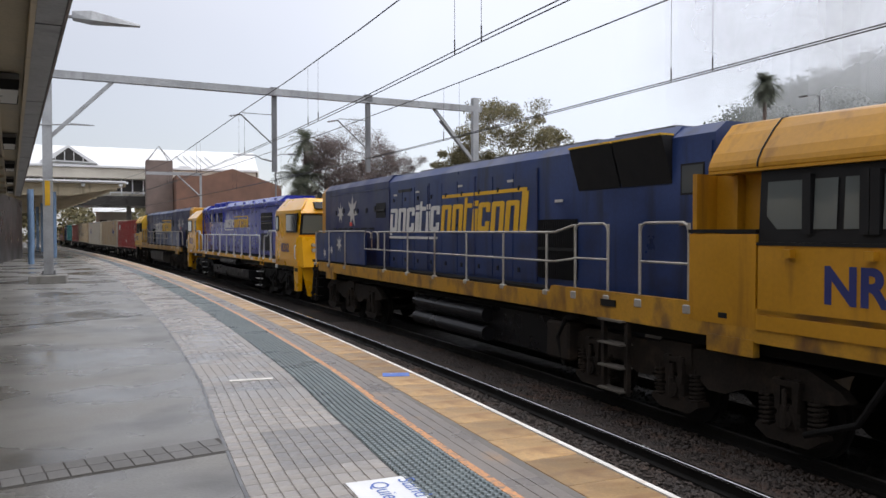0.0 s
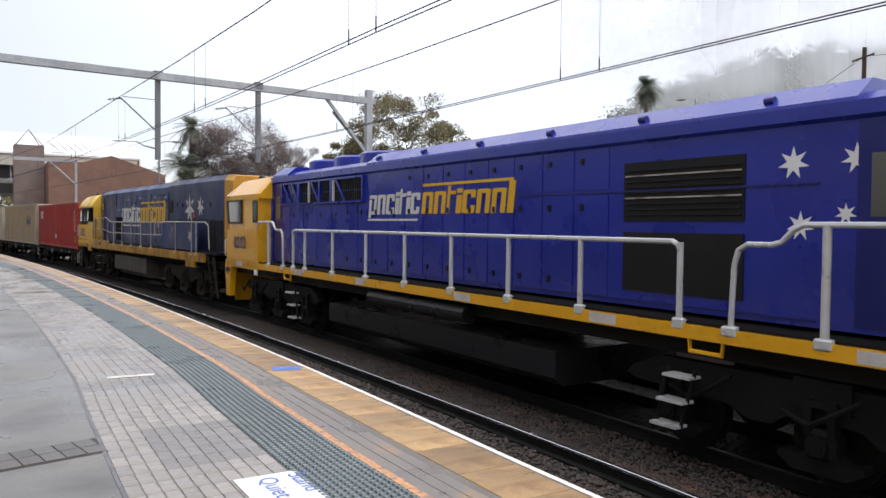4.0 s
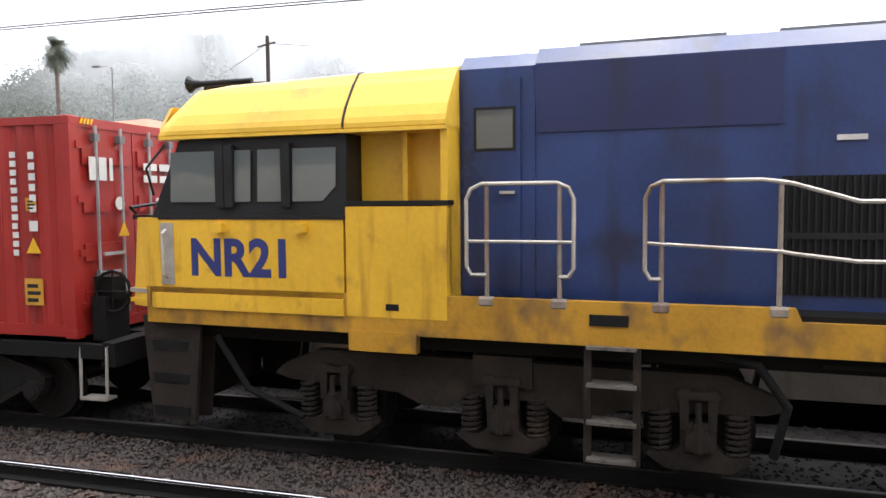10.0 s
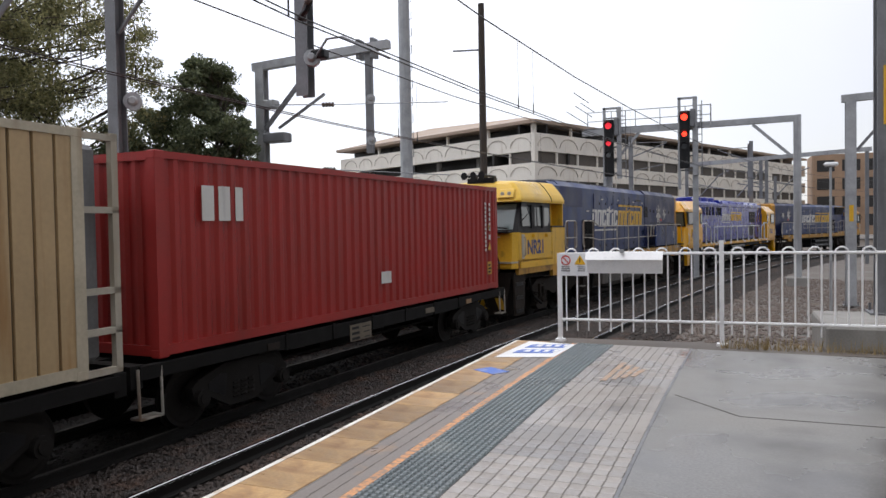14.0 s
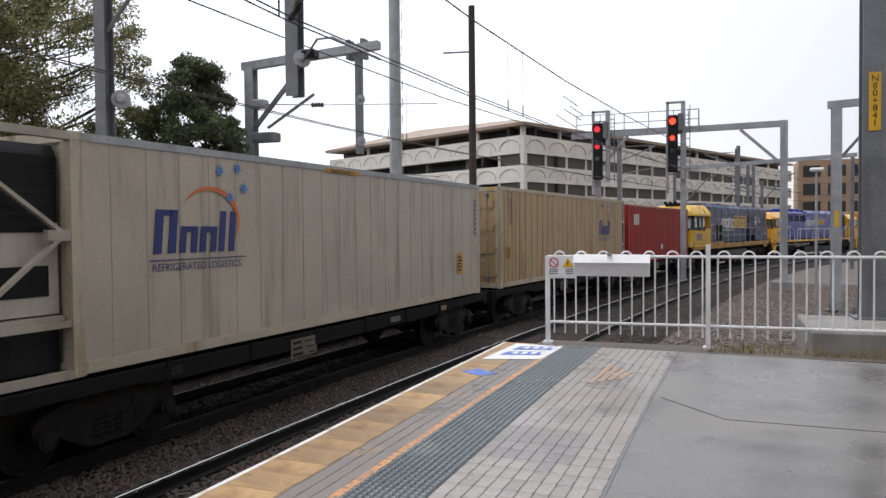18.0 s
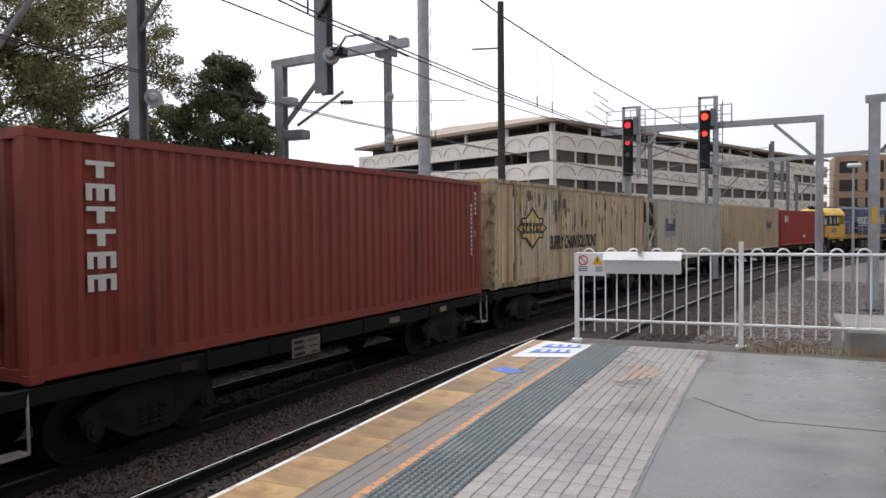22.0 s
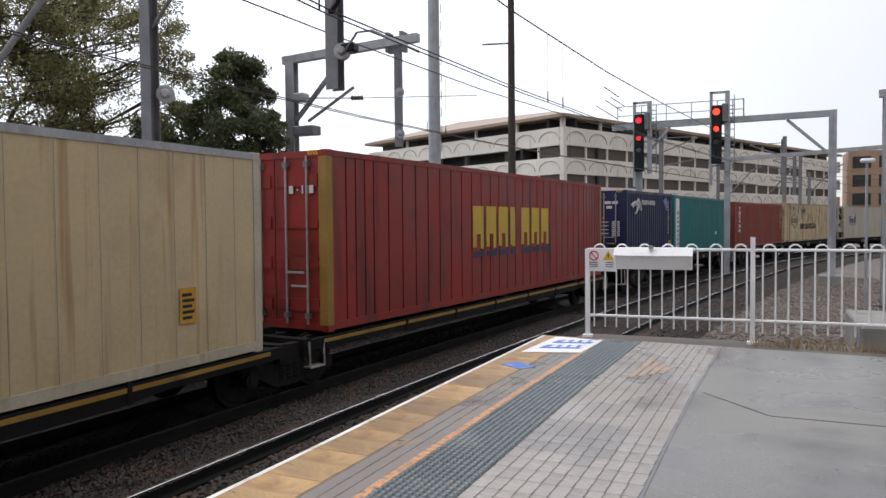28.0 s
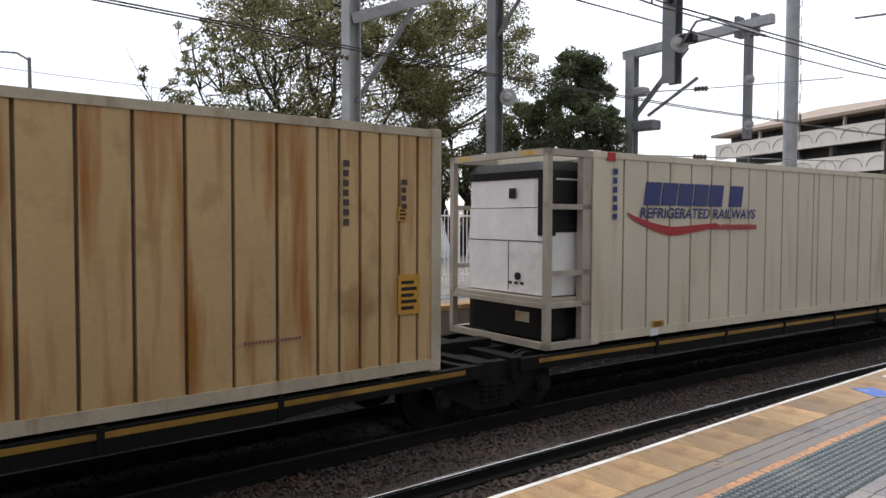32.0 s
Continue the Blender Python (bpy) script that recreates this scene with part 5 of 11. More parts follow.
# ---- parking building beyond the curve ----
def car_park_building():
    ob = thing("parking_building", "pale multi-storey parking building with arched panel reliefs and a fawn roof", "building")
    c = Vector((19.44, -77.6, 0))
    d1 = Vector((0.885, -0.465, 0)).normalized()     # along the face towards the trees
    d2 = Vector((-0.40, -0.917, 0)).normalized()     # along the other face
    lev = [(-2.0, 2.2, 0), (2.2, 3.4, 1), (3.4, 5.3, 0), (5.3, 6.56, 1), (6.56, 8.36, 0), (8.36, 9.62, 1), (9.62, 11.53, 0)]

    def strip_of(a, d, n, x0, x1, z0, z1, out, thick, name, mat):
        q = [a + d * x0 + n * out, a + d * x1 + n * out, a + d * x1 + n * (out - thick), a + d * x0 + n * (out - thick)]
        return part(name, Geo().slab([(v_.x, v_.y) for v_ in q], "z", z0, z1), mat, ob)

    for d, L, pitch in ((d1, 37.0, 3.6), (d2, 80.0, 4.0)):
        n = Vector((d.y, -d.x, 0))
        if n.dot(-c) < 0:
            n = -n
        for z0, z1, opening in lev:
            if not opening:
                strip_of(c, d, n, 0, L, z0, z1, 0.0, 0.8, "wall", PALE_PANEL)
                x = 0.5
                while x < L - pitch:
                    pts = []
                    for i in range(11):
                        a = math.pi * i / 10
                        q = c + d * (x + pitch * 0.42 * (1 - math.cos(a))) + n * 0.04
                        pts.append((q.x, q.y, z0 + (z1 - z0) * (0.25 + 0.55 * math.sin(a))))
                    part("arch_relief", Geo().tube(pts, 0.035, 5), LINE_DARK, ob)
                    x += pitch
            else:
                # dark sheet set back in the opening, painted as its inner shade
                strip_of(c, d, n, 0.4, L - 0.3, z0, z1, -6.0, 0.3, "opening_shade", DARK_OPENING)
                strip_of(c, d, n, 0.0, 0.22, z0, z1, -0.02, 0.5, "corner_pier", PALE_PANEL)
                k, x = 0, 0.24
                while x < (pitch if d is d1 else L - pitch):
                    if d is d2 and k in (8, 15):
                        strip_of(c, d, n, x, x + 2.2, z0, z1, -0.03, 0.5, "pier", PALE_PANEL)
                        x += 2.3
                    strip_of(c, d, n, x, x + pitch - 0.22, z0 + 0.02, z1 - 0.02, -0.25, 0.1, "screen_panel", SCREEN)
                    strip_of(c, d, n, x + pitch - 0.2, x + pitch - 0.02, z0, z1, -0.05, 0.3, "mullion", PALE_PANEL)
                    x += pitch
                    k += 1
                if d is d1:
                    for k in range(4):
                        strip_of(c, d, n, 10 + k * 7.2, 10.5 + k * 7.2, z0, z1, -1.5, 0.5, "column", ROUGH_CONCRETE)
        # dark sheet in place of the deep shade under the eave
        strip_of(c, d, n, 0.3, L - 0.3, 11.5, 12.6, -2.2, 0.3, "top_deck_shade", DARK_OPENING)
        for k in range(int(L / 7)):
            strip_of(c, d, n, 0.4 + k * 7.0, 0.65 + k * 7.0, 11.5, 12.6, -0.5, 0.3, "roof_post", PALE_PANEL)
    # solid dark core that stands in for the unlit decks
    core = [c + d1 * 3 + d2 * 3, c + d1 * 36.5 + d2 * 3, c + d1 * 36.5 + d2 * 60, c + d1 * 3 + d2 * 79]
    part("interior_shade_core", Geo().slab([(v_.x, v_.y) for v_ in core], "z", -1.9, 12.5), DARK_OPENING, ob)
    inward = lambda d: Vector((d.y, -d.x, 0)) * (1 if Vector((d.y, -d.x, 0)).dot(c) > 0 else -1)
    tip, corner, far = c + d1 * 37.5 - inward(d1) * 0.4, c - (inward(d1) + inward(d2)) * 0.3, c + d2 * 81
    r1 = c + d1 * 30.0 + inward(d1) * 11
    r2 = Vector((25.4, -96.8, 0))
    back = tip + inward(d1) * 42
    vs = [(tip.x, tip.y, 12.55), (corner.x, corner.y, 12.55), (far.x, far.y, 12.55), (back.x, back.y, 12.55), (r1.x, r1.y, 16.0), (r2.x, r2.y, 16.0)]
    up = [(v_[0], v_[1], v_[2] + (0.35 if i < 4 else 0.0)) for i, v_ in enumerate(vs)]
    lows = vs[:4]
    part("roof", Geo().add(up + lows, [(0, 1, 5, 4), (1, 2, 5), (2, 3, 4, 5), (3, 0, 4), (6, 7, 1, 0), (7, 8, 2, 1), (8, 9, 3, 2), (9, 6, 0, 3), (6, 9, 8, 7)]), FAWN_ROOF, ob, "fawn sheet-metal roof")
    return ob


car_park_building()
bb = thing("brick_office", "tan brick office block with dark windows", "building")
part("wall", Geo().box(-34, -13.5, -158, -148, -1, 13.2), TAN_WALL, bb)
for k in range(4):
    for j in range(5):
        w_ = part("window", Geo().box(-33 + j * 4.0, -30.2 + j * 4.0, -148.0, -147.9, 0.6 + k * 3.2, 2.6 + k * 3.2), DARK_OPENING, bb)

# ---- trees, as a kind ----
def tree(x, y, h, crown_r, mat, bark, label, seed, leaves_n=5000, leaf=0.16, base_z=0.0, trunks=1, low=0.35, airy=0.5, conic=0.0, spread=1.0, clumps=26, slim=0.45):
    """Tapered trunk and limbs, with clumps of small leaves at the twigs."""
    rg = random.Random(seed)
    ob = thing("tree", label, "tree", "trees", at=pose(x, y, base_z))
    wood = Geo()
    tips, nodes = [], []

    def limb(p, d, length, r, depth):
        pts, rs = [p], [r]
        q = Vector(p)
        dd = Vector(d)
        n = 4
        for i in range(n):
            dd = (dd + Vector((rg.uniform(-0.22, 0.22), rg.uniform(-0.22, 0.22), rg.uniform(-0.05, 0.18)))).normalized()
            q = q + dd * length / n
            pts.append(q.copy())
            rs.append(r * (1 - 0.6 * (i + 1) / n))
        wood.tube(pts, rs, 6 if depth < 2 else 4)
        nodes.extend(pts[1:])
        if depth >= 3:
            tips.append(q.copy())
            return
        for k in range(rg.randint(2, 3)):
            a = rg.uniform(0, 6.28)
            nd = (dd + Vector((math.cos(a), math.sin(a), rg.uniform(0.0, 0.5))) * rg.uniform(0.5, 0.9)).normalized()
            limb(pts[rg.randint(2, n)], nd, length * rg.uniform(0.6, 0.8), rs[3] * 0.8, depth + 1)
        tips.append(q.copy())

    for k in range(trunks):
        a = rg.uniform(0, 6.28)
        lean = 0.25 if trunks > 1 else 0.06
        limb(Vector((math.cos(a) * 0.3 * (trunks > 1), math.sin(a) * 0.3 * (trunks > 1), -0.2)), Vector((math.cos(a) * lean, math.sin(a) * lean, 1)).normalized(), h * 0.42, 0.05 * h ** 0.8 * (0.6 if trunks > 1 else 0.8), 0)
    zc = h * (low + (1 - low) / 2)
    cl = []
    for k in range(clumps):
        if k % 3 == 0 and tips:
            cl.append(rg.choice(tips))
        else:
            u, v_ = rg.uniform(0, 6.28), rg.uniform(-1, 1)
            rr = rg.uniform(0.45, 1.0) ** 0.6
            taper = 1 - conic * max(0, v_)
            c_ = math.sqrt(max(0, 1 - v_ * v_))
            cl.append(Vector((crown_r * rr * c_ * math.cos(u) * taper, crown_r * rr * c_ * math.sin(u) * taper, zc + h * (1 - low) / 2 * v_ * rr)))
    for c_ in cl:
        foot = min(nodes, key=lambda q: (q - c_).length + 1.5 * max(0.0, q.z - c_.z + 0.4))
        mid = (foot + c_) / 2 + Vector((rg.uniform(-0.3, 0.3), rg.uniform(-0.3, 0.3), rg.uniform(-0.4, 0.2))) * min(1.0, (foot - c_).length * 0.3)
        wood.tube([foot, mid, c_], [0.0055 * h ** 0.8, 0.004 * h ** 0.8, 0.01], 4)
    part("trunk", wood, bark, ob)
    per = leaves_n // len(cl)
    nr = np.random.default_rng(seed)
    V = []
    for c_ in cl:
        sp = crown_r * rg.uniform(0.20, 0.42) * (1 - 0.3 * airy) * spread
        p = nr.normal(0, 1, (per, 3))
        p *= nr.uniform(0, 1, (per, 1)) ** 0.42 / np.linalg.norm(p, axis=1, keepdims=True)
        p = p * (1 + 0.22 * np.sin(p[:, [1, 2, 0]] * 5 + rg.uniform(0, 6))) * sp * np.array([1, 1, 0.72]) + np.array(c_)
        a = nr.normal(0, 1, (per, 3))
        a /= np.linalg.norm(a, axis=1, keepdims=True)
        b = np.cross(a, nr.normal(0, 1, (per, 3)))
        b /= np.linalg.norm(b, axis=1, keepdims=True)
        sz = leaf * nr.uniform(0.6, 1.4, (per, 1))
        V.append(np.stack([p - a * sz, p + b * sz * slim, p + a * sz, p - b * sz * slim], 1))
    V = np.concatenate(V).reshape(-1, 3)
    n = len(V) // 4
    me = bpy.data.meshes.new("crown")
    me.from_pydata(V.tolist(), [], (np.arange(n)[:, None] * 4 + np.arange(4)[None]).tolist())
    part("crown", me, mat, ob)
    return ob


def palm(x, y, h, r, label, seed, base_z=0.0, fronds=34):
    rg = random.Random(seed)
    ob = thing("palm_tree", label, "tree", "trees", at=pose(x, y, base_z))
    part("trunk", Geo().tube([(0, 0, -0.5), (0.1, 0, h * 0.5), (0, 0.1, h)], [0.3, 0.22, 0.2], 8), BARK_PALE, ob)
    V, Fc = [], []
    for k in range(fronds):
        a = k * 2.399
        el = rg.uniform(-1.25, 1.25)
        pts = []
        L = r * rg.uniform(0.85, 1.1)
        for i in range(8):
            u = i / 7
            z = math.sin(el) * L * u - 0.45 * L * u * u
            rr = math.cos(el) * L * u
            pts.append(Vector((math.cos(a) * rr, math.sin(a) * rr, h + z)))
        side_ = Vector((-math.sin(a), math.cos(a), 0))
        for i in range(1, 8):
            for e in (-1, 1):
                w = 0.34 * L * math.sin(math.pi * (0.15 + 0.8 * i / 8))
                for j in range(2):
                    p = pts[i - 1].lerp(pts[i], j / 2)
                    n = len(V)
                    tip = p + side_ * e * w + (pts[i] - pts[i - 1]) * 0.9 - Vector((0, 0, 0.25 * w))
                    V += [p, p + (pts[i] - pts[i - 1]) * 0.35, tip]
                    Fc.append((n, n + 1, n + 2))
    me = bpy.data.meshes.new("fronds")
    me.from_pydata([tuple(v_) for v_ in V], [], Fc)
    part("crown", me, LEAF_PALM, ob)


# ---- the station's far end: concourse, canopy, brick buildings ----
st = thing("concourse_building", "white-roofed station concourse bridging the tracks", "building")
part("wall", Geo().box(-40, 21, 128, 136, 7.6, 11.6), CREAM_PALE, st)
part("roof", Geo().slab([(125.8, 11.8), (137, 11.8), (137, 12.1), (131.5, 15.4), (130.5, 15.4), (125.8, 12.1)], "x", -42, 21.3), WHITE_ROOF, st, "white pitched metal roof")
part("fascia", Geo().box(-41, 21, 126.2, 126.5, 10.2, 11.75), CREAM_PALE, st)
part("roof_end", Geo().slab([(126.5, 11.0), (136, 11.0), (136, 12.0), (131.5, 15.3), (126.5, 12.0)], "x", 21.3, 21.5), CREAM_PALE, st)
gb = part("gable", Geo().slab([(-10.6, 12.55), (-2.8, 12.35), (-6.8, 15.0)], "y", 125.6, 130), WHITE_ROOF, st)
part("gable_glass", Geo().slab([(-9.0, 12.75), (-4.0, 12.6), (-6.8, 14.6)], "y", 125.5, 125.58), DARK_OPENING, gb)
for k in range(4):
    part("glazing_bar", Geo().box(-8.6 + k * 1.25, -8.5 + k * 1.25, 125.4, 125.5, 12.6, 13.1 + (1.5 - abs(k - 1.5)) * 0.9), WHITE_ROOF, gb)
part("window_band", Geo().box(-40, 20.5, 127.9, 128, 8.3, 10.1), DARK_OPENING, st)
for k in range(22):
    part("mullion", Geo().box(-14 + k * 1.6, -13.8 + k * 1.6, 127.8, 127.9, 7.7, 10.2), WHITE_ROOF, st)
part("handrail_band", Geo().box(-40, 20.5, 127.6, 127.7, 8.0, 8.15), WHITE_ROOF, st)
part("bridge_deck", Geo().box(-40, 20, 126, 137, 6.0, 7.5), DARK_OPENING, st)
for k in range(5):
    part("roof_frame", Geo().tube([(10.5 + k * 1.1, 126.0, 12.2), (8.6 + k * 1.1, 128.6, 14.4)], 0.11, 6), WHITE_ROOF, st)
for x in (-11, 1.2, 12):
    part("pier", Geo().box(x, x + 0.7, 129, 130, -2, 6.1), ROUGH_CONCRETE, st)
tw = tagged(part("brick_tower", Geo().box(3.8, 7.5, 118, 122, -2, 12.5), BRICK_GREY), "grey-brown brick lift tower beside the bridge", "tower")
for a, b in (((3.9, 118.1), (7.4, 118.1)), ((3.9, 121.9), (7.4, 121.9))):
    part("spire_frame", Geo().tube([(a[0], a[1], 12.4), (5.65, 120, 14.8), (b[0], b[1], 12.4)], 0.09, 6), GALV, tw)
tagged(part("brick_hall", Geo().slab([(7.6, -2), (22.4, -2), (22.4, 8.7), (15.3, 11.1), (11.6, 10.0), (7.6, 10.0)], "y", 112, 126), BRICK), "brown brick hall with a low gable", "building")
pb = thing("platform_building", "cream station building under the bridge", "building")
part("wall", Geo().box(-3.5, 2.2, 140, 146, -1, 5.4), CREAM_PALE, pb)
part("roof", Geo().slab([(139.4, 5.4), (146.5, 5.4), (143, 6.6)], "x", -4.0, 2.6), WHITE_ROOF, pb)
for k in range(3):
    part("window", Geo().box(-2.9 + k * 1.7, -1.8 + k * 1.7, 139.9, 140, 2.6, 4.0), DARK_OPENING, pb)
tree(-16, 170, 9, 12, LEAF_GUM, BARK, "distant olive tree past the station", 51, 5000, 0.5, low=0.05, clumps=40)
tree(9, 168, 9, 11, LEAF_GUM, BARK, "distant olive tree past the station", 52, 5000, 0.5, low=0.05, clumps=40)
small = thing("short_gantry", "grey cantilever mast in front of the brick hall", "mast")
part("post", Geo().box(9.0, 9.25, 93.9, 94.1, -1.3, 8.9), GALV, small)
part("beam", Geo().box(3.0, 9.2, 93.9, 94.1, 8.6, 8.95), GALV, small)
part("brace", Geo().tube([(6.5, 94, 8.6), (9.0, 94, 6.2)], 0.09, 6), GALV, small)
part("lamp_head", Geo().box(6.6, 8.0, 93.6, 93.8, 9.5, 9.65), SIGN_WHITE, small)
can2 = thing("far_canopy", "cream platform canopy farther along the platform", "canopy")
for k in range(11):
    yy = 58.5 + k * 5.0
    xo = on_line(yy, EDGE, 0).x + 0.9
    part("beam", Geo().slab([(xo - 10.5, 4.35), (xo - 3.5, 4.35), (xo, 5.05), (xo, 5.28), (xo - 10.5, 5.2)], "y", yy, yy + 0.25), CREAM_STEEL, can2)
    if k % 2 == 0:
        part("post", Geo().cyl((xo - 4.6, yy, 0), (xo - 4.6, yy, 4.6), 0.14, 10), BLUE_POST, can2)
x0 = on_line(58, EDGE, 0).x + 0.9
part("front_gutter", Geo().box(x0 - 10.5, x0 + 0.1, 58.1, 58.4, 5.22, 5.38), WHITE_ROOF, can2)
for k in range(4):
    part("lamp_globe", Geo().soft(x0 - 0.4 - k * 2.4 - 0.14, x0 - 0.4 - k * 2.4 + 0.14, 57.9, 58.15, 4.98, 5.22, 0.08), SIGN_WHITE, can2)
part("roof", swept([(EDGE - 10.0, 5.25), (EDGE + 0.9, 5.3), (EDGE + 0.9, 5.42), (EDGE - 10.0, 5.38)], list(np.arange(58.5, 112, 3.0)), 0, lambda s: 0.0), WHITE_ROOF, can2)

# the canopy over the near platform
can = thing("platform_canopy", "cream steel platform canopy with a deep grey gutter", "canopy")
def gut(ring, y0=-5.0, y1=50.0):
    """A profile carried along the canopy's straight edge."""
    n = 12
    return Geo().loft([[(0.46 - 0.115 * cy + p[0], cy, p[1]) for p in ring] for cy in [y0 + (y1 - y0) * k / n for k in range(n + 1)]])


part("gutter", gut([(-0.22, 3.86), (0.03, 3.86), (0.03, 3.90), (-0.18, 3.90), (-0.18, 4.2), (-0.22, 4.2)]), GALV, can, "wide grey steel gutter sole")
part("gutter_lip", gut([(0.034, 3.84), (0.062, 3.84), (0.10, 4.14), (0.06, 4.14)]), GUTTER_LIP, can, "brown-grey gutter lip")
part("purlin", gut([(-0.275, 3.83), (-0.225, 3.83), (-0.225, 4.05), (-0.275, 4.05)]), CREAM_STEEL, can)
part("purlin", gut([(-0.66, 3.90), (-0.61, 3.90), (-0.61, 4.05), (-0.66, 4.05)]), CREAM_STEEL, can)
part("purlin", gut([(-2.2, 3.85), (-2.1, 3.85), (-2.1, 4.10), (-2.2, 4.10)]), CREAM_STEEL, can)
part("soffit", gut([(-6.5, 4.25), (-0.28, 3.98), (-0.28, 4.10), (-6.5, 4.4)]), SOFFIT, can)
part("roof", gut([(-6.6, 4.42), (0.0, 4.18), (0.0, 4.24), (-6.6, 4.5)]), GALV, can)
for k in range(9):
    part("gutter_joint", gut([(-0.22, 3.852), (0.03, 3.852), (0.03, 3.859), (-0.22, 3.859)], 3.6 + k * 5.2, 3.62 + k * 5.2), GALV_DARK, can)
for k in range(5):
    y0 = 12.3 + k * 7.4
    lamp = thing("canopy_light", "long grey batten light with a ribbed clear cover under the canopy", "lamp", "canopy lights")
    part("cover", gut([(-0.585, 3.74), (-0.36, 3.74), (-0.34, 3.88), (-0.605, 3.88)], y0, y0 + 1.3), LIGHT_COVER, lamp, "ribbed pale plastic cover")
    part("tray", gut([(-0.61, 3.885), (-0.335, 3.885), (-0.335, 3.97), (-0.61, 3.97)], y0 - 0.03, y0 + 1.33), GALV_DARK, lamp)
    for e in (-0.06, 1.305):
        part("end_cap", gut([(-0.60, 3.735), (-0.345, 3.735), (-0.33, 3.88), (-0.615, 3.88)], y0 + e, y0 + e + 0.055), BLACK, lamp)
for k in range(8):
    cy = 16.5 + k * 4.4
    part("rafter", Geo().slab([(-5.8 - 0.115 * cy, 3.92), (0.46 - 0.115 * cy - 0.68, 3.90), (0.46 - 0.115 * cy - 0.68, 4.0), (-5.8 - 0.115 * cy, 4.2)], "y", cy, cy + 0.12), CREAM_STEEL, can)
for cx, cy in ((-4.4, 46.5), (-3.1, 28.0), (-2.6, 14.0)):
    if cy > 40:
        part("post", Geo().cyl((cx, cy, 0), (cx, cy, 4.1), 0.16, 12), BLUE_POST, can)
part("post", Geo().cyl((-6.0, 20, 0), (-6.0, 20, 4.2), 0.16, 12), BLUE_POST, can)
# out of view: added behind the platform to keep low sky off the scene
tagged(part("unseen_back_wall", Geo().box(-9.5, -9.2, -12, 60, 0, 4.6), CREAM_STEEL, kind="structure"), "unseen cream wall behind the platform, added to block low sky", "wall")
tagged(part("station_room", Geo().box(-9.2, -6.2, 44, 60, 0, 4.0), DARK_OPENING), "dark station room under the canopy", "room")


tree(26.5, -17.5, 14.5, 5.2, LEAF_OLIVE, BARK, "tall airy olive-leaved tree behind the car park", 21, 36000, 0.078, spread=0.72, trunks=3, low=0.22, clumps=230)
tree(29.6, -15.6, 12.5, 3.6, LEAF_OLIVE, BARK, "spreading olive-leaved tree behind the car park", 22, 9000, 0.078, spread=0.62, trunks=2, low=0.34, clumps=110)
tree(30.4, -14.0, 10.0, 2.4, LEAF_OLIVE, BARK, "thin spreading olive-leaved tree behind the car park", 42, 3600, 0.078, spread=0.42, trunks=2, low=0.42, clumps=60)
tree(24.4, -22.6, 13.0, 3.3, LEAF_OLIVE, BARK, "tall airy olive-leaved tree behind the car park", 23, 50000, 0.072, spread=0.8, trunks=2, low=0.16, clumps=190)
tree(20.9, -25.4, 9.2, 1.55, LEAF_DARK, BARK, "dense dark evergreen tree behind the fence", 24, 40000, 0.075, spread=1.1, low=0.14, conic=0.45, clumps=110)
tree(20.0, -26.2, 8.7, 1.35, LEAF_DARK, BARK, "dense dark evergreen tree behind the fence", 25, 36000, 0.075, spread=1.1, low=0.14, conic=0.4, clumps=100)
tree(23.0, -24.0, 6.0, 2.4, LEAF_DARK, BARK, "low dark shrubby tree behind the fence", 26, 9000, 0.10, low=0.05, clumps=40)
tree(27.5, -20.0, 5.2, 3.2, LEAF_DARK, BARK, "low dark shrubby tree behind the fence", 27, 9000, 0.11, low=0.05, clumps=40)
tree(31.5, -14.5, 4.8, 3.2, LEAF_DARK, BARK, "low dark shrubby tree behind the fence", 28, 8000, 0.12, low=0.05, clumps=36)
tree(33.5, -5.0, 5.0, 3.4, LEAF_GUM, BARK, "low olive shrubby tree", 29, 6000, 0.14, low=0.05, clumps=30)
tree(37.0, 66.8, 15.6, 6.9, LEAF_GUM, BARK_PALE, "large olive-brown gum tree", 31, 46000, 0.105, low=0.2, clumps=95, spread=0.62)
tree(31.6, 69.5, 10.8, 3.4, LEAF_GUM, BARK_PALE, "smaller olive-brown gum tree beside the large one", 32, 16000, 0.10, low=0.15, clumps=40, spread=0.75)
tree(41.6, 63.5, 12.2, 3.5, LEAF_GUM, BARK_PALE, "smaller olive-brown gum tree beside the large one", 33, 18000, 0.10, low=0.15, clumps=44, spread=0.75)
tree(21.8, 71.6, 12.8, 4.6, LEAF_RED, BARK_RED, "bare russet-twigged winter tree", 34, 26000, 0.26, low=0.22, clumps=110, trunks=3, slim=0.055)
tree(24.8, 70.5, 10.4, 2.9, LEAF_RED, BARK_RED, "bare russet-twigged winter tree", 35, 15000, 0.26, low=0.22, clumps=70, trunks=3, slim=0.055)
tree(18.8, 73.0, 10.5, 2.6, LEAF_RED, BARK_RED, "bare russet-twigged winter tree", 41, 12000, 0.26, low=0.3, clumps=56, trunks=2, slim=0.055)
palm(17.0, 73.1, 11.0, 2.2, "palm tree beside the bare trees", 36)
palm(16.2, 72.0, 7.2, 3.2, "low bushy palm tree", 37)
palm(65.5, 61.6, 18.4, 2.0, "tall slender palm tree on the hill foot", 39, fronds=80)
palm(29.5, -15.0, 4.0, 2.6, "low bushy palm among the shrubs", 40)

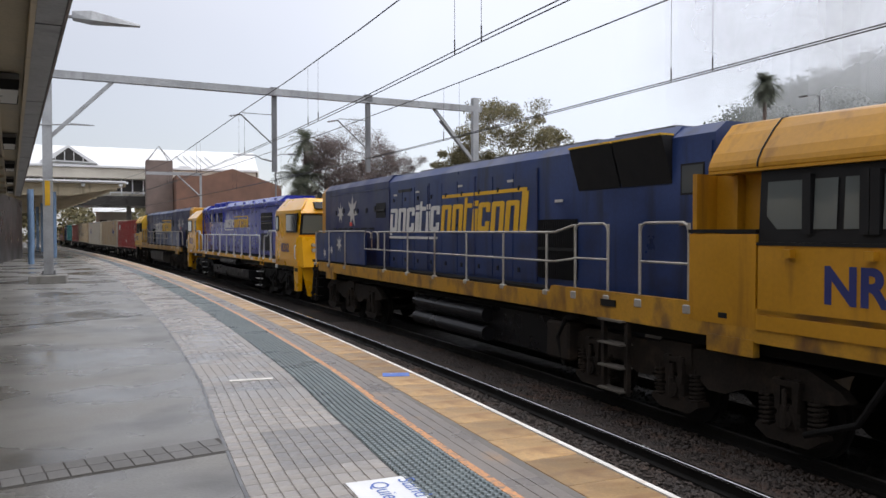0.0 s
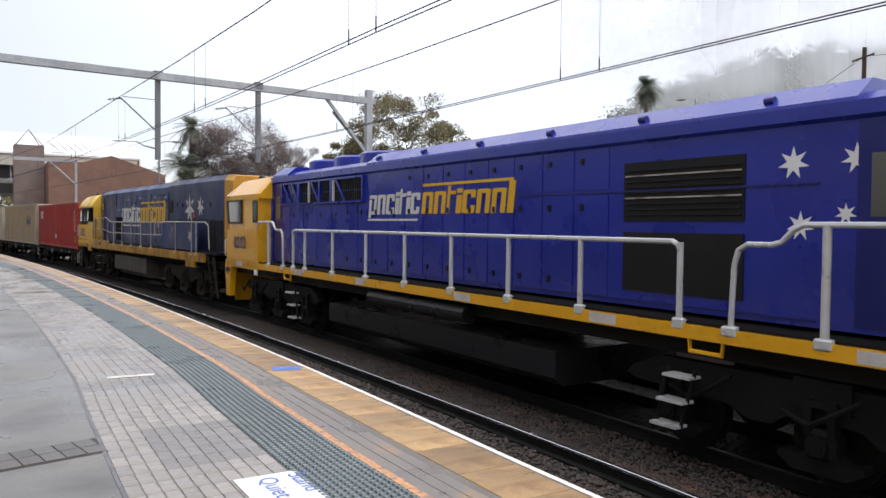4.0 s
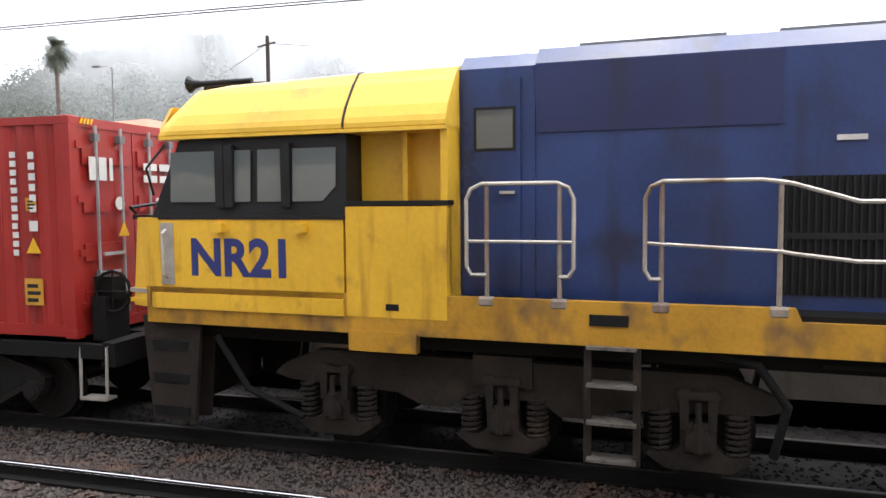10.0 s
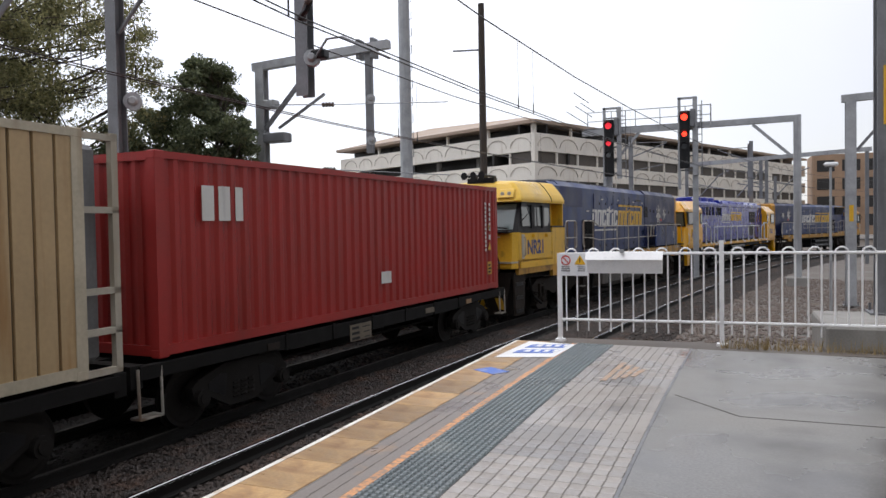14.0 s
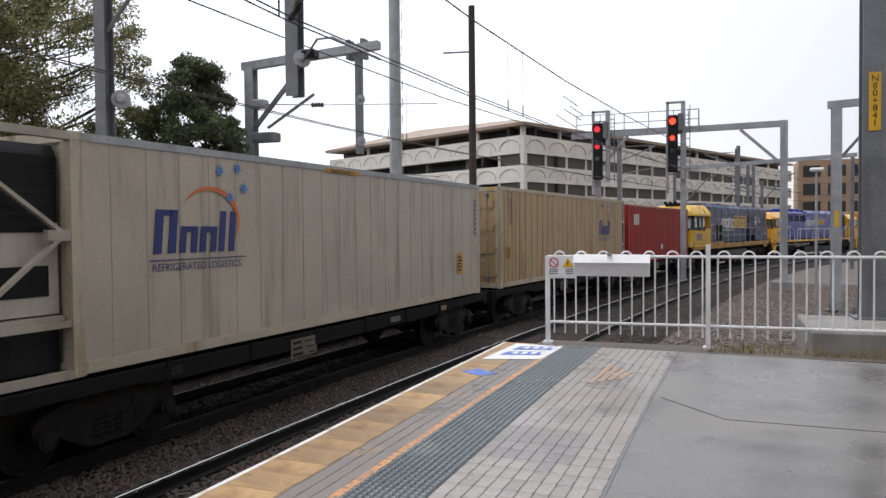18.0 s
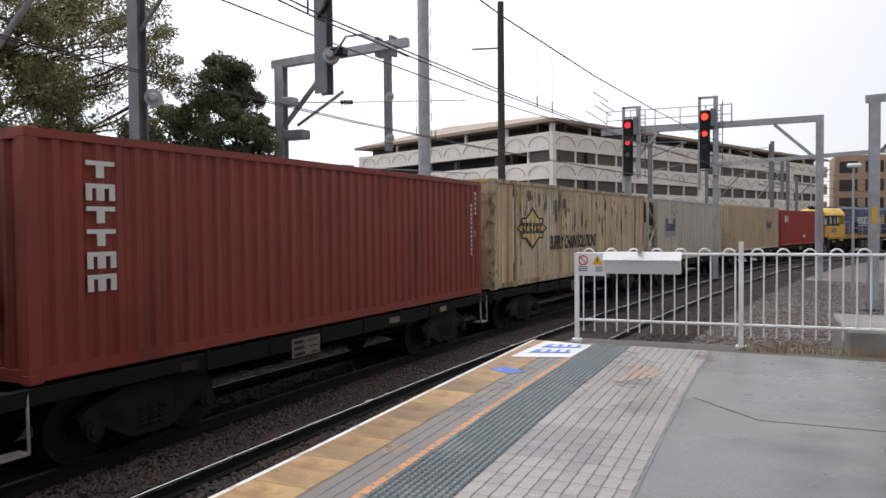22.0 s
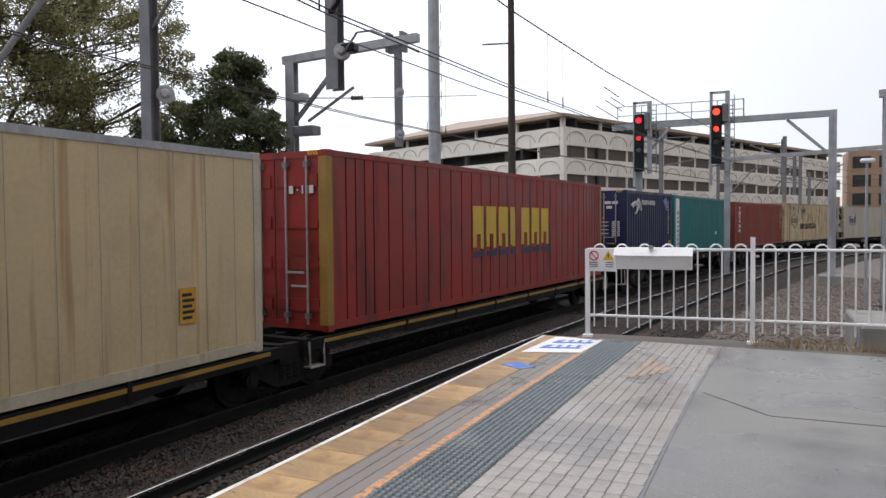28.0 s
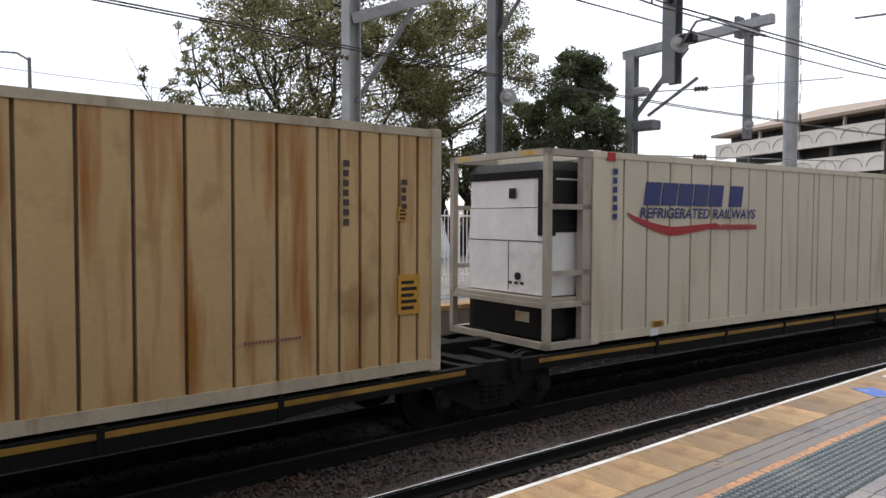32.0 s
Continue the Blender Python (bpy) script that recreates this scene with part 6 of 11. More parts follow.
# ---- wooded hill ----
def hill():
    az = (-118, -105, -96, -88, -81.7, -76.8, -69.8, -65.5, -61.4, -58.3, -54.6, -50.5, -48, -43.7, -41, -37, -32)
    el = (1.5, 2.0, 2.6, 3.2, 4.3, 7.2, 9.6, 11.0, 12.0, 12.5, 12.2, 11.2, 10.3, 8.0, 5.9, 4.0, 2.5)
    rg = random.Random(2)
    n, m_ = 90, 13
    cols_ = []
    for i in range(n):
        a = -118 + 86 * i / (n - 1)
        t = math.tan(math.radians(float(np.interp(a, az, el)))) * 340 + rg.uniform(-1.2, 1.2)
        a = math.radians(a)
        col_ = []
        for j in range(m_):
            w = j / (m_ - 1)
            d = 110 + w * 250
            z = t * min(1.0, (w / 0.92)) ** 1.5 * (1.0 if w < 0.93 else 0.9)
            col_.append((-math.sin(a) * d, math.cos(a) * d, z - 1.0 + rg.uniform(-0.8, 0.8)))
        cols_.append(col_)
    vs = [p for c_ in cols_ for p in c_]
    fs = [(i * m_ + j, i * m_ + j + 1, (i + 1) * m_ + j + 1, (i + 1) * m_ + j) for i in range(n - 1) for j in range(m_ - 1)]
    tagged(part("hillside", Geo().add(vs, fs), FOREST_FLOOR, kind="structure"), "wooded hillside with low cloud", "hill")
    # tree crowns over it, each a tuft of small leaves
    nr = np.random.default_rng(6)
    m = 5200
    ci, cj = nr.uniform(0, n - 1.01, m), nr.uniform(0, 1, m) ** 0.8 * (m_ - 1.6)
    pts = np.array(cols_)
    i0, j0 = ci.astype(int), cj.astype(int)
    fi, fj = (ci - i0)[:, None], (cj - j0)[:, None]
    P = pts[i0, j0] * (1 - fi) * (1 - fj) + pts[i0 + 1, j0] * fi * (1 - fj) + pts[i0, j0 + 1] * (1 - fi) * fj + pts[i0 + 1, j0 + 1] * fi * fj
    size = nr.uniform(1.4, 3.4, (m, 1, 1))
    k = 44
    off = nr.normal(0, 1, (m, k, 3)) * np.array([0.75, 0.75, 0.6]) * size
    C = (P[:, None] + off + np.array([0, 0, 3.0])).reshape(-1, 3)
    a = nr.normal(0, 1, C.shape)
    a /= np.linalg.norm(a, axis=1, keepdims=True)
    b = np.cross(a, nr.normal(0, 1, C.shape))
    b /= np.linalg.norm(b, axis=1, keepdims=True)
    s_ = np.repeat(size[:, 0], k, 0) * nr.uniform(0.10, 0.24, (len(C), 1))
    V = np.stack([C - a * s_, C + b * s_ * 0.7, C + a * s_, C - b * s_ * 0.7], 1).reshape(-1, 3)
    q = len(V) // 4
    me = bpy.data.meshes.new("woodland")
    me.from_pydata(V.tolist(), [], (np.arange(q)[:, None] * 4 + np.arange(4)[None]).tolist())
    tagged(part("woodland", me, LEAF_FAR, kind="stuff"), "far wooded hillside trees", "trees")


def mist():
    """Thin veils of low cloud that drift before the hill."""
    for d, a0, a1, z0, z1, seed in ((105, -82, -40, 3, 46, 0.0), (190, -84, -38, 8, 78, 5.0), (270, -86, -36, 20, 112, 9.0)):
        vs, fs = [], []
        n = 40
        for i in range(n + 1):
            a = math.radians(a0 + (a1 - a0) * i / n)
            dd = d + 6 * math.sin(i * 0.7 + seed)
            for j in range(7):
                vs.append((-math.sin(a) * (dd + j), math.cos(a) * (dd + j), z0 + (z1 - z0) * j / 6))
        for i in range(n):
            for j in range(6):
                fs.append((i * 7 + j, i * 7 + j + 1, i * 7 + 8 + j, i * 7 + 7 + j))
        ob = tagged(part("low_cloud", Geo().add(vs, fs), MIST, kind="stuff"), "thin veil of low cloud before the hill", "cloud")
        ob.visible_shadow = False


hill()
mist()

# ---- the train ----
NR_BLUE = stuffing("faded_dark_blue_paint", (0.017, 0.039, 0.138), 0.38, 0, 0.4, 0.9, 20, 0.06, streak=(0.012, 0.018, 0.05), amount=0.5, spots=(0.014, 0.020, 0.055), spot_amount=0.4, spot_scale=1.3)
NR_BLUE_DARK = stuffing("deep_blue_paint", (0.012, 0.02, 0.085), 0.42, 0, 0.3, 1.0, 20, 0.06, streak=(0.010, 0.012, 0.03), amount=0.45)
NEW_BLUE = glossy(stuffing("glossy_blue_paint", (0.010, 0.024, 0.30), 0.30, 0, 0.12, 1.0, 20, 0.015), 0.4)
PALE_STRIP = stuffing("pale_reflective_strip", (0.62, 0.58, 0.56), 0.4, 0, 0.2, 4, 30, 0.02)
# Darker copy of the hood blue, with the shade of recessed parts in its colour
SHADED_BLUE = stuffing("shaded_blue_paint", (0.007, 0.014, 0.16), 0.35, 0, 0.15, 1.0, 20, 0.02)
YELLOW_OLD = stuffing("grimy_yellow_paint", (0.74, 0.43, 0.03), 0.42, 0, 0.2, 0.8, 16, 0.05, streak=(0.46, 0.24, 0.02), amount=0.42, stretch=(1, 1.6, 0.2), spots=(0.30, 0.17, 0.03), spot_amount=0.22, spot_scale=2.2)
YELLOW_ROOF = stuffing("faded_yellow_roof_paint", (0.80, 0.50, 0.05), 0.38, 0, 0.15, 0.7, 14, 0.03, spots=(0.40, 0.24, 0.05), spot_amount=0.22, spot_scale=1.6)
YELLOW_NEW = glossy(stuffing("clean_yellow_paint", (0.84, 0.42, 0.008), 0.32, 0, 0.08, 1.0, 20, 0.01), 0.6)
YELLOW_GRIME = stuffing("soot_stained_yellow_paint", (0.50, 0.24, 0.010), 0.42, 0, 0.2, 0.8, 18, 0.05, streak=(0.22, 0.095, 0.01), amount=0.5)
SILL_OLD = stuffing("rust_streaked_yellow_sill", (0.50, 0.255, 0.02), 0.5, 0, 0.3, 1.2, 25, 0.1, streak=(0.16, 0.075, 0.022), amount=0.62, stretch=(1, 0.8, 0.35), spots=(0.13, 0.075, 0.035), spot_amount=0.5, spot_scale=2.0)
UNDER = stuffing("grimy_underframe", (0.0085, 0.0078, 0.0074), 0.85, 0.0, 0.4, 2.0, 25, 0.2)
BOGIE_DIRT = stuffing("dusty_brown_bogie_steel", (0.027, 0.021, 0.017), 0.8, 0, 0.6, 3.0, 25, 0.3, spots=(0.055, 0.038, 0.026), spot_amount=0.3, spot_scale=2.2)
BOGIE_WAGON = stuffing("grimy_wagon_bogie", (0.013, 0.011, 0.0095), 0.8, 0, 0.4, 2.0, 25, 0.2)
BOGIE_BLACK = stuffing("black_bogie_steel", (0.013, 0.0125, 0.0125), 0.6, 0.2, 0.35, 2.0, 25, 0.15)
WHEEL = stuffing("worn_wheel_steel", (0.02, 0.018, 0.0165), 0.6, 0.3, 0.3, 4, 30, 0.1)
TANK_DIRTY = stuffing("washed_out_fuel_tank", (0.085, 0.073, 0.062), 0.6, 0, 0.4, 1.2, 25, 0.15, streak=(0.028, 0.026, 0.024), amount=0.75, stretch=(1, 1.8, 0.35))
TANK_BLACK = stuffing("black_fuel_tank", (0.016, 0.016, 0.018), 0.33, 0, 0.3, 1.5, 25, 0.05)
CAB_GLASS = glassy("dark_cab_glass", (0.09, 0.10, 0.105))
# Both pale glasses carry reflection and grey interior in their base colour
CAB_PALE = glassy("pale_reflection_glass", (0.115, 0.13, 0.13))
WINDSCREEN = glassy("pale_windscreen", (0.16, 0.20, 0.19))
RUBBER = stuffing("black_window_surround", (0.016, 0.016, 0.017), 0.45, 0, 0.2, 3, 30, 0.05)
HANDRAIL = stuffing("worn_steel_handrail", (0.50, 0.47, 0.42), 0.4, 0.5, 0.3, 4, 30, 0.02, streak=(0.22, 0.15, 0.10), amount=0.45)
STEP_EDGE = stuffing("worn_step_edge", (0.16, 0.145, 0.125), 0.5, 0.2, 0.4, 6, 40, 0.05, spots=(0.05, 0.04, 0.03), spot_amount=0.5, spot_scale=9)
RUST_POST = stuffing("rust_stained_post", (0.30, 0.25, 0.20), 0.55, 0.2, 0.4, 4, 30, 0.05, streak=(0.14, 0.06, 0.03), amount=0.6)
HANDRAIL_NEW = stuffing("silver_handrail", (0.62, 0.63, 0.63), 0.35, 0.2, 0.1, 4, 30, 0.0)
LOGO_WHITE = stuffing("white_vinyl", (0.66, 0.65, 0.62), 0.45, 0, 0.12, 2, 30, 0.0, streak=(0.40, 0.39, 0.38), amount=0.35)
FADED_WHITE = stuffing("worn_white_vinyl", (0.70, 0.64, 0.50), 0.5, 0, 0.2, 2, 30, 0.0, spots=(0.66, 0.40, 0.05), spot_amount=0.5, spot_scale=6)
LOGO_YELLOW = stuffing("yellow_vinyl", (0.72, 0.41, 0.01), 0.45, 0, 0.12, 2, 30, 0.0)
NUMBER_BLUE = stuffing("dark_blue_numerals", (0.025, 0.035, 0.16), 0.45, 0, 0.12, 2, 30, 0.0)
STAR_PALE = stuffing("weathered_pale_star", (0.55, 0.53, 0.50), 0.5, 0, 0.2, 3, 30, 0.0, streak=(0.32, 0.31, 0.30), amount=0.4)
LAMP_GLASS = glassy("headlight_glass", (0.45, 0.43, 0.38), 0.1)
HOSE_RED = stuffing("faded_red_hose", (0.28, 0.04, 0.03), 0.6, 0, 0.3, 4, 30, 0.05)
DARK_GRILLE = stuffing("dark_radiator_grille", (0.014, 0.014, 0.015), 0.6, 0, 0.3, 3, 30, 0.1)

# each vehicle: how far back its ends lie at the start, as the line curves it rides on two bogies
VEL_T = (0, 4, 8, 12, 16, 20, 24, 28, 32)
VEL = (6.973, 7.25, 6.971, 6.656, 7.009, 7.242, 7.078, 7.457, 7.672)
_tt = np.arange(0, 32.01, 0.1)
_vv = np.interp(_tt, VEL_T, VEL)
_dd = np.concatenate([[0], np.cumsum((_vv[1:] + _vv[:-1]) / 2 * 0.1)])
RIDES = []
ROLLERS = []


def travelled(t):
    return float(np.interp(t, _tt, _dd))


def ride_pose(s_mid, half, t, dz=0.0):
    s = s_mid - travelled(t)
    a, b = on_line(s - half, 0, rail_z(s - half)), on_line(s + half, 0, rail_z(s + half))
    d = b - a
    c = (a + b) / 2
    return pose(c.x, c.y, c.z + dz, math.degrees(math.atan2(d.z, math.hypot(d.x, d.y))), 0, math.degrees(math.atan2(-d.x, d.y)))


def rides(ob, s_mid, half, dz=0.0):
    ob.matrix_basis = ride_pose(s_mid, half, 0, dz)
    RIDES.append((ob, s_mid, half, dz))
    return ob


def wheelset_mesh(r):
    g = Geo()
    g.cyl((-0.95, 0, 0), (0.95, 0, 0), 0.085, 10)
    for sx in (-1, 1):
        g.cyl((sx * 0.70, 0, 0), (sx * 0.73, 0, 0), r + 0.03, 28)
        g.cyl((sx * 0.73, 0, 0), (sx * 0.835, 0, 0), r, 28)
        g.cyl((sx * 0.835, 0, 0), (sx * 0.845, 0, 0), r - 0.05, 24, r - 0.09)
        g.cyl((sx * 0.84, 0, 0), (sx * 0.90, 0, 0), 0.15, 12)
        for k in range(6):
            a = k * 1.0472
            g.cyl((sx * 0.835, 0.27 * math.cos(a), 0.27 * math.sin(a)), (sx * 0.85, 0.27 * math.cos(a), 0.27 * math.sin(a)), 0.035, 6)
    return g.mesh("wheelset")


WHEEL_BIG, WHEEL_SMALL = wheelset_mesh(0.52), wheelset_mesh(0.44)


def wheelset(parent, y, r):
    ob = part("wheelset", WHEEL_BIG if r > 0.5 else WHEEL_SMALL, WHEEL, parent)
    ob.matrix_basis = pose(0, y, r)
    ROLLERS.append((ob, y, r))
    return ob


def spring(g, x, y, z0, z1, r, turns=5):
    pts = []
    for i in range(turns * 8 + 1):
        a = i * math.pi / 4
        pts.append((x + r * math.cos(a), y + r * math.sin(a), z0 + (z1 - z0) * i / (turns * 8)))
    g.tube(pts, 0.022, 5)


def loco_bogie(parent, yc, mat, coils=True):
    """A three-axle bogie: sideframes, axle boxes, coil springs, dampers."""
    fr = Geo()
    for sx in (-1, 1):
        x0, x1 = (1.0, 1.16) if sx > 0 else (-1.16, -1.0)
        fr.slab([(yc - 2.75, 0.86), (yc - 2.62, 0.98), (yc - 2.2, 1.16), (yc + 2.2, 1.16), (yc + 2.62, 0.98), (yc + 2.75, 0.86), (yc + 2.55, 0.80), (yc + 1.2, 0.74), (yc + 0.9, 0.62), (yc + 0.6, 0.62), (yc + 0.4, 0.76), (yc - 0.4, 0.76), (yc - 0.6, 0.62), (yc - 0.9, 0.62), (yc - 1.2, 0.74), (yc - 2.55, 0.80)], "x", x0, x1)
        fr.box(sx * 1.0, sx * 1.2, yc - 0.32, yc + 0.32, 0.9, 1.22)
    fr.box(-1.05, 1.05, yc - 1.05, yc - 0.75, 0.75, 1.05)
    fr.box(-1.05, 1.05, yc + 0.75, yc + 1.05, 0.75, 1.05)
    part("bogie_frame", fr, mat, parent)
    for k in (-1.95, 0.0, 1.95):
        y = yc + k
        wheelset(parent, y, 0.52)
        for sx in (-1, 1):
            bx = Geo()
            a, b = sx * 0.94, sx * 1.24
            bx.soft(min(a, b), max(a, b), y - 0.17, y + 0.17, 0.36, 0.70, 0.05)
            bx.slab([(y - 0.30, 0.22), (y + 0.30, 0.22), (y + 0.48, 0.34), (y + 0.46, 0.40), (y + 0.26, 0.38), (y + 0.14, 0.46), (y - 0.14, 0.46), (y - 0.26, 0.38), (y - 0.46, 0.40), (y - 0.48, 0.34)], "x", sx * 1.0, sx * 1.22)
            bx.cyl((sx * 1.22, y, 0.53), (sx * 1.29, y, 0.53), 0.115, 14)
            bx.cyl((sx * 1.29, y, 0.53), (sx * 1.30, y, 0.53), 0.07, 10)
            for dy in (-0.13, 0.13):
                bx.slab([(y + dy - 0.035, 0.62), (y + dy + 0.035, 0.62), (y + dy + 0.05, 1.02), (y + dy - 0.05, 1.02)], "x", sx * 1.10, sx * 1.24)
            bx.box(sx * 1.12, sx * 1.25, y - 0.20, y + 0.20, 0.93, 1.0)
            ab = part("axle_box", bx, mat, parent)
            if coils and sx < 0:
                for dy in (-0.36, 0.36):
                    g = Geo().cyl((sx * 1.12, y + dy, 0.32), (sx * 1.12, y + dy, 0.86), 0.05, 8)
                    spring(g, sx * 1.12, y + dy, 0.38, 0.80, 0.10, 7)
                    part("coil_spring", g, mat, ab)
                d = Geo()
                d.cyl((sx * 1.27, y, 0.42), (sx * 1.27, y, 0.70), 0.05, 8)
                d.cyl((sx * 1.27, y, 0.70), (sx * 1.27, y, 0.90), 0.03, 8)
                part("damper", d, mat, ab)


def hood_logo(parent, x, y_left, z0, z1, w1, w2, mat_a, mat_b, over=True):
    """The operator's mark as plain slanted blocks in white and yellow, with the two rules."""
    h = z1 - z0
    lean = 0.14

    def block(y, w, a, b, mat, name="mark_block", label=""):
        ring = [(y - lean * a * h, z0 + a * h), (y - w - lean * a * h, z0 + a * h), (y - w - lean * b * h, z0 + b * h), (y - lean * b * h, z0 + b * h)]
        part(name, Geo().slab(ring, "x", x - 0.006, x + 0.004), mat, parent, label)

    def glyph(y, w, a, b, shape, mat):
        """One bent block: an arch, a cup or a ring, cut from a slanted panel."""
        t = w * 0.34
        k = 0.17
        if shape == "arch":
            ring = [(0, a), (t, a), (t, b - k), (w - t, b - k), (w - t, a), (w, a), (w, b - 0.05), (w - t * 0.5, b), (t * 0.3, b), (0, b - 0.04)]
        elif shape == "cup":
            ring = [(0, a + 0.06), (t * 0.5, a), (w - t * 0.4, a), (w, a + 0.06), (w, a + 0.34), (w - t, a + 0.34), (w - t, a + k), (t, a + k), (t, b - k), (w - t, b - k), (w - t, b - 0.34), (w, b - 0.34), (w, b - 0.06), (w - t * 0.4, b), (t * 0.5, b), (0, b - 0.06)]
        elif shape == "stem":
            ring = [(0, a), (w, a), (w, b), (0, b)]
        elif shape == "hook":
            ring = [(0, a), (t, a), (t, 0.0), (w - t * 0.4, 0.0), (w, 0.06), (w, b - 0.06), (w - t * 0.4, b), (0, b), (0, b - k), (w - t, b - k), (w - t, k), (t, k), (t, b - k * 1.4), (0, b - k * 1.4)]
        else:
            ring = [(0, 0.0), (t, 0.0), (t, 0.84), (w, 0.84), (w, 1.0), (t, 1.0), (t, b), (0, b)]
        part("mark_block", Geo().slab([(y - q[0] - lean * q[1] * h, z0 + q[1] * h) for q in ring], "x", x - 0.006, x + 0.004), mat, parent)

    def word(y, width, cells, mat):
        total = sum(c[0] for c in cells)
        for c, shape, a, b in cells:
            w = width * c / total
            glyph(y, w * 0.88, a, b, shape, mat)
            if shape == "stem" and b < 0.9:
                block(y, w * 0.88, 0.88, 1.08, mat)
            y -= w

    word(y_left, w1, ((1, "hook", -0.17, 1), (1, "arch", 0, 1), (1, "cup", 0, 1), (0.45, "stem", 0, 0.8), (0.7, "cross", 0, 1.22), (0.45, "stem", 0, 0.8), (1, "cup", 0, 1)), mat_a)
    block(y_left + 0.02, w1 * 0.97, -0.32, -0.22, mat_a, "mark_rule")
    word(y_left - w1 - 0.05, w2, ((1, "arch", 0, 1), (1, "arch", 0, 1), (0.7, "cross", 0, 1.22), (0.45, "stem", 0, 0.8), (1, "cup", 0, 1), (1, "arch", 0, 1), (1, "arch", 0, 1), (0.45, "stem", 0, 1.26)), mat_b)
    if over:
        block(y_left - w1 - 0.02, w2 * 0.98, 1.26, 1.38, mat_b, "mark_rule")


def star(parent, x, y, z, r, mat):
    g = Geo()
    ring = [(y + (r if i % 2 == 0 else r * 0.42) * math.sin(i * math.pi / 7), z + (r if i % 2 == 0 else r * 0.42) * math.cos(i * math.pi / 7)) for i in range(14)]
    n = len(ring)
    g.add([(x, y, z)] + [(x, p[0], p[1]) for p in ring], [(0, 1 + i, 1 + (i + 1) % n) for i in range(n)])
    part("star", g, mat, parent, "pale seven-pointed star decal")


def handrail(parent, x, ys, z_foot, z_top, mat, r=0.022, mid=True):
    """Stanchions with a top and a middle rail; the two ends bend down."""
    g = Geo()
    a, b = ys[0], ys[-1]
    g.tube([(x, a, z_foot + 0.1), (x, a, z_top - 0.12), (x, a + 0.04 * (1 if b > a else -1), z_top - 0.04), (x, a + 0.12 * (1 if b > a else -1), z_top), (x, b - 0.12 * (1 if b > a else -1), z_top), (x, b - 0.04 * (1 if b > a else -1), z_top - 0.04), (x, b, z_top - 0.12), (x, b, z_foot + 0.1)], r, 8)
    if mid:
        g.tube([(x, a, (z_foot + z_top) / 2 - 0.02), (x, b, (z_foot + z_top) / 2 - 0.02)], r * 0.85, 6)
    rail = part("handrail", g, mat, parent)
    for y in ys:
        p = Geo()
        p.cyl((x, y, z_foot - 0.12), (x, y, z_top - 0.01), r * 1.1, 8)
        p.soft(x - 0.05, x + 0.05, y - 0.09, y + 0.09, z_foot - 0.16, z_foot - 0.02, 0.02)
        part("stanchion", p, mat, rail)
    return rail


def ladder(parent, x, y0, y1, z0, z1, n, mat, tread=None):
    g = Geo()
    for y in (y0, y1):
        g.box(x - 0.04, x + 0.04, y - 0.035, y + 0.035, z0, z1)
    lad = part("step_ladder", g, mat, parent)
    for i in range(n):
        z = z0 + 0.04 + (z1 - z0 - 0.12) * i / max(1, n - 1)
        part("tread", Geo().box(x - 0.14, x + 0.10, min(y0, y1), max(y0, y1), z, z + 0.028), tread or mat, lad)


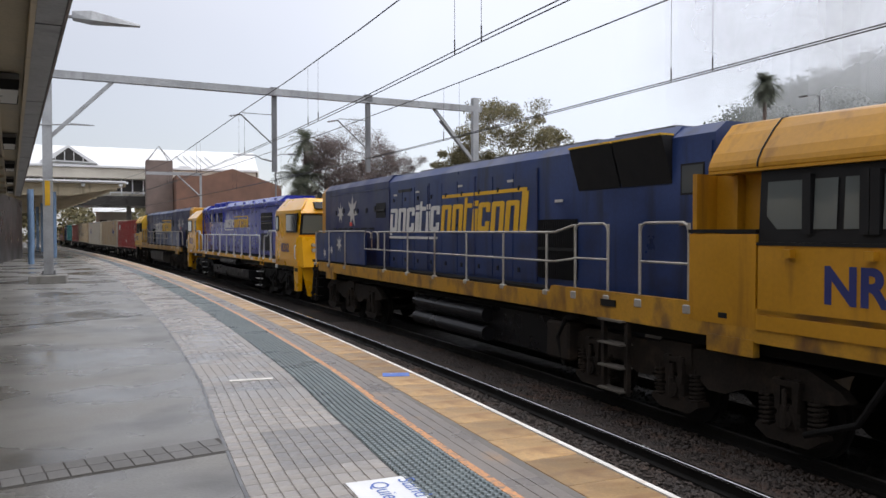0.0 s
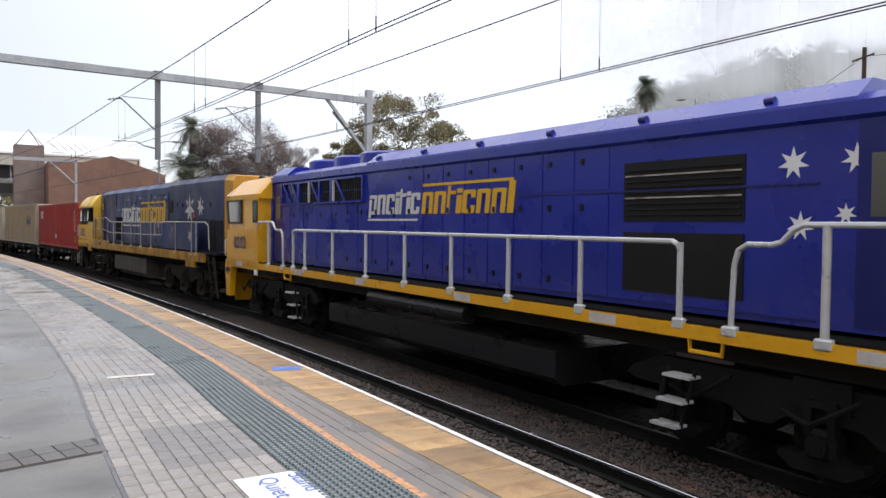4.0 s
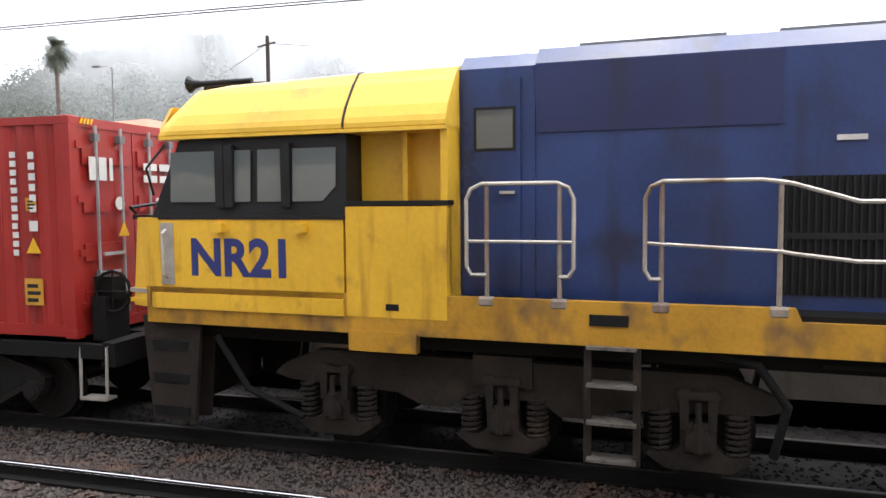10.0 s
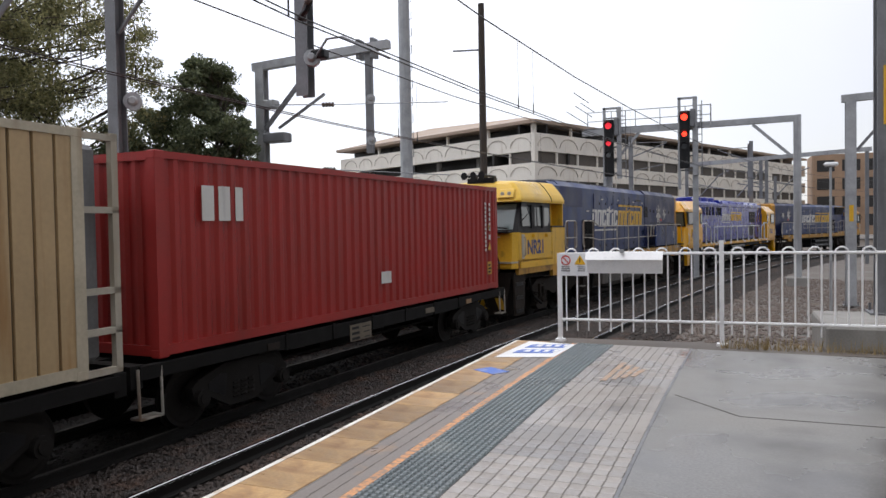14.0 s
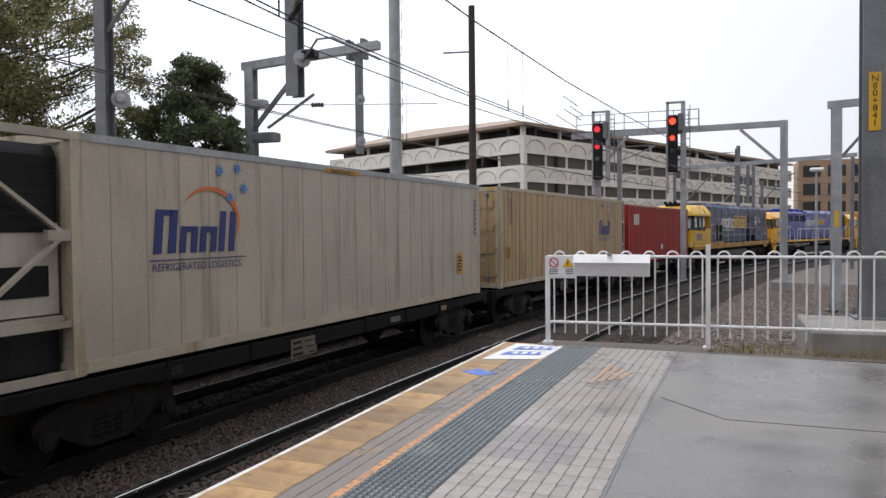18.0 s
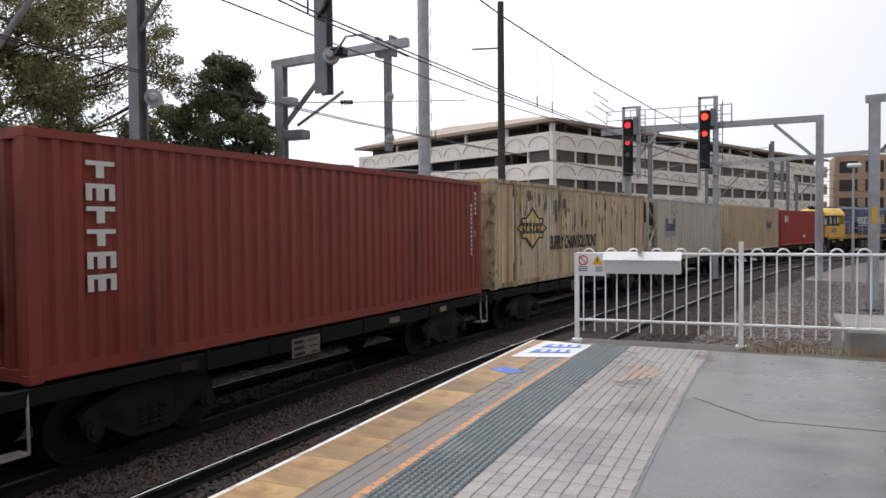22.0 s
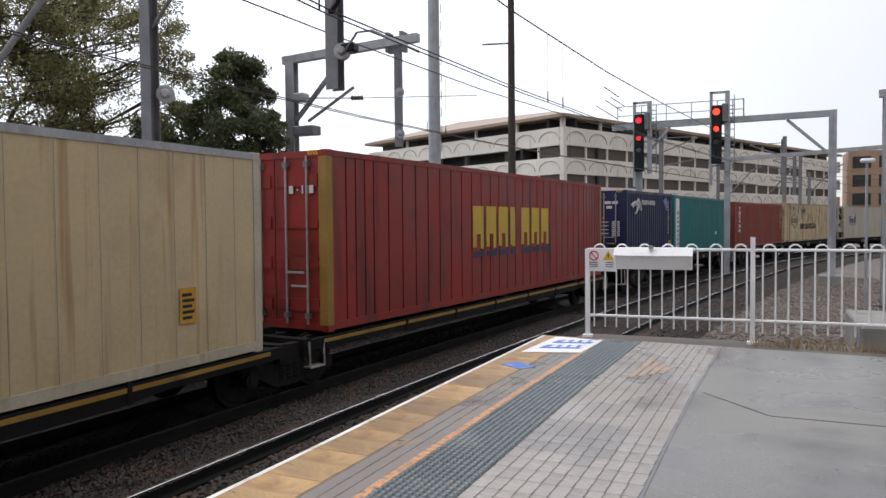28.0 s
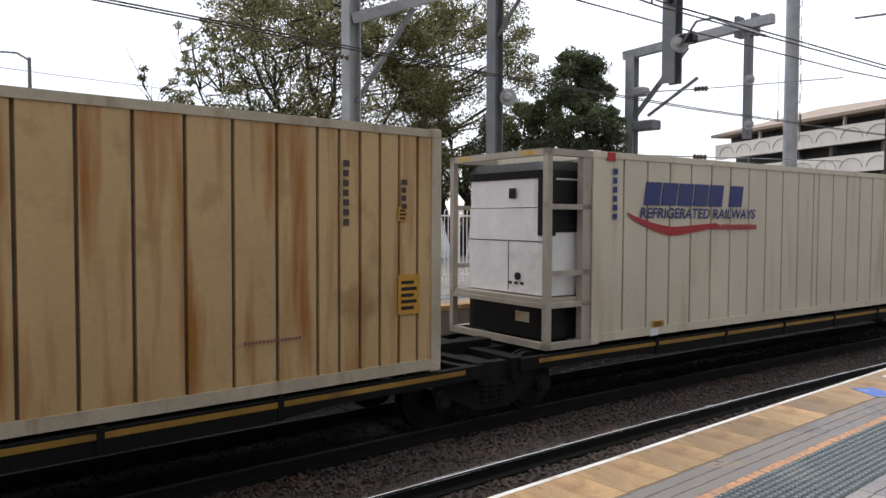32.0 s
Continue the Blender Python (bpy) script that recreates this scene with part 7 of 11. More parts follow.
def nr_loco(number, s_cab, flip, label, low_tank):
    """A single-cab mainline diesel. Its own y runs from the cab end (0) to the long hood end; flip: the cab leads."""
    L = 22.9
    paint = YELLOW_GRIME if flip else YELLOW_OLD
    roof_paint = YELLOW_GRIME if flip else YELLOW_ROOF
    END = 0.75
    ob = thing("diesel_locomotive", label, "locomotive", "locomotives")
    F = 1 if flip else -1            # flip: cab to the front (lesser s)
    half = 6.9
    KNOTS = (-1, 0, 2.92, 4.1, 4.8, 5.25, 5.9, 7.2, 8.3, 9, 15.75, 18.5, 22.9, 24)
    STEPS = (-1, 0, 2.86, 4.0, 4.72, 5.35, 5.98, 7.27, 8.52, 9.3, 16.35, 19.45, 23.6, 24.7) if flip else (-0.95, 0.05, 2.98, 4.13, 4.82, 5.40, 6.02, 7.30, 8.55, 9.35, 16.0, 18.75, 23.15, 24.25)
    along = lambda y: float(np.interp(y, KNOTS, STEPS))
    LONG = along(L)
    mid = s_cab + F * LONG / 2
    Y = lambda y: F * (along(y) - LONG / 2)    # distance from the cab end -> own space
    At = lambda a: F * (a - LONG / 2)
    yr = lambda a, b: (min(Y(a), Y(b)), max(Y(a), Y(b)))
    # underframe and sill
    g = Geo()
    g.box(-1.2, 1.2, *yr(0.5, L - 0.3), 1.25, 1.5)
    part("underframe", g, UNDER, ob)
    for sx in (-1, 1):
        g = Geo()
        a, b = sx * 1.36, sx * 1.47
        g.slab([(Y(0.3), 1.44), (Y(L - 1.5), 1.44), (Y(L - 1.5), 1.75), (At(7.45), 1.75), (At(7.40), 1.87), (Y(0.3), 1.87)], "x", a, b)
        g.slab([(Y(2.95), 1.25), (Y(3.75), 1.25), (Y(3.75), 1.47), (Y(2.95), 1.47)], "x", sx * 1.37, sx * 1.485)
        g.slab([(Y(L - 3.4), 1.22), (Y(L - 2.5), 1.22), (Y(L - 2.5), 1.47), (Y(L - 3.4), 1.47)], "x", sx * 1.37, sx * 1.48)
        part("sill", g, SILL_OLD, ob, "rust-streaked yellow side sill")
        g = Geo().slab([(At(5.58), 1.64), (At(5.95), 1.64), (At(5.95), 1.75), (At(5.58), 1.75)], "x", sx * 1.46, sx * 1.49)
        part("jacking_slot", g, BLACK, ob)
    g = Geo()
    g.box(-1.40, 1.40, *yr(4.1, L - 0.4), 1.72, 1.80)
    part("walkway", g, UNDER, ob)
    # cab: lower body, window band, roof with rounded shoulders
    body = [(-1.47, 1.62), (1.47, 1.62), (1.47, 2.68), (-1.47, 2.68)]
    nose = [[(p[0] * 0.93, Y(0.02 + max(0, (p[1] - 2.5)) * 0.5), p[1]) for p in body], [(p[0], Y(0.35), p[1]) for p in body], [(p[0], Y(2.9), p[1]) for p in body]]
    part("cab_body", Geo().loft(nose), paint, ob, "grimy yellow cab with dirt streaks")
    g = Geo().slab([(Y(0.4), 1.62), (Y(2.9), 1.62), (Y(2.9), 1.80), (Y(0.4), 1.80)], "x", -1.50, 1.50)
    part("cab_skirt", g, paint, ob)
    band = [(-1.44, 2.66), (1.44, 2.66), (1.40, 3.58), (-1.40, 3.58)]
    g = Geo().loft([[(p[0] * 0.985, Y(0.36 + (0.40 if p[1] > 3 else 0.0)), p[1]) for p in band], [(p[0], Y(2.92), p[1]) for p in band]])
    frame_ob = part("window_surround", g, RUBBER, ob, "black window surround")
    for sx in (-1, 1):
        for a, b, cut in ((0.66, 1.28, 0.0), (1.45, 1.74, 0.0), (1.83, 2.13, 0.0), (2.27, 2.80, 0.16)):
            lean = lambda z: sx * (1.444 - 0.0435 * (z - 2.66) + 0.006)
            ring = [(Y(a), 3.44), (Y(b), 3.44), (Y(b), 2.86 + cut), (Y(b - cut), 2.86), (Y(a), 2.86)]
            g = Geo().add([(lean(z), y, z) for y, z in ring], [(0, 1, 2, 3, 4)])
            part("side_window", g, CAB_PALE, frame_ob, "grey sliding window, pale reflection in its colour")
        for y0 in (1.30, 1.42, 2.15):
            part("window_shield", Geo().slab([(Y(y0), 2.80), (Y(y0 + 0.11), 2.80), (Y(y0 + 0.11), 3.50), (Y(y0), 3.50)], "x", sx * 1.40, sx * 1.475), RUBBER, frame_ob)
        part("lower_rail", Geo().slab([(Y(0.5), 2.66), (Y(2.92), 2.66), (Y(2.92), 2.70), (Y(0.5), 2.70)], "x", sx * 1.40, sx * 1.48), RUBBER, frame_ob)
    for a in (-1, 1):
        x0, x1 = (0.06, 1.25) if a > 0 else (-1.25, -0.06)
        g = Geo().add([(x0, Y(0.395), 2.77), (x1, Y(0.405), 2.77), (x1 * 0.985, Y(0.715), 3.52), (x0, Y(0.705), 3.52)], [(0, 1, 2, 3)])
        wind = part("windscreen", g, WINDSCREEN, frame_ob)
        g = Geo().tube([(x0 + a * 0.3, Y(0.69), 3.52), (x0 + a * 0.45, Y(0.55), 3.25), (x0 + a * 0.2, Y(0.43), 2.95)], 0.015, 5)
        part("wiper", g, BLACK, wind)
    rim_pts = lambda top: [(1.45, 3.60), (1.475, 3.635), (1.475, 3.68), (1.455, 3.74), (1.39, 3.86), (1.19, 4.12), (1.13, 4.18), (1.05, top - 0.06), (0.93, top - 0.03), (0.4, top)]
    slope = lambda y, k, top, z: y + k * (z - 3.60)
    dome = lambda y, k, top, w=1.0: [(-p[0] * w, Y(slope(y, k, top, p[1])), p[1]) for p in rim_pts(top)] + [(p[0] * w, Y(slope(y, k, top, p[1])), p[1]) for p in reversed(rim_pts(top))]
    roof_ob = part("cab_roof", Geo().loft([dome(0.40, 0.62, 4.17, 0.90), dome(0.50, 0.62, 4.22, 0.985), dome(0.62, 0.6, 4.25), dome(1.15, 0.0, 4.28), dome(2.90, 0, 4.32)]), roof_paint, ob, "yellow cab roof, dirty along its ridge")
    part("cab_roof_rear", Geo().loft([dome(2.93, 0, 4.32), dome(3.75 if flip else 4.1, 0, 4.33)]), roof_paint, ob)
    part("roof_gutter", Geo().slab([(Y(0.55), 3.585), (Y(3.75 if flip else 4.1), 3.585), (Y(3.75 if flip else 4.1), 3.62), (Y(0.55), 3.62)], "x", -1.475, 1.475), roof_paint, ob)
    for sx in (-1, 1):
        part("roof_joint", Geo().tube([(sx * (p[0] + 0.004), Y(2.915), p[1] + 0.004) for p in rim_pts(4.32)[1:9]], 0.012, 5), BLACK, roof_ob)
    fascia = lambda z, out=0.0: Y(0.40 + 0.62 * (z - 3.60) - 0.02 - out)
    for x in (-1.02, -0.34, 0.34, 1.02):
        w = 0.27 if abs(x) > 0.5 else 0.24
        hb = part("lamp_box", Geo().loft([[(x - w, fascia(3.70), 3.70), (x + w, fascia(3.70), 3.70), (x + w, fascia(3.98), 3.98), (x - w, fascia(3.98), 3.98)], [(x - w + 0.03, fascia(3.72, 0.07), 3.72), (x + w - 0.03, fascia(3.72, 0.07), 3.72), (x + w - 0.03, fascia(3.96, 0.07), 3.96), (x - w + 0.03, fascia(3.96, 0.07), 3.96)]]), roof_paint, ob)
        if abs(x) < 0.5 and x < 0:
            for dx in (-0.1, 0.1):
                part("headlight", Geo().cyl((x + dx, fascia(3.84, 0.06), 3.84), (x + dx, fascia(3.84, 0.10), 3.84), 0.08, 14), LAMP_GLASS, hb)
        elif abs(x) < 0.5:
            part("number_box", Geo().box(x - 0.17, x + 0.17, *sorted((fascia(3.84, 0.05), fascia(3.84, 0.095))), 3.76, 3.92), BLACK, hb)
            for dx in (-0.06, 0.04):
                part("number_bar", Geo().box(x + dx - 0.03, x + dx + 0.03, *sorted((fascia(3.84, 0.095), fascia(3.84, 0.10))), 3.79, 3.89), SIGN_WHITE, hb)
        else:
            for dx in (-0.11, 0.11):
                part("marker_light", Geo().cyl((x + dx, fascia(3.83, 0.06), 3.83), (x + dx, fascia(3.83, 0.10), 3.83), 0.06, 12), LAMP_GLASS, hb)
    for sx in (-1, 1):
        part("fascia_grab", Geo().tube([(sx * 0.15, fascia(3.64), 3.64), (sx * 0.2, fascia(3.62, 0.07), 3.60), (sx * 0.6, fascia(3.62, 0.07), 3.60), (sx * 0.65, fascia(3.64), 3.64)], 0.014, 6), HANDRAIL, ob)
    rack = part("horn_bracket", Geo().box(-0.45, 0.45, *yr(0.80, 1.05), 4.20, 4.36), BLACK, ob)
    for i, dx in enumerate((-0.36, -0.05, 0.28)):
        y = 0.34 + 0.06 * i
        ring = lambda yy, r: [(dx + r * math.cos(k * 0.6283), Y(yy), 4.40 + r * math.sin(k * 0.6283)) for k in range(10)]
        part("air_horn", Geo().loft([ring(1.1, 0.035), ring(y, 0.04), ring(y - 0.10, 0.06), ring(y - 0.18, 0.115)]), BLACK, rack)
    for y in (1.5, 1.75):
        part("roof_dome", Geo().cyl((0.2, Y(y), 4.30), (0.2, Y(y), 4.42), 0.14, 14, 0.09), BLACK, ob)
    g = Geo()
    g.tube([(-1.25, Y(0.0), 2.72), (-1.3, Y(-0.05), 2.80), (-0.6, Y(-0.1), 2.86), (0.6, Y(-0.1), 2.86), (1.3, Y(-0.05), 2.80), (1.25, Y(0.0), 2.72)], 0.022, 6)
    g.box(-1.3, 1.3, *yr(-0.02, 0.4), 2.66, 2.71)
    part("nose_handrail", g, BLACK, ob)
    for k in range(12):
        x = 1.02 - k * 0.165
        hi_ = (0.30, 0.22, 0.22, 0.26, 0.30, 0.22)[k % 6]
        part("nose_mark", Geo().slab([(x, 2.20), (x - 0.11, 2.20), (x - 0.14, 2.20 + hi_), (x - 0.03, 2.20 + hi_)], "y", Y(-0.012), Y(0.004)), NUMBER_BLUE if k < 5 else FADED_WHITE, ob, "worn block of the operator's mark")
    part("nose_rule", Geo().slab([(1.0, 2.10), (0.2, 2.10), (0.18, 2.14), (0.98, 2.14)], "y", Y(-0.012), Y(0.004)), NUMBER_BLUE, ob)
    part("nose_rule", Geo().slab([(0.15, 2.54), (-1.0, 2.54), (-1.02, 2.57), (0.13, 2.57)], "y", Y(0.02), Y(0.03)), FADED_WHITE, ob)
    for z in (1.66, 1.78):
        part("nose_band", Geo().loft([[(q * 0.94, Y(-0.03), z) for q in (-1.46, 1.46)] + [(q * 0.94, Y(-0.03), z + 0.05) for q in (1.46, -1.46)], [(q, Y(0.3), z) for q in (-1.46, 1.46)] + [(q, Y(0.3), z + 0.05) for q in (1.46, -1.46)]]), HANDRAIL if z > 1.7 else paint, ob)
    # recess behind the cab, with the lower panel
    for sx in (-1, 1):
        g = Geo().slab([(Y(2.93), 1.62), (Y(4.1), 1.62), (Y(4.1), 2.80), (Y(2.93), 2.80)], "x", sx * 1.30, sx * 1.475)
        hatch = part("side_hatch", g, paint, ob)
        g = Geo().slab([(Y(3.4), 1.70), (Y(3.55), 1.70), (Y(3.55), 1.77), (Y(3.4), 1.77)], "x", sx * 1.47, sx * 1.482)
        part("hatch_slot", g, BLACK, hatch)
        g = Geo().slab([(Y(2.93), 2.81), (Y(4.12), 2.81), (Y(4.12), 2.86), (Y(2.93), 2.86)], "x", sx * 1.28, sx * 1.48)
        part("hatch_lip", g, BLACK, hatch)
        g = Geo()
        g.slab([(Y(2.93), 2.84), (Y(4.1), 2.84), (Y(4.1), 3.6), (Y(2.93), 3.6)], "x", sx * 1.0, sx * 1.05)
        g.slab([(Y(3.5), 2.84), (Y(3.56), 2.84), (Y(3.56), 3.6), (Y(3.5), 3.6)], "x", sx * 1.05, sx * 1.2)
        g.slab([(Y(4.02), 1.7), (Y(4.1), 1.7), (Y(4.1), 3.62), (Y(4.02), 3.62)], "x", sx * 0.9, sx * 1.42)
        part("recess_panel", g, paint, ob)
    g = Geo()
    for y in (0.62,):
        g.tube([(-1.50, Y(y), 1.98), (-1.56, Y(y), 2.02), (-1.56, Y(y), 2.5), (-1.50, Y(y), 2.54)], 0.022, 6)
        g.box(-1.485, -1.46, *yr(y - 0.09, y + 0.09), 1.9, 2.62)
    part("grab_rail", g, HANDRAIL, ob)
    for y in (1.3, 2.35):
        part("mirror_bracket", Geo().box(-1.56, -1.46, *yr(y, y + 0.12), 2.52, 2.62), paint, ob)
    # long hood
    hood = [(-0.98, 1.80), (0.98, 1.80), (0.98, 4.26), (0.80, 4.44), (-0.80, 4.44), (-0.98, 4.26)]
    part("long_hood", Geo().slab(hood, "y", Y(4.9), Y(15.9)), NR_BLUE, ob, "faded blue engine hood with scraped paint")
    dark = [(-0.99, 1.80), (0.99, 1.80), (0.99, 4.30), (0.82, 4.49), (-0.82, 4.49), (-0.99, 4.30)]
    part("rear_hood", Geo().slab(dark, "y", Y(15.92), Y(L - END)), NR_BLUE_DARK, ob, "dark blue end of the hood")
    part("hood_end", Geo().loft([[(p[0], Y(L - END + 0.01), p[1]) for p in dark], [(p[0] * 0.94, Y(L - 0.12), p[1] * 0.985) for p in dark]]), paint if flip else YELLOW_GRIME, ob, "grimy yellow hood end")
    part("cab_bulkhead", Geo().slab([(-1.0, 1.80), (1.0, 1.80), (1.0, 4.24), (0.8, 4.40), (-0.8, 4.40), (-1.0, 4.24)], "y", Y(4.1), Y(4.9)), NR_BLUE, ob)
    for sx in (-1, 1):
        g = Geo().slab([(Y(4.15), 1.84), (Y(4.78), 1.84), (Y(4.78), 4.12), (Y(4.15), 4.12)], "x", sx * 1.0, sx * 1.03)
        door = part("cab_door", g, NR_BLUE, ob)
        part("door_window", Geo().slab([(Y(4.30), 3.40), (Y(4.70), 3.40), (Y(4.70), 3.80), (Y(4.30), 3.80)], "x", sx * 1.03, sx * 1.04), CAB_GLASS, door)
        part("window_seal", Geo().slab([(Y(4.27), 3.37), (Y(4.73), 3.37), (Y(4.73), 3.83), (Y(4.27), 3.83)], "x", sx * 1.03, sx * 1.036), RUBBER, door)
        part("door_handle", Geo().box(sx * 1.03, sx * 1.07, *yr(4.56, 4.72), 2.92, 2.95), HANDRAIL, door)
        if flip:
            for a, b in ((4.9, 5.95), (6.0, 7.15)):
                out = sx * 1.22
                g = Geo().loft([[(sx * 0.97, Y(a), 3.56), (sx * 1.0, Y(a), 3.56), (sx * 1.0, Y(b), 3.56), (sx * 0.97, Y(b), 3.56)], [(sx * 0.97, Y(a), 4.28), (out, Y(a), 4.28), (out, Y(b), 4.28), (sx * 0.97, Y(b), 4.28)]])
                flap = part("raised_flap", g, DARK_GRILLE, ob, "dark grille flap propped open")
                part("flap_edge", Geo().slab([(Y(a), 4.28), (Y(b), 4.28), (Y(b), 4.31), (Y(a), 4.31)], "x", sx * 0.97, sx * 1.235), YELLOW_OLD, flap)
        else:
            g = Geo().slab([(Y(4.92), 3.55), (Y(7.2), 3.55), (Y(7.2), 4.24), (Y(4.88), 4.24)], "x", sx * 0.98, sx * 1.0)
            part("upper_locker", g, NR_BLUE_DARK, ob)
        # doors along the hood, with their latches
        for i in range(9):
            a = 8.4 + i * 0.82
            g = Geo().slab([(Y(a), 1.86), (Y(a + 0.78), 1.86), (Y(a + 0.78), 4.02), (Y(a), 4.02)], "x", sx * 0.98, sx * 0.994)
            d = part("hood_door", g, NR_BLUE, ob)
            for z in (2.05, 3.72):
                part("latch", Geo().soft(min(sx * 0.99, sx * 1.012), max(sx * 0.99, sx * 1.012), Y(a + 0.58) - 0.04, Y(a + 0.58) + 0.04, z - 0.05, z + 0.05, 0.008), BLACK, d)
        for a, b, z0, z1 in ((7.2, 8.3, 1.94, 3.06), (16.15, 16.86, 3.24, 3.69) if flip else (15.75, 16.42, 3.20, 3.71)):
            g = Geo()
            n = int((b - a) / 0.055) if b - a > 1 else 0
            gr = part("grille_backing", Geo().slab([(Y(a), z0), (Y(b), z0), (Y(b), z1), (Y(a), z1)], "x", sx * 0.985, sx * 1.0), DARK_GRILLE, ob)
            for k in range(n):
                y = a + 0.03 + k * 0.055
                part("grille_bar", Geo().slab([(Y(y), z0), (Y(y + 0.018), z0), (Y(y + 0.018), z1), (Y(y), z1)], "x", sx * 1.0, sx * 1.03), DARK_GRILLE, gr)
            part("grille_rail", Geo().slab([(Y(a), (z0 + z1) / 2 - 0.03), (Y(b), (z0 + z1) / 2 - 0.03), (Y(b), (z0 + z1) / 2 + 0.03), (Y(a), (z0 + z1) / 2 + 0.03)], "x", sx * 1.0, sx * 1.035), RUBBER, gr)
        cuts = (16.65, 18.3, 20.1, L - 1.1) if flip else (16.3, 18.2, 20.1, L - 2.3)
        for a, b in zip(cuts[:-1], cuts[1:]):
            g = Geo().slab([(Y(a + 0.012), 1.82), (Y(b - 0.012), 1.82), (Y(b - 0.012), 2.78), (Y(a + 0.012), 2.78)], "x", sx * 1.38, sx * 1.44)
            part("side_sheet", g, NR_BLUE, ob, "blue sheet along the walkway")
            part("stanchion", Geo().cyl((sx * 1.45, Y(b), 1.66), (sx * 1.45, Y(b), 2.82), 0.024, 6), HANDRAIL, ob)
            part("stanchion_foot", Geo().soft(sx * 1.47 - 0.04, sx * 1.47 + 0.04, Y(b) - 0.10, Y(b) + 0.10, 1.62, 1.72, 0.02), HANDRAIL, ob)
        if not flip:
            for a in (L - 2.2, L - 1.5):
                part("end_door", Geo().slab([(Y(a), 1.86), (Y(a + 0.6), 1.86), (Y(a + 0.6), 2.9), (Y(a), 2.9)], "x", sx * 0.99, sx * 1.012), DARK_GRILLE, ob)
        for k in range(7):
            a = 17.0 + k * 0.62
            part("vent_slot", Geo().slab([(Y(a), 2.90), (Y(a + 0.4), 2.90), (Y(a + 0.4), 2.95), (Y(a), 2.95)], "x", sx * 0.99, sx * 1.006), BLACK, ob)
        for a, z in ((16.9, 3.45), (17.55, 3.42), (18.62, 3.42), (18.3, 3.42), (19.8, 3.46), (20.7, 3.4)):
            part("lifting_pocket", Geo().slab([(Y(a), z), (Y(a + 0.10), z), (Y(a + 0.10), z + 0.15), (Y(a), z + 0.15)], "x", sx * 0.99, sx * 1.012), BLACK, ob)
        part("roof_seam", Geo().slab([(Y(15.95), 4.10), (Y(L - 0.8), 4.10), (Y(L - 0.8), 4.12), (Y(15.95), 4.12)], "x", sx * 0.99, sx * 1.012), NR_BLUE, ob)
        # panel seams and small plates over the long hood
        for a in (8.35, 10.8, 13.2, 15.85):
            part("hood_seam", Geo().slab([(Y(a), 1.84), (Y(a + 0.05), 1.84), (Y(a + 0.05), 4.08), (Y(a), 4.08)], "x", sx * 0.99, sx * 1.008), NR_BLUE_DARK, ob)
        for a, z in ((9.2, 3.86), (11.4, 3.88), (13.8, 3.86), (15.3, 3.84), (7.6, 3.38)):
            part("small_plate", Geo().slab([(Y(a), z), (Y(a + 0.22), z), (Y(a + 0.22), z + 0.05), (Y(a), z + 0.05)], "x", sx * 0.99, sx * 1.008), STAR_PALE, ob)
        part("roof_vent", Geo().slab([(Y(14.3), 3.92), (Y(15.2), 3.92), (Y(15.2), 4.0), (Y(14.3), 4.0)], "x", sx * 0.99, sx * 1.008), BLACK, ob)
    for y in range(5, 20, 2):
        part("roof_hatch", Geo().box(-0.55, 0.55, *yr(y + 0.2, y + 1.7), 4.43, 4.52), GALV_DARK, ob)
    part("exhaust", Geo().cyl((0.1, Y(11.2), 4.4), (0.1, Y(11.2), 4.62), 0.22, 14), BLACK, ob)
    part("radiator_fan", Geo().cyl((0, Y(18.2), 4.46), (0, Y(18.2), 4.56), 0.62, 24).cyl((0, Y(20.2), 4.46), (0, Y(20.2), 4.56), 0.62, 24), BLACK, ob)
    # marks on the platform side
    y_mark = At(16.42) if F > 0 else At(8.38)
    hood_logo(ob, -1.0, y_mark, 2.84, 3.48, 3.38, 4.02 if flip else 3.76, LOGO_WHITE, LOGO_YELLOW)
    for yy, zz, r in (((19.8, 3.50, 0.56), (21.07, 3.46, 0.36)) if flip else ((18.75, 3.35, 0.58), (20.0, 3.42, 0.40))):
        star(ob, -1.004, At(yy), zz, r, STAR_PALE)
    for yy, zz, r in (((19.85, 2.42, 0.29), (20.7, 2.2, 0.17), (21.5, 2.08, 0.2)) if flip else ((20.15, 2.34, 0.26),)):
        star(ob, -1.446, At(yy), zz, r, STAR_PALE)
    part("red_plate", Geo().slab([(Y(18.9), 3.02), (Y(19.15), 3.02), (Y(19.15), 3.14), (Y(18.9), 3.14)], "x", -1.012, -1.0), RED_SIGN, ob)
    lettering(number, 0.40, NUMBER_BLUE, ob, "running_number", (-1.474, Y(0.95) if F < 0 else Y(1.95), 2.03), width=1.25 * len(number) / 4, bold=0.035)
    # handrails, ladders, steps
    X = -1.43
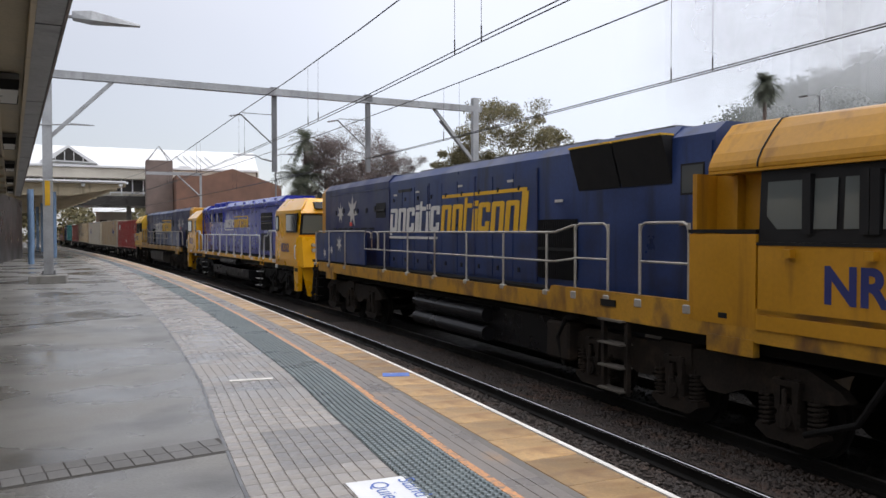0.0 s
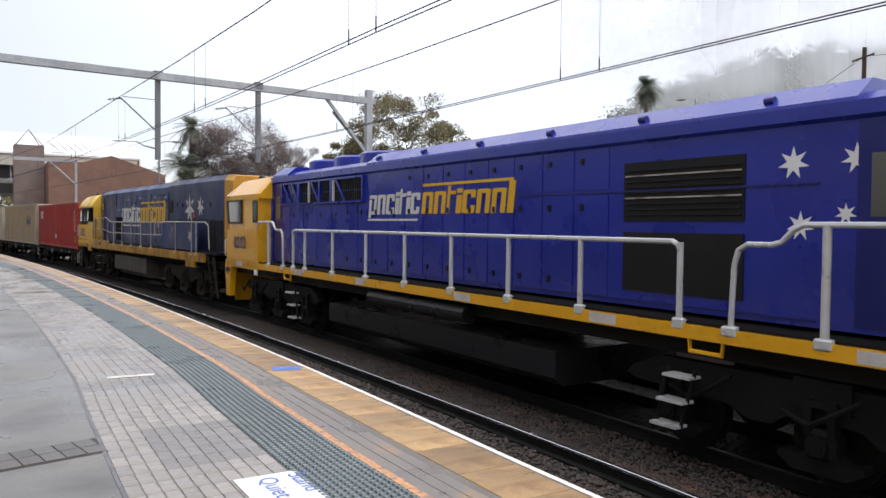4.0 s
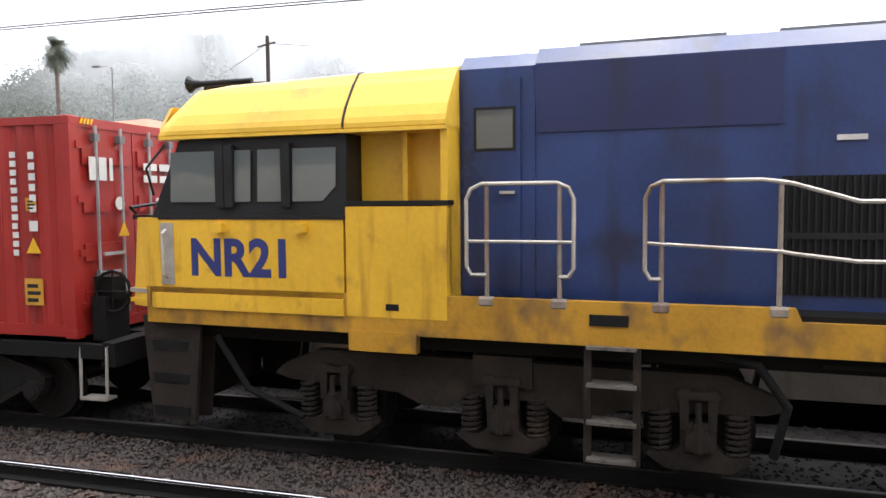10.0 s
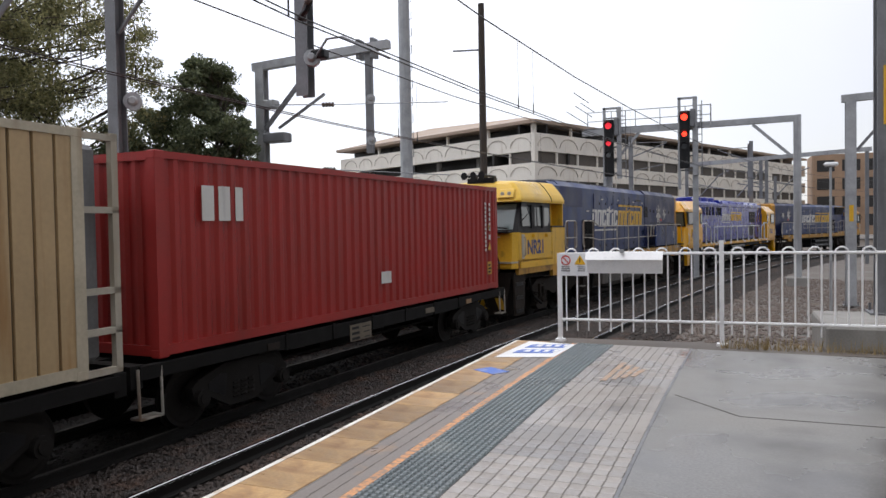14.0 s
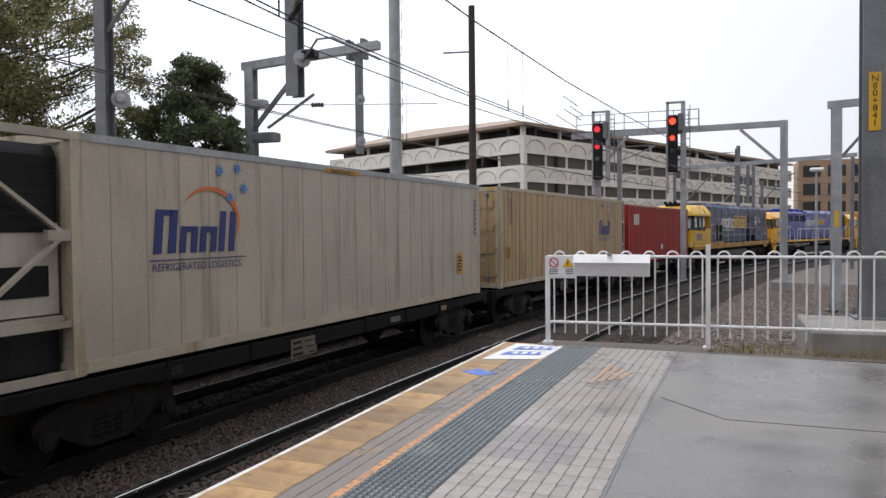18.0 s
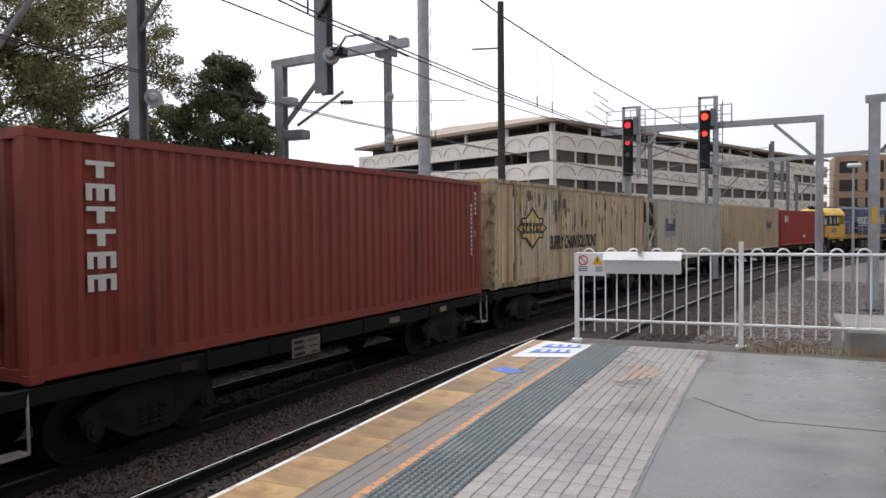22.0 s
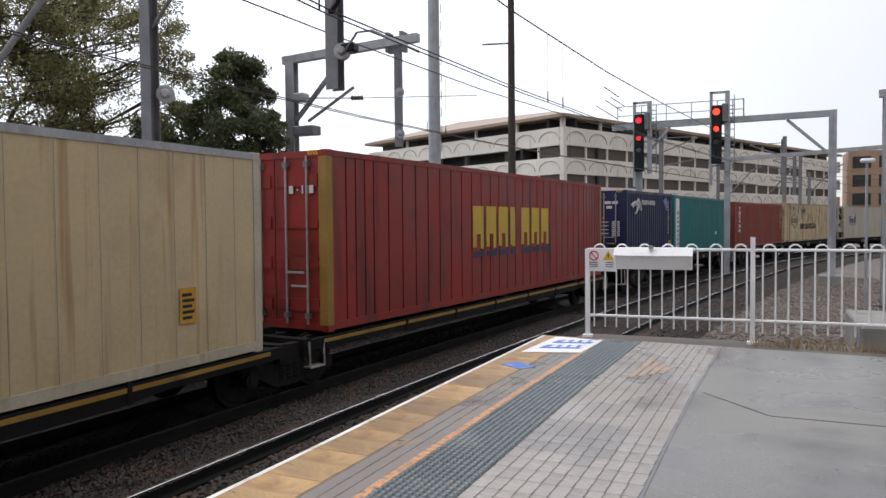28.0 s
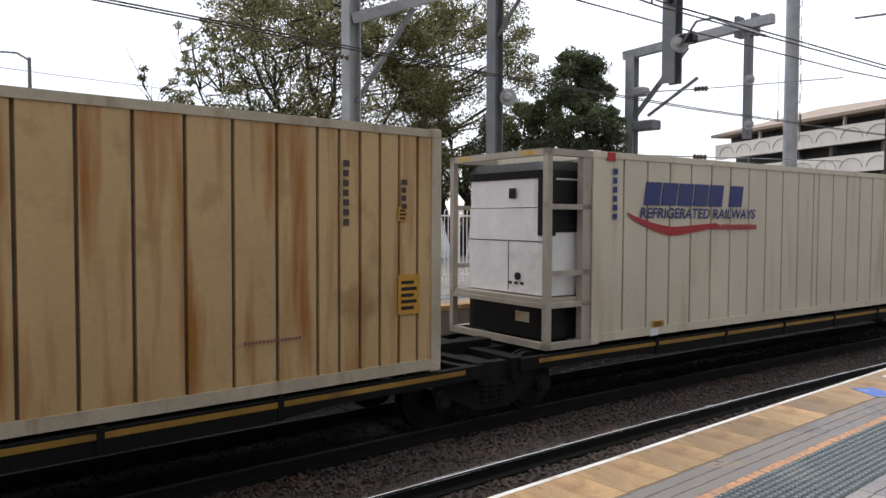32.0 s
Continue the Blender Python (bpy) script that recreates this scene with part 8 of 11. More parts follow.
    for x in (X, -X):
        def run(ys, drop):
            handrail(ob, x, [Y(v) for v in ys], 1.84, 2.96 - drop, HANDRAIL)

        def free_loop(x, posts, a, b):
            """A bent tube that hangs round its rusty stanchions; an open end runs on as a sloping rail."""
            end = posts[-1] if b is None else b
            pts = [(posts[0], 2.10), (a + 0.05, 2.10), (a, 2.18), (a, 2.86), (a + 0.05, 2.97), (a + 0.16, 3.02), (end - 0.16, 3.02)]
            pts += [(end, 3.0)] if b is None else [(b - 0.05, 2.97), (b, 2.86), (b, 2.18), (b - 0.05, 2.10), (posts[-1], 2.10)]
            hoop = part("handrail", Geo().tube([(x, At(q), z) for q, z in pts], 0.022, 8), HANDRAIL, ob)
            part("mid_rail", Geo().tube([(x, At(a), 2.44), (x, At(end), 2.44 if b else 2.38)], 0.018, 6), HANDRAIL, hoop)
            for v in posts:
                g = Geo().cyl((x + 0.015, At(v), 1.82), (x + 0.015, At(v), 3.0), 0.024, 8)
                g.soft(x - 0.05, x + 0.05, At(v) - 0.09, At(v) + 0.09, 1.78, 1.88, 0.02)
                part("stanchion", g, RUST_POST, hoop, "rust-stained steel stanchion")
        if flip:
            run((4.15, 5.05), 0)
            run((5.75, 6.65), 0)
            posts, low_from, end_loop = (7.6, 9.16, 10.77, 12.43, 14.1, 15.76), Y(6.65), (16.28, 16.84, 17.4)
        else:
            free_loop(x, (4.54, 5.28), 4.33, 5.42)
            free_loop(x, (6.24, 7.26), 6.09, None)
            posts, low_from, end_loop = (8.58, 10.22, 11.86, 13.46, 15.06), At(7.26), (15.58, 16.14, 16.66)
        d = -F
        g = Geo().tube([(x, low_from, 3.0 if not flip else 2.94), (x, low_from - d * 0.1, 2.98 if not flip else 2.93), (x, low_from - d * 0.62, 2.82), (x, At(end_loop[0]), 2.82)], 0.022, 6)
        g.tube([(x, low_from, 2.38), (x, low_from - d * 0.1, 2.36), (x, low_from - d * 0.62, 2.30), (x, At(end_loop[2]), 2.31)], 0.02, 6)
        for v in posts:
            p = Geo().cyl((x, At(v), 1.74), (x, At(v), 2.81), 0.024, 8)
            p.soft(x - 0.05, x + 0.05, At(v) - 0.09, At(v) + 0.09, 1.68, 1.78, 0.02)
            part("stanchion", p, HANDRAIL, ob)
        for v, w in ((end_loop[0] + 0.02, end_loop[1] + 0.02), (end_loop[2], end_loop[1] - 0.02)):
            e = 1 if w > v else -1
            bend = [(v, 2.31), (v, 2.70), (v + e * 0.04, 2.78), (v + e * 0.12, 2.82), (w - e * 0.18, 2.82), (w - e * 0.06, 2.78), (w, 2.70), (w - e * 0.02, 2.64), (w - e * 0.1, 2.66)]
            part("end_loop", Geo().tube([(x, At(q), z) for q, z in bend], 0.02, 8), HANDRAIL, ob)
        for v in end_loop[:2]:
            part("stanchion", Geo().cyl((x + 0.02, At(v), 2.28), (x + 0.02, At(v), 2.80), 0.022, 8), RUST_POST, ob, "rusty loop post")
        g2 = Geo().tube([(x, At(end_loop[2]) , 2.84), (x, Y(L - 1.4), 2.84), (x, Y(L - 1.1), 2.72), (x, Y(L - 1.0), 1.9)], 0.022, 6)
        part("sloping_rail", g, HANDRAIL, ob)
        part("top_rail", g2, HANDRAIL, ob)
    for sx in (-1, 1):
        ladder(ob, sx * 1.42, Y(5.25) if flip else At(5.56), Y(5.85) if flip else At(6.03), 0.28, 1.50, 4, BOGIE_DIRT, STEP_EDGE)
        g = Geo()
        for dy in (0.0, 0.5):
            g.slab([(Y(L - 1.25 + dy), 1.66), (Y(L - 1.18 + dy), 1.66), (Y(L - 0.78 + dy), 0.30), (Y(L - 0.85 + dy), 0.30)], "x", sx * 1.34, sx * 1.42)
        stair = part("end_stair", g, BOGIE_DIRT, ob)
        for k in range(4):
            y = L - 1.20 + 0.09 * k + 0.02
            part("tread", Geo().slab([(Y(y), 1.42 - k * 0.33), (Y(y + 0.5), 1.42 - k * 0.33), (Y(y + 0.5), 1.46 - k * 0.33), (Y(y), 1.46 - k * 0.33)], "x", sx * 1.1, sx * 1.42), UNDER, stair)
        g = Geo()
        a, b = (-1.38, -1.05) if sx < 0 else (1.05, 1.38)
        g.slab([(Y(0.15), 1.5), (Y(0.98), 1.5), (Y(0.86), 0.24), (Y(0.26), 0.24)], "x", a, a + 0.06)
        g.slab([(Y(0.15), 1.5), (Y(0.98), 1.5), (Y(0.86), 0.24), (Y(0.26), 0.24)], "x", b - 0.06, b)
        st = part("cab_steps", g, BOGIE_DIRT, ob)
        for z in (0.30, 0.70, 1.10):
            part("step_opening", Geo().slab([(Y(0.3), z), (Y(0.78), z), (Y(0.80), z + 0.11), (Y(0.28), z + 0.11)], "x", sx * 1.375, sx * 1.392), BLACK, st)
    for yy in (0.05, L - 0.1):
        d = -1 if yy < 1 else 1
        g = Geo()
        g.box(-0.28, 0.28, *yr(yy, yy + d * 0.25), 0.70, 1.10)
        g.box(-0.12, 0.12, *yr(yy + d * 0.2, yy + d * 0.55), 0.78, 1.02)
        part("coupler", g, UNDER, ob)
        g = Geo()
        g.slab([(-1.3, 1.5), (1.3, 1.5), (1.05, 0.28), (0.2, 0.20), (-0.2, 0.20), (-1.05, 0.28)], "y", Y(yy + 0.12), Y(yy + (0.16 if yy < 1 else 0.08)))
        pilot = part("pilot", g, BOGIE_DIRT if yy < 1 else UNDER, ob)
        for k in range(4):
            x = -1.1 + k * 0.62
            part("warning_stripe", Geo().slab([(x, 0.42), (x + 0.22, 0.42), (x + 0.42, 0.92), (x + 0.20, 0.92)], "y", Y(yy + (0.10 if yy < 1 else 0.175)), Y(yy + (0.115 if yy < 1 else 0.16))), YELLOW_OLD, pilot)
        for k, x in enumerate((-0.75, -0.55, 0.5, 0.72)):
            g = Geo().tube([(x, Y(yy + d * 0.0), 1.25), (x + 0.05, Y(yy + d * 0.22), 0.9), (x + 0.15, Y(yy + d * 0.25), 0.55), (x + 0.1, Y(yy + d * 0.1), 0.45)], 0.025, 6)
            part("brake_hose", g, BLACK if yy > 1 or k < 2 else HOSE_RED, ob)
    # tank and bogies
    if low_tank:
        g = Geo().slab([(-1.25, 0.42), (-1.38, 0.6), (-1.38, 1.24), (1.38, 1.24), (1.38, 0.6), (1.25, 0.42)], "y", At(9.4), Y(13.9))
        part("fuel_tank", g, TANK_DIRTY, ob, "mud-washed fuel tank")
    else:
        g = Geo().slab([(-1.05, 0.5), (-1.1, 1.24), (1.1, 1.24), (1.05, 0.5)], "y", Y(7.7), Y(13.9))
        part("fuel_tank", g, TANK_BLACK, ob)
        for z in (0.64, 1.04):
            part("air_reservoir", Geo().cyl((-1.20, At(10.2), z), (-1.20, At(13.95), z), 0.16, 18), TANK_BLACK, ob, "glossy black air reservoir", smooth=False)
    part("battery_box", Geo().soft(-1.36, -0.9, *(yr(6.95, 7.6) if flip else sorted((At(8.46), At(9.34)))), 0.55, 1.22, 0.04), BOGIE_DIRT if flip else TANK_DIRTY, ob)
    loco_bogie(ob, At(4.55 if flip else 4.64), BOGIE_DIRT)
    loco_bogie(ob, Y(L - 4.45), BOGIE_DIRT)
    for sx in (-1, 1):
        g = Geo().tube([(sx * 1.34, Y(6.6), 1.4), (sx * 1.36, Y(7.0), 1.32), (sx * 1.36, Y(7.25), 0.95), (sx * 1.3, Y(7.15), 0.45)], 0.045, 8)
        part("sand_pipe", g, UNDER, ob)
        g = Geo().tube([(sx * 1.38, Y(1.2), 1.3), (sx * 1.36, Y(1.6), 0.7), (sx * 1.33, Y(2.3), 0.42)], 0.04, 8)
        part("brake_pipe", g, UNDER, ob)
        g = Geo().tube([(sx * 1.3, Y(7.5), 1.35), (sx * 1.3, Y(16), 1.35)], 0.035, 6)
        part("cable_conduit", g, UNDER, ob)
    return rides(ob, mid, half)


def blue_loco(s_front, s_rear):
    """The bright blue locomotive with a yellow cab at each end."""
    L = s_rear - s_front
    ob = thing("diesel_locomotive", "glossy blue diesel locomotive with yellow cabs and silver handrails", "locomotive", "locomotives")
    mid = (s_front + s_rear) / 2
    h = L / 2
    part("underframe", Geo().box(-1.2, 1.2, -h + 0.6, h - 0.6, 1.25, 1.5), BOGIE_BLACK, ob)
    for sx in (-1, 1):
        a, b = sx * 1.36, sx * 1.47
        part("sill", Geo().slab([(-h + 0.2, 1.49), (h - 0.2, 1.49), (h - 0.2, 1.66), (-h + 0.2, 1.66)], "x", a, b), YELLOW_NEW, ob)
        for y, w in ((-h + 3.2, 0.5), (-5.2, 0.5), (-1.85, 0.5), (2.1, 0.42), (5.54, 0.52), (10.22, 0.56)):
            part("reflector", Geo().box(sx * 1.468, sx * 1.474, y, y + w, 1.51, 1.645), PALE_STRIP, ob)
    part("walkway", Geo().box(-1.42, 1.42, -h + 2.4, h - 2.4, 1.60, 1.69), UNDER, ob)
    for e in (-1, 1):
        Y = lambda y: e * (h - y)
        yr = lambda a, b: (min(Y(a), Y(b)), max(Y(a), Y(b)))
        D = 3.2
        low = [(-1.47, 1.45), (1.47, 1.45), (1.47, 2.62), (-1.47, 2.62)]
        g = Geo().loft([[(p[0] * 0.90, Y(-0.15 + (0.25 if p[1] > 2 else 0)), p[1]) for p in low], [(p[0], Y(0.35), p[1]) for p in low], [(p[0], Y(D), p[1]) for p in low]])
        part("cab_body", g, YELLOW_NEW, ob, "clean bright yellow cab")
        for k in range(4):
            z = 1.72 + k * 0.24
            part("cab_rib", Geo().slab([(Y(0.75), z), (Y(D - 0.05), z), (Y(D - 0.05), z + 0.03), (Y(0.75), z + 0.03)], "x", -1.484, 1.484), YELLOW_NEW, ob)
        up = [(-1.45, 2.62), (1.45, 2.62), (1.45, 3.55), (-1.45, 3.55)]
        g = Geo().loft([[(p[0] * 0.95, Y(0.30 - (0.22 if p[1] > 3 else 0)), p[1]) for p in up], [(p[0], Y(D), p[1]) for p in up]])
        part("cab_upper", g, YELLOW_NEW, ob)
        dome = lambda y, k, t: [(-1.46 * k, Y(y), 3.54), (-1.46 * k, Y(y), 3.68), (-1.0 * k, Y(y), t), (1.0 * k, Y(y), t), (1.46 * k, Y(y), 3.68), (1.46 * k, Y(y), 3.54)]
        part("cab_roof", Geo().loft([[(q * 0.95, Y(b_), z) for q, b_, z in ((-1.46, 0.02, 3.54), (-1.46, -0.02, 3.70), (-1.0, 0.36, 4.10), (1.0, 0.36, 4.10), (1.46, -0.02, 3.70), (1.46, 0.02, 3.54))], dome(0.55, 0.99, 4.16), dome(D - 0.15, 1, 4.2), dome(D + 0.12, 0.97, 4.2)]), YELLOW_NEW, ob, "bright yellow chamfered cab roof")
        for sx in (-1, 1):
            g = Geo().slab([(Y(0.42), 2.80), (Y(1.74), 2.80), (Y(1.74), 3.54), (Y(0.22), 3.54)], "x", sx * 1.43, sx * 1.462)
            win = part("side_window", g, RUBBER, ob)
            part("pane", Geo().slab([(Y(0.62), 2.86), (Y(1.68), 2.86), (Y(1.68), 3.49), (Y(0.52), 3.49)], "x", sx * 1.46, sx * 1.467), CAB_GLASS, win)
            g = Geo().slab([(Y(2.76), 2.90), (Y(2.82), 2.84), (Y(3.12), 2.84), (Y(3.18), 2.90), (Y(3.18), 3.44), (Y(3.12), 3.50), (Y(2.82), 3.50), (Y(2.76), 3.44)], "x", sx * 1.43, sx * 1.466)
            fr = part("round_window_frame", g, RUBBER, ob)
            part("pane", Geo().slab([(Y(2.82), 2.92), (Y(3.12), 2.92), (Y(3.12), 3.42), (Y(2.82), 3.42)], "x", sx * 1.465, sx * 1.472), WINDSCREEN, fr)
            g = Geo().slab([(Y(0.25), 0.50), (Y(0.62), 0.50), (Y(0.70), 1.50), (Y(0.1), 1.50)], "x", sx * 1.28, sx * 1.46)
            part("cab_step", g, YELLOW_NEW, ob)
            part("step_opening", Geo().slab([(Y(0.2), 1.26), (Y(0.6), 1.26), (Y(0.6), 1.40), (Y(0.2), 1.40)], "x", sx * 1.45, sx * 1.468), BLACK, ob)
            part("grab_rail", Geo().tube([(sx * 1.47, Y(0.36), 1.75), (sx * 1.53, Y(0.36), 1.80), (sx * 1.53, Y(0.36), 2.25), (sx * 1.47, Y(0.36), 2.30)], 0.02, 6), HANDRAIL_NEW, ob)
        for a in (-1, 1):
            x0, x1 = (0.04, 1.25) if a > 0 else (-1.25, -0.04)
            g = Geo().add([(x0, Y(0.26), 2.76), (x1, Y(0.26), 2.76), (x1 * 0.98, Y(0.085), 3.46), (x0, Y(0.085), 3.46)], [(0, 1, 2, 3)])
            part("windscreen", g, WINDSCREEN if a < 0 else CAB_GLASS, ob)
        part("windscreen_band", Geo().add([(-1.36, Y(0.275), 2.70), (1.36, Y(0.275), 2.70), (1.34, Y(0.085), 3.52), (-1.34, Y(0.085), 3.52)], [(0, 1, 2, 3)]), RUBBER, ob)
        nb = part("number_box", Geo().loft([[(-0.8, Y(0.04), 3.70), (0.8, Y(0.04), 3.70), (0.8, Y(0.30), 3.98), (-0.8, Y(0.30), 3.98)], [(-0.8, Y(-0.03), 3.74), (0.8, Y(-0.03), 3.74), (0.8, Y(0.20), 4.0), (-0.8, Y(0.20), 4.0)]]), BLACK, ob)
        for x in (-0.22, 0.06):
            part("headlight", Geo().cyl((x, Y(0.02), 3.86), (x, Y(0.12), 3.86), 0.1, 12), LAMP_GLASS, nb)
        for x in (-0.9, 0.9):
            for z in (2.1, 2.3):
                part("marker_light", Geo().cyl((x, Y(-0.08), z), (x, Y(0.05), z), 0.07, 12), LAMP_GLASS, ob)
        for i, dx in enumerate((-0.4, -0.1, 0.2)):
            part("air_horn", Geo().cyl((dx, Y(1.1), 4.22), (dx, Y(0.6), 4.28), 0.05, 8, 0.13), BLACK, ob)
        g = Geo()
        g.slab([(-1.35, 1.5), (1.35, 1.5), (1.1, 0.3), (-1.1, 0.3)], "y", Y(0.05), Y(0.12))
        plow = part("pilot", g, YELLOW_NEW, ob)
        for k in range(4):
            x = -1.0 + k * 0.6
            part("warning_stripe", Geo().slab([(x, 0.4), (x + 0.2, 0.4), (x + 0.45, 1.0), (x + 0.25, 1.0)], "y", Y(0.03), Y(0.045)), BLACK, plow)
        part("coupler", Geo().box(-0.15, 0.15, *yr(-0.42, 0.1), 0.76, 1.04), UNDER, ob)
        for x in (-0.7, 0.65):
            part("brake_hose", Geo().tube([(x, Y(0.0), 1.2), (x, Y(-0.28), 0.9), (x + 0.1, Y(-0.3), 0.5)], 0.025, 6), BLACK, ob)
    hood = [(-1.0, 1.74), (1.0, 1.74), (1.0, 4.12), (0.82, 4.26), (-0.82, 4.26), (-1.0, 4.12)]
    part("engine_hood", Geo().slab(hood, "y", -h + 3.2, h - 3.2), NEW_BLUE, ob, "glossy royal blue engine hood")
    lip = [(-1.0, 3.96), (1.0, 3.96), (1.07, 4.0), (1.07, 4.15), (-1.07, 4.15), (-1.07, 4.0)]
    part("roof_cornice", Geo().slab(lip, "y", -h + 3.2, h - 3.2), NEW_BLUE, ob)
    crown = [(-1.03, 4.15), (1.03, 4.15), (1.02, 4.20), (0.74, 4.42), (-0.74, 4.42), (-1.02, 4.20)]
    part("roof_crown", Geo().slab(crown, "y", -h + 4.0, h - 9.2), NEW_BLUE, ob, "chamfered blue roof that mirrors the sky")
    part("roof_end", Geo().slab(crown, "y", h - 4.4, h - 3.25), NEW_BLUE, ob)
    for y in (h - 5.4, h - 7.0, h - 8.45):
        part("roof_fan", Geo().cyl((0, y, 4.15), (0, y, 4.50), 0.74, 32).cyl((0, y, 4.50), (0, y, 4.55), 0.74, 32, 0.66), NEW_BLUE, ob)
    for k in range(6):
        y = h - 9.6 - k * 1.9
        part("lifting_eye", Geo().cyl((-0.93, y - 0.06, 4.29), (-0.93, y + 0.06, 4.29), 0.05, 10), SHADED_BLUE, ob)
    for sx in (-1, 1):
        # open truss with the dark radiator behind it, at the trailing end
        for a, b, bars_n in ((6.85, 7.98, 0), (5.48, 6.72, 10), (4.78, 5.38, 5), (3.06, 4.66, 13)):
            back = part("grille_backing", Geo().slab([(a, 3.36), (b, 3.36), (b, 3.92), (a, 3.92)], "x", sx * 1.0, sx * 1.008), DARK_GRILLE if bars_n else SHADED_BLUE, ob)
            for k in range(bars_n):
                y = a + 0.05 + k * (b - a - 0.06) / bars_n
                part("grille_bar", Geo().box(sx * 1.008, sx * 1.03, y, y + 0.03, 3.38, 3.91), RUBBER, back)
            g = Geo()
            for z in (3.33, 3.62, 3.90):
                g.box(sx * 1.02, sx * (1.03 if z == 3.62 else 1.07), a, b, z, z + (0.015 if z == 3.62 else 0.05))
            for y in (a - 0.06, b):
                g.box(sx * 1.0, sx * 1.07, y, y + 0.06, 3.33, 3.95)
            for y1_ in ((7.95, 7.35) if not bars_n else ((6.02,) if a == 5.48 else ((4.52,) if a == 3.06 else ()))):
                g.slab([(y1_, 3.92), (y1_ - 0.10, 3.92), (y1_ - 0.62, 3.38), (y1_ - 0.52, 3.38)], "x", sx * 1.03, sx * 1.065)
            part("truss", g, NEW_BLUE, back)
            if bars_n in (10, 13):
                y = 6.06 if a == 5.48 else 4.56
                part("truss_post", Geo().box(sx * 1.03, sx * 1.068, y, y + 0.07, 3.38, 3.92), PALE_STRIP, back)
        part("side_grille", Geo().slab([(-h + 5.3, 2.9), (-h + 7.2, 2.9), (-h + 7.2, 3.7), (-h + 5.3, 3.7)], "x", sx * 1.0, sx * 1.015), DARK_GRILLE, ob)
        part("side_grille", Geo().slab([(-h + 5.3, 1.95), (-h + 7.2, 1.95), (-h + 7.2, 2.75), (-h + 5.3, 2.75)], "x", sx * 1.0, sx * 1.015), RUBBER, ob)
        for i in range(12):
            a = -h + 7.5 + i * 0.72
            d = part("hood_door", Geo().slab([(a, 1.82), (a + 0.68, 1.82), (a + 0.68, 3.28), (a, 3.28)], "x", sx * 1.0, sx * 1.012), NEW_BLUE, ob)
            for z in (2.0, 3.1):
                part("latch", Geo().box(sx * 1.012, sx * 1.03, a + 0.5, a + 0.57, z - 0.05, z + 0.05), BLACK, d)
            if i < 8:
                d = part("upper_door", Geo().slab([(a, 3.36), (a + 0.68, 3.36), (a + 0.68, 3.95), (a, 3.95)], "x", sx * 1.0, sx * 1.01), NEW_BLUE, ob)
                part("latch", Geo().box(sx * 1.01, sx * 1.03, a + 0.5, a + 0.57, 3.74, 3.82), BLACK, d)
        for e in (-1, 1):
            a, b = sorted((e * (h - 3.34), e * (h - 3.98)))
            d = part("cab_door", Geo().box(sx * 1.0, sx * 1.014, a, b, 1.80, 3.95), SHADED_BLUE, ob)
            part("door_window", Geo().box(sx * 1.014, sx * 1.02, a + 0.14, b - 0.14, 2.95, 3.6), CAB_GLASS, d)
            part("door_handle", Geo().box(sx * 1.014, sx * 1.05, a + 0.08, a + 0.22, 2.62, 2.66), HANDRAIL_NEW, d)
            part("door_post", Geo().box(sx * 0.99, sx * 1.06, min(e * (h - 3.2), e * (h - 3.32)), max(e * (h - 3.2), e * (h - 3.32)), 1.70, 4.1), NEW_BLUE, ob)
        for k in range(5):
            a = h - 8.2 + k * 0.9
            d = part("hood_panel", Geo().slab([(a, 1.84), (a + 0.86, 1.84), (a + 0.86, 3.26), (a, 3.26)], "x", sx * 1.0, sx * 1.011), NEW_BLUE, ob)
            part("latch", Geo().box(sx * 1.011, sx * 1.03, a + 0.62, a + 0.7, 3.0, 3.1), BLACK, d)
        for z in (3.30, 1.80):
            part("hood_seam", Geo().box(sx * 1.0, sx * 1.016, -h + 4.4, h - 4.0, z, z + 0.025), SHADED_BLUE, ob)
        for k in range(9):
            z = 2.98 + k * 0.075
            part("louvre", Geo().box(sx * 1.01, sx * 1.035, -h + 5.34, -h + 7.16, z, z + 0.02), HANDRAIL if k % 4 == 3 else RUBBER, ob)
        x = sx * 1.43
        ys = [-6.2, -4.47, -2.83, -1.19, 0.45, 2.11, 3.80, 5.44, 6.22]
        handrail(ob, x, ys, 1.74, 2.65, HANDRAIL_NEW, 0.036, mid=False)
        for e in (-1, 1):
            g = Geo().tube([(x, e * (h - 2.95), 2.52), (x, e * (h - 3.0), 2.66), (x, e * (h - 3.12), 2.80), (x, e * (h - 3.3), 2.86), (x, e * (h - 4.3), 2.86), (x, e * (h - 4.42), 2.80), (x, e * (h - 4.55), 2.67), (x, e * (h - 4.66), 2.64), (x, e * (h - 4.95), 2.64), (x, e * (h - 5.07), 2.57), (x, e * (h - 5.12), 2.40), (x, e * (h - 5.15), 1.66)], 0.034, 8)
            g.cyl((x, e * (h - 4.05), 1.62), (x, e * (h - 4.05), 2.85), 0.045, 10)
            for yy in (4.05, 5.15):
                g.soft(x - 0.06, x + 0.06, e * (h - yy) - 0.1, e * (h - yy) + 0.1, 1.58, 1.70, 0.02)
            part("entry_handrail", g, HANDRAIL_NEW, ob)
            lad = part("step_ladder", Geo().tube([(x, e * (h - 5.62), 1.1), (x, e * (h - 5.82), 0.36)], 0.025, 6).tube([(x, e * (h - 6.02), 1.1), (x, e * (h - 6.2), 0.36)], 0.025, 6), BOGIE_BLACK, ob)
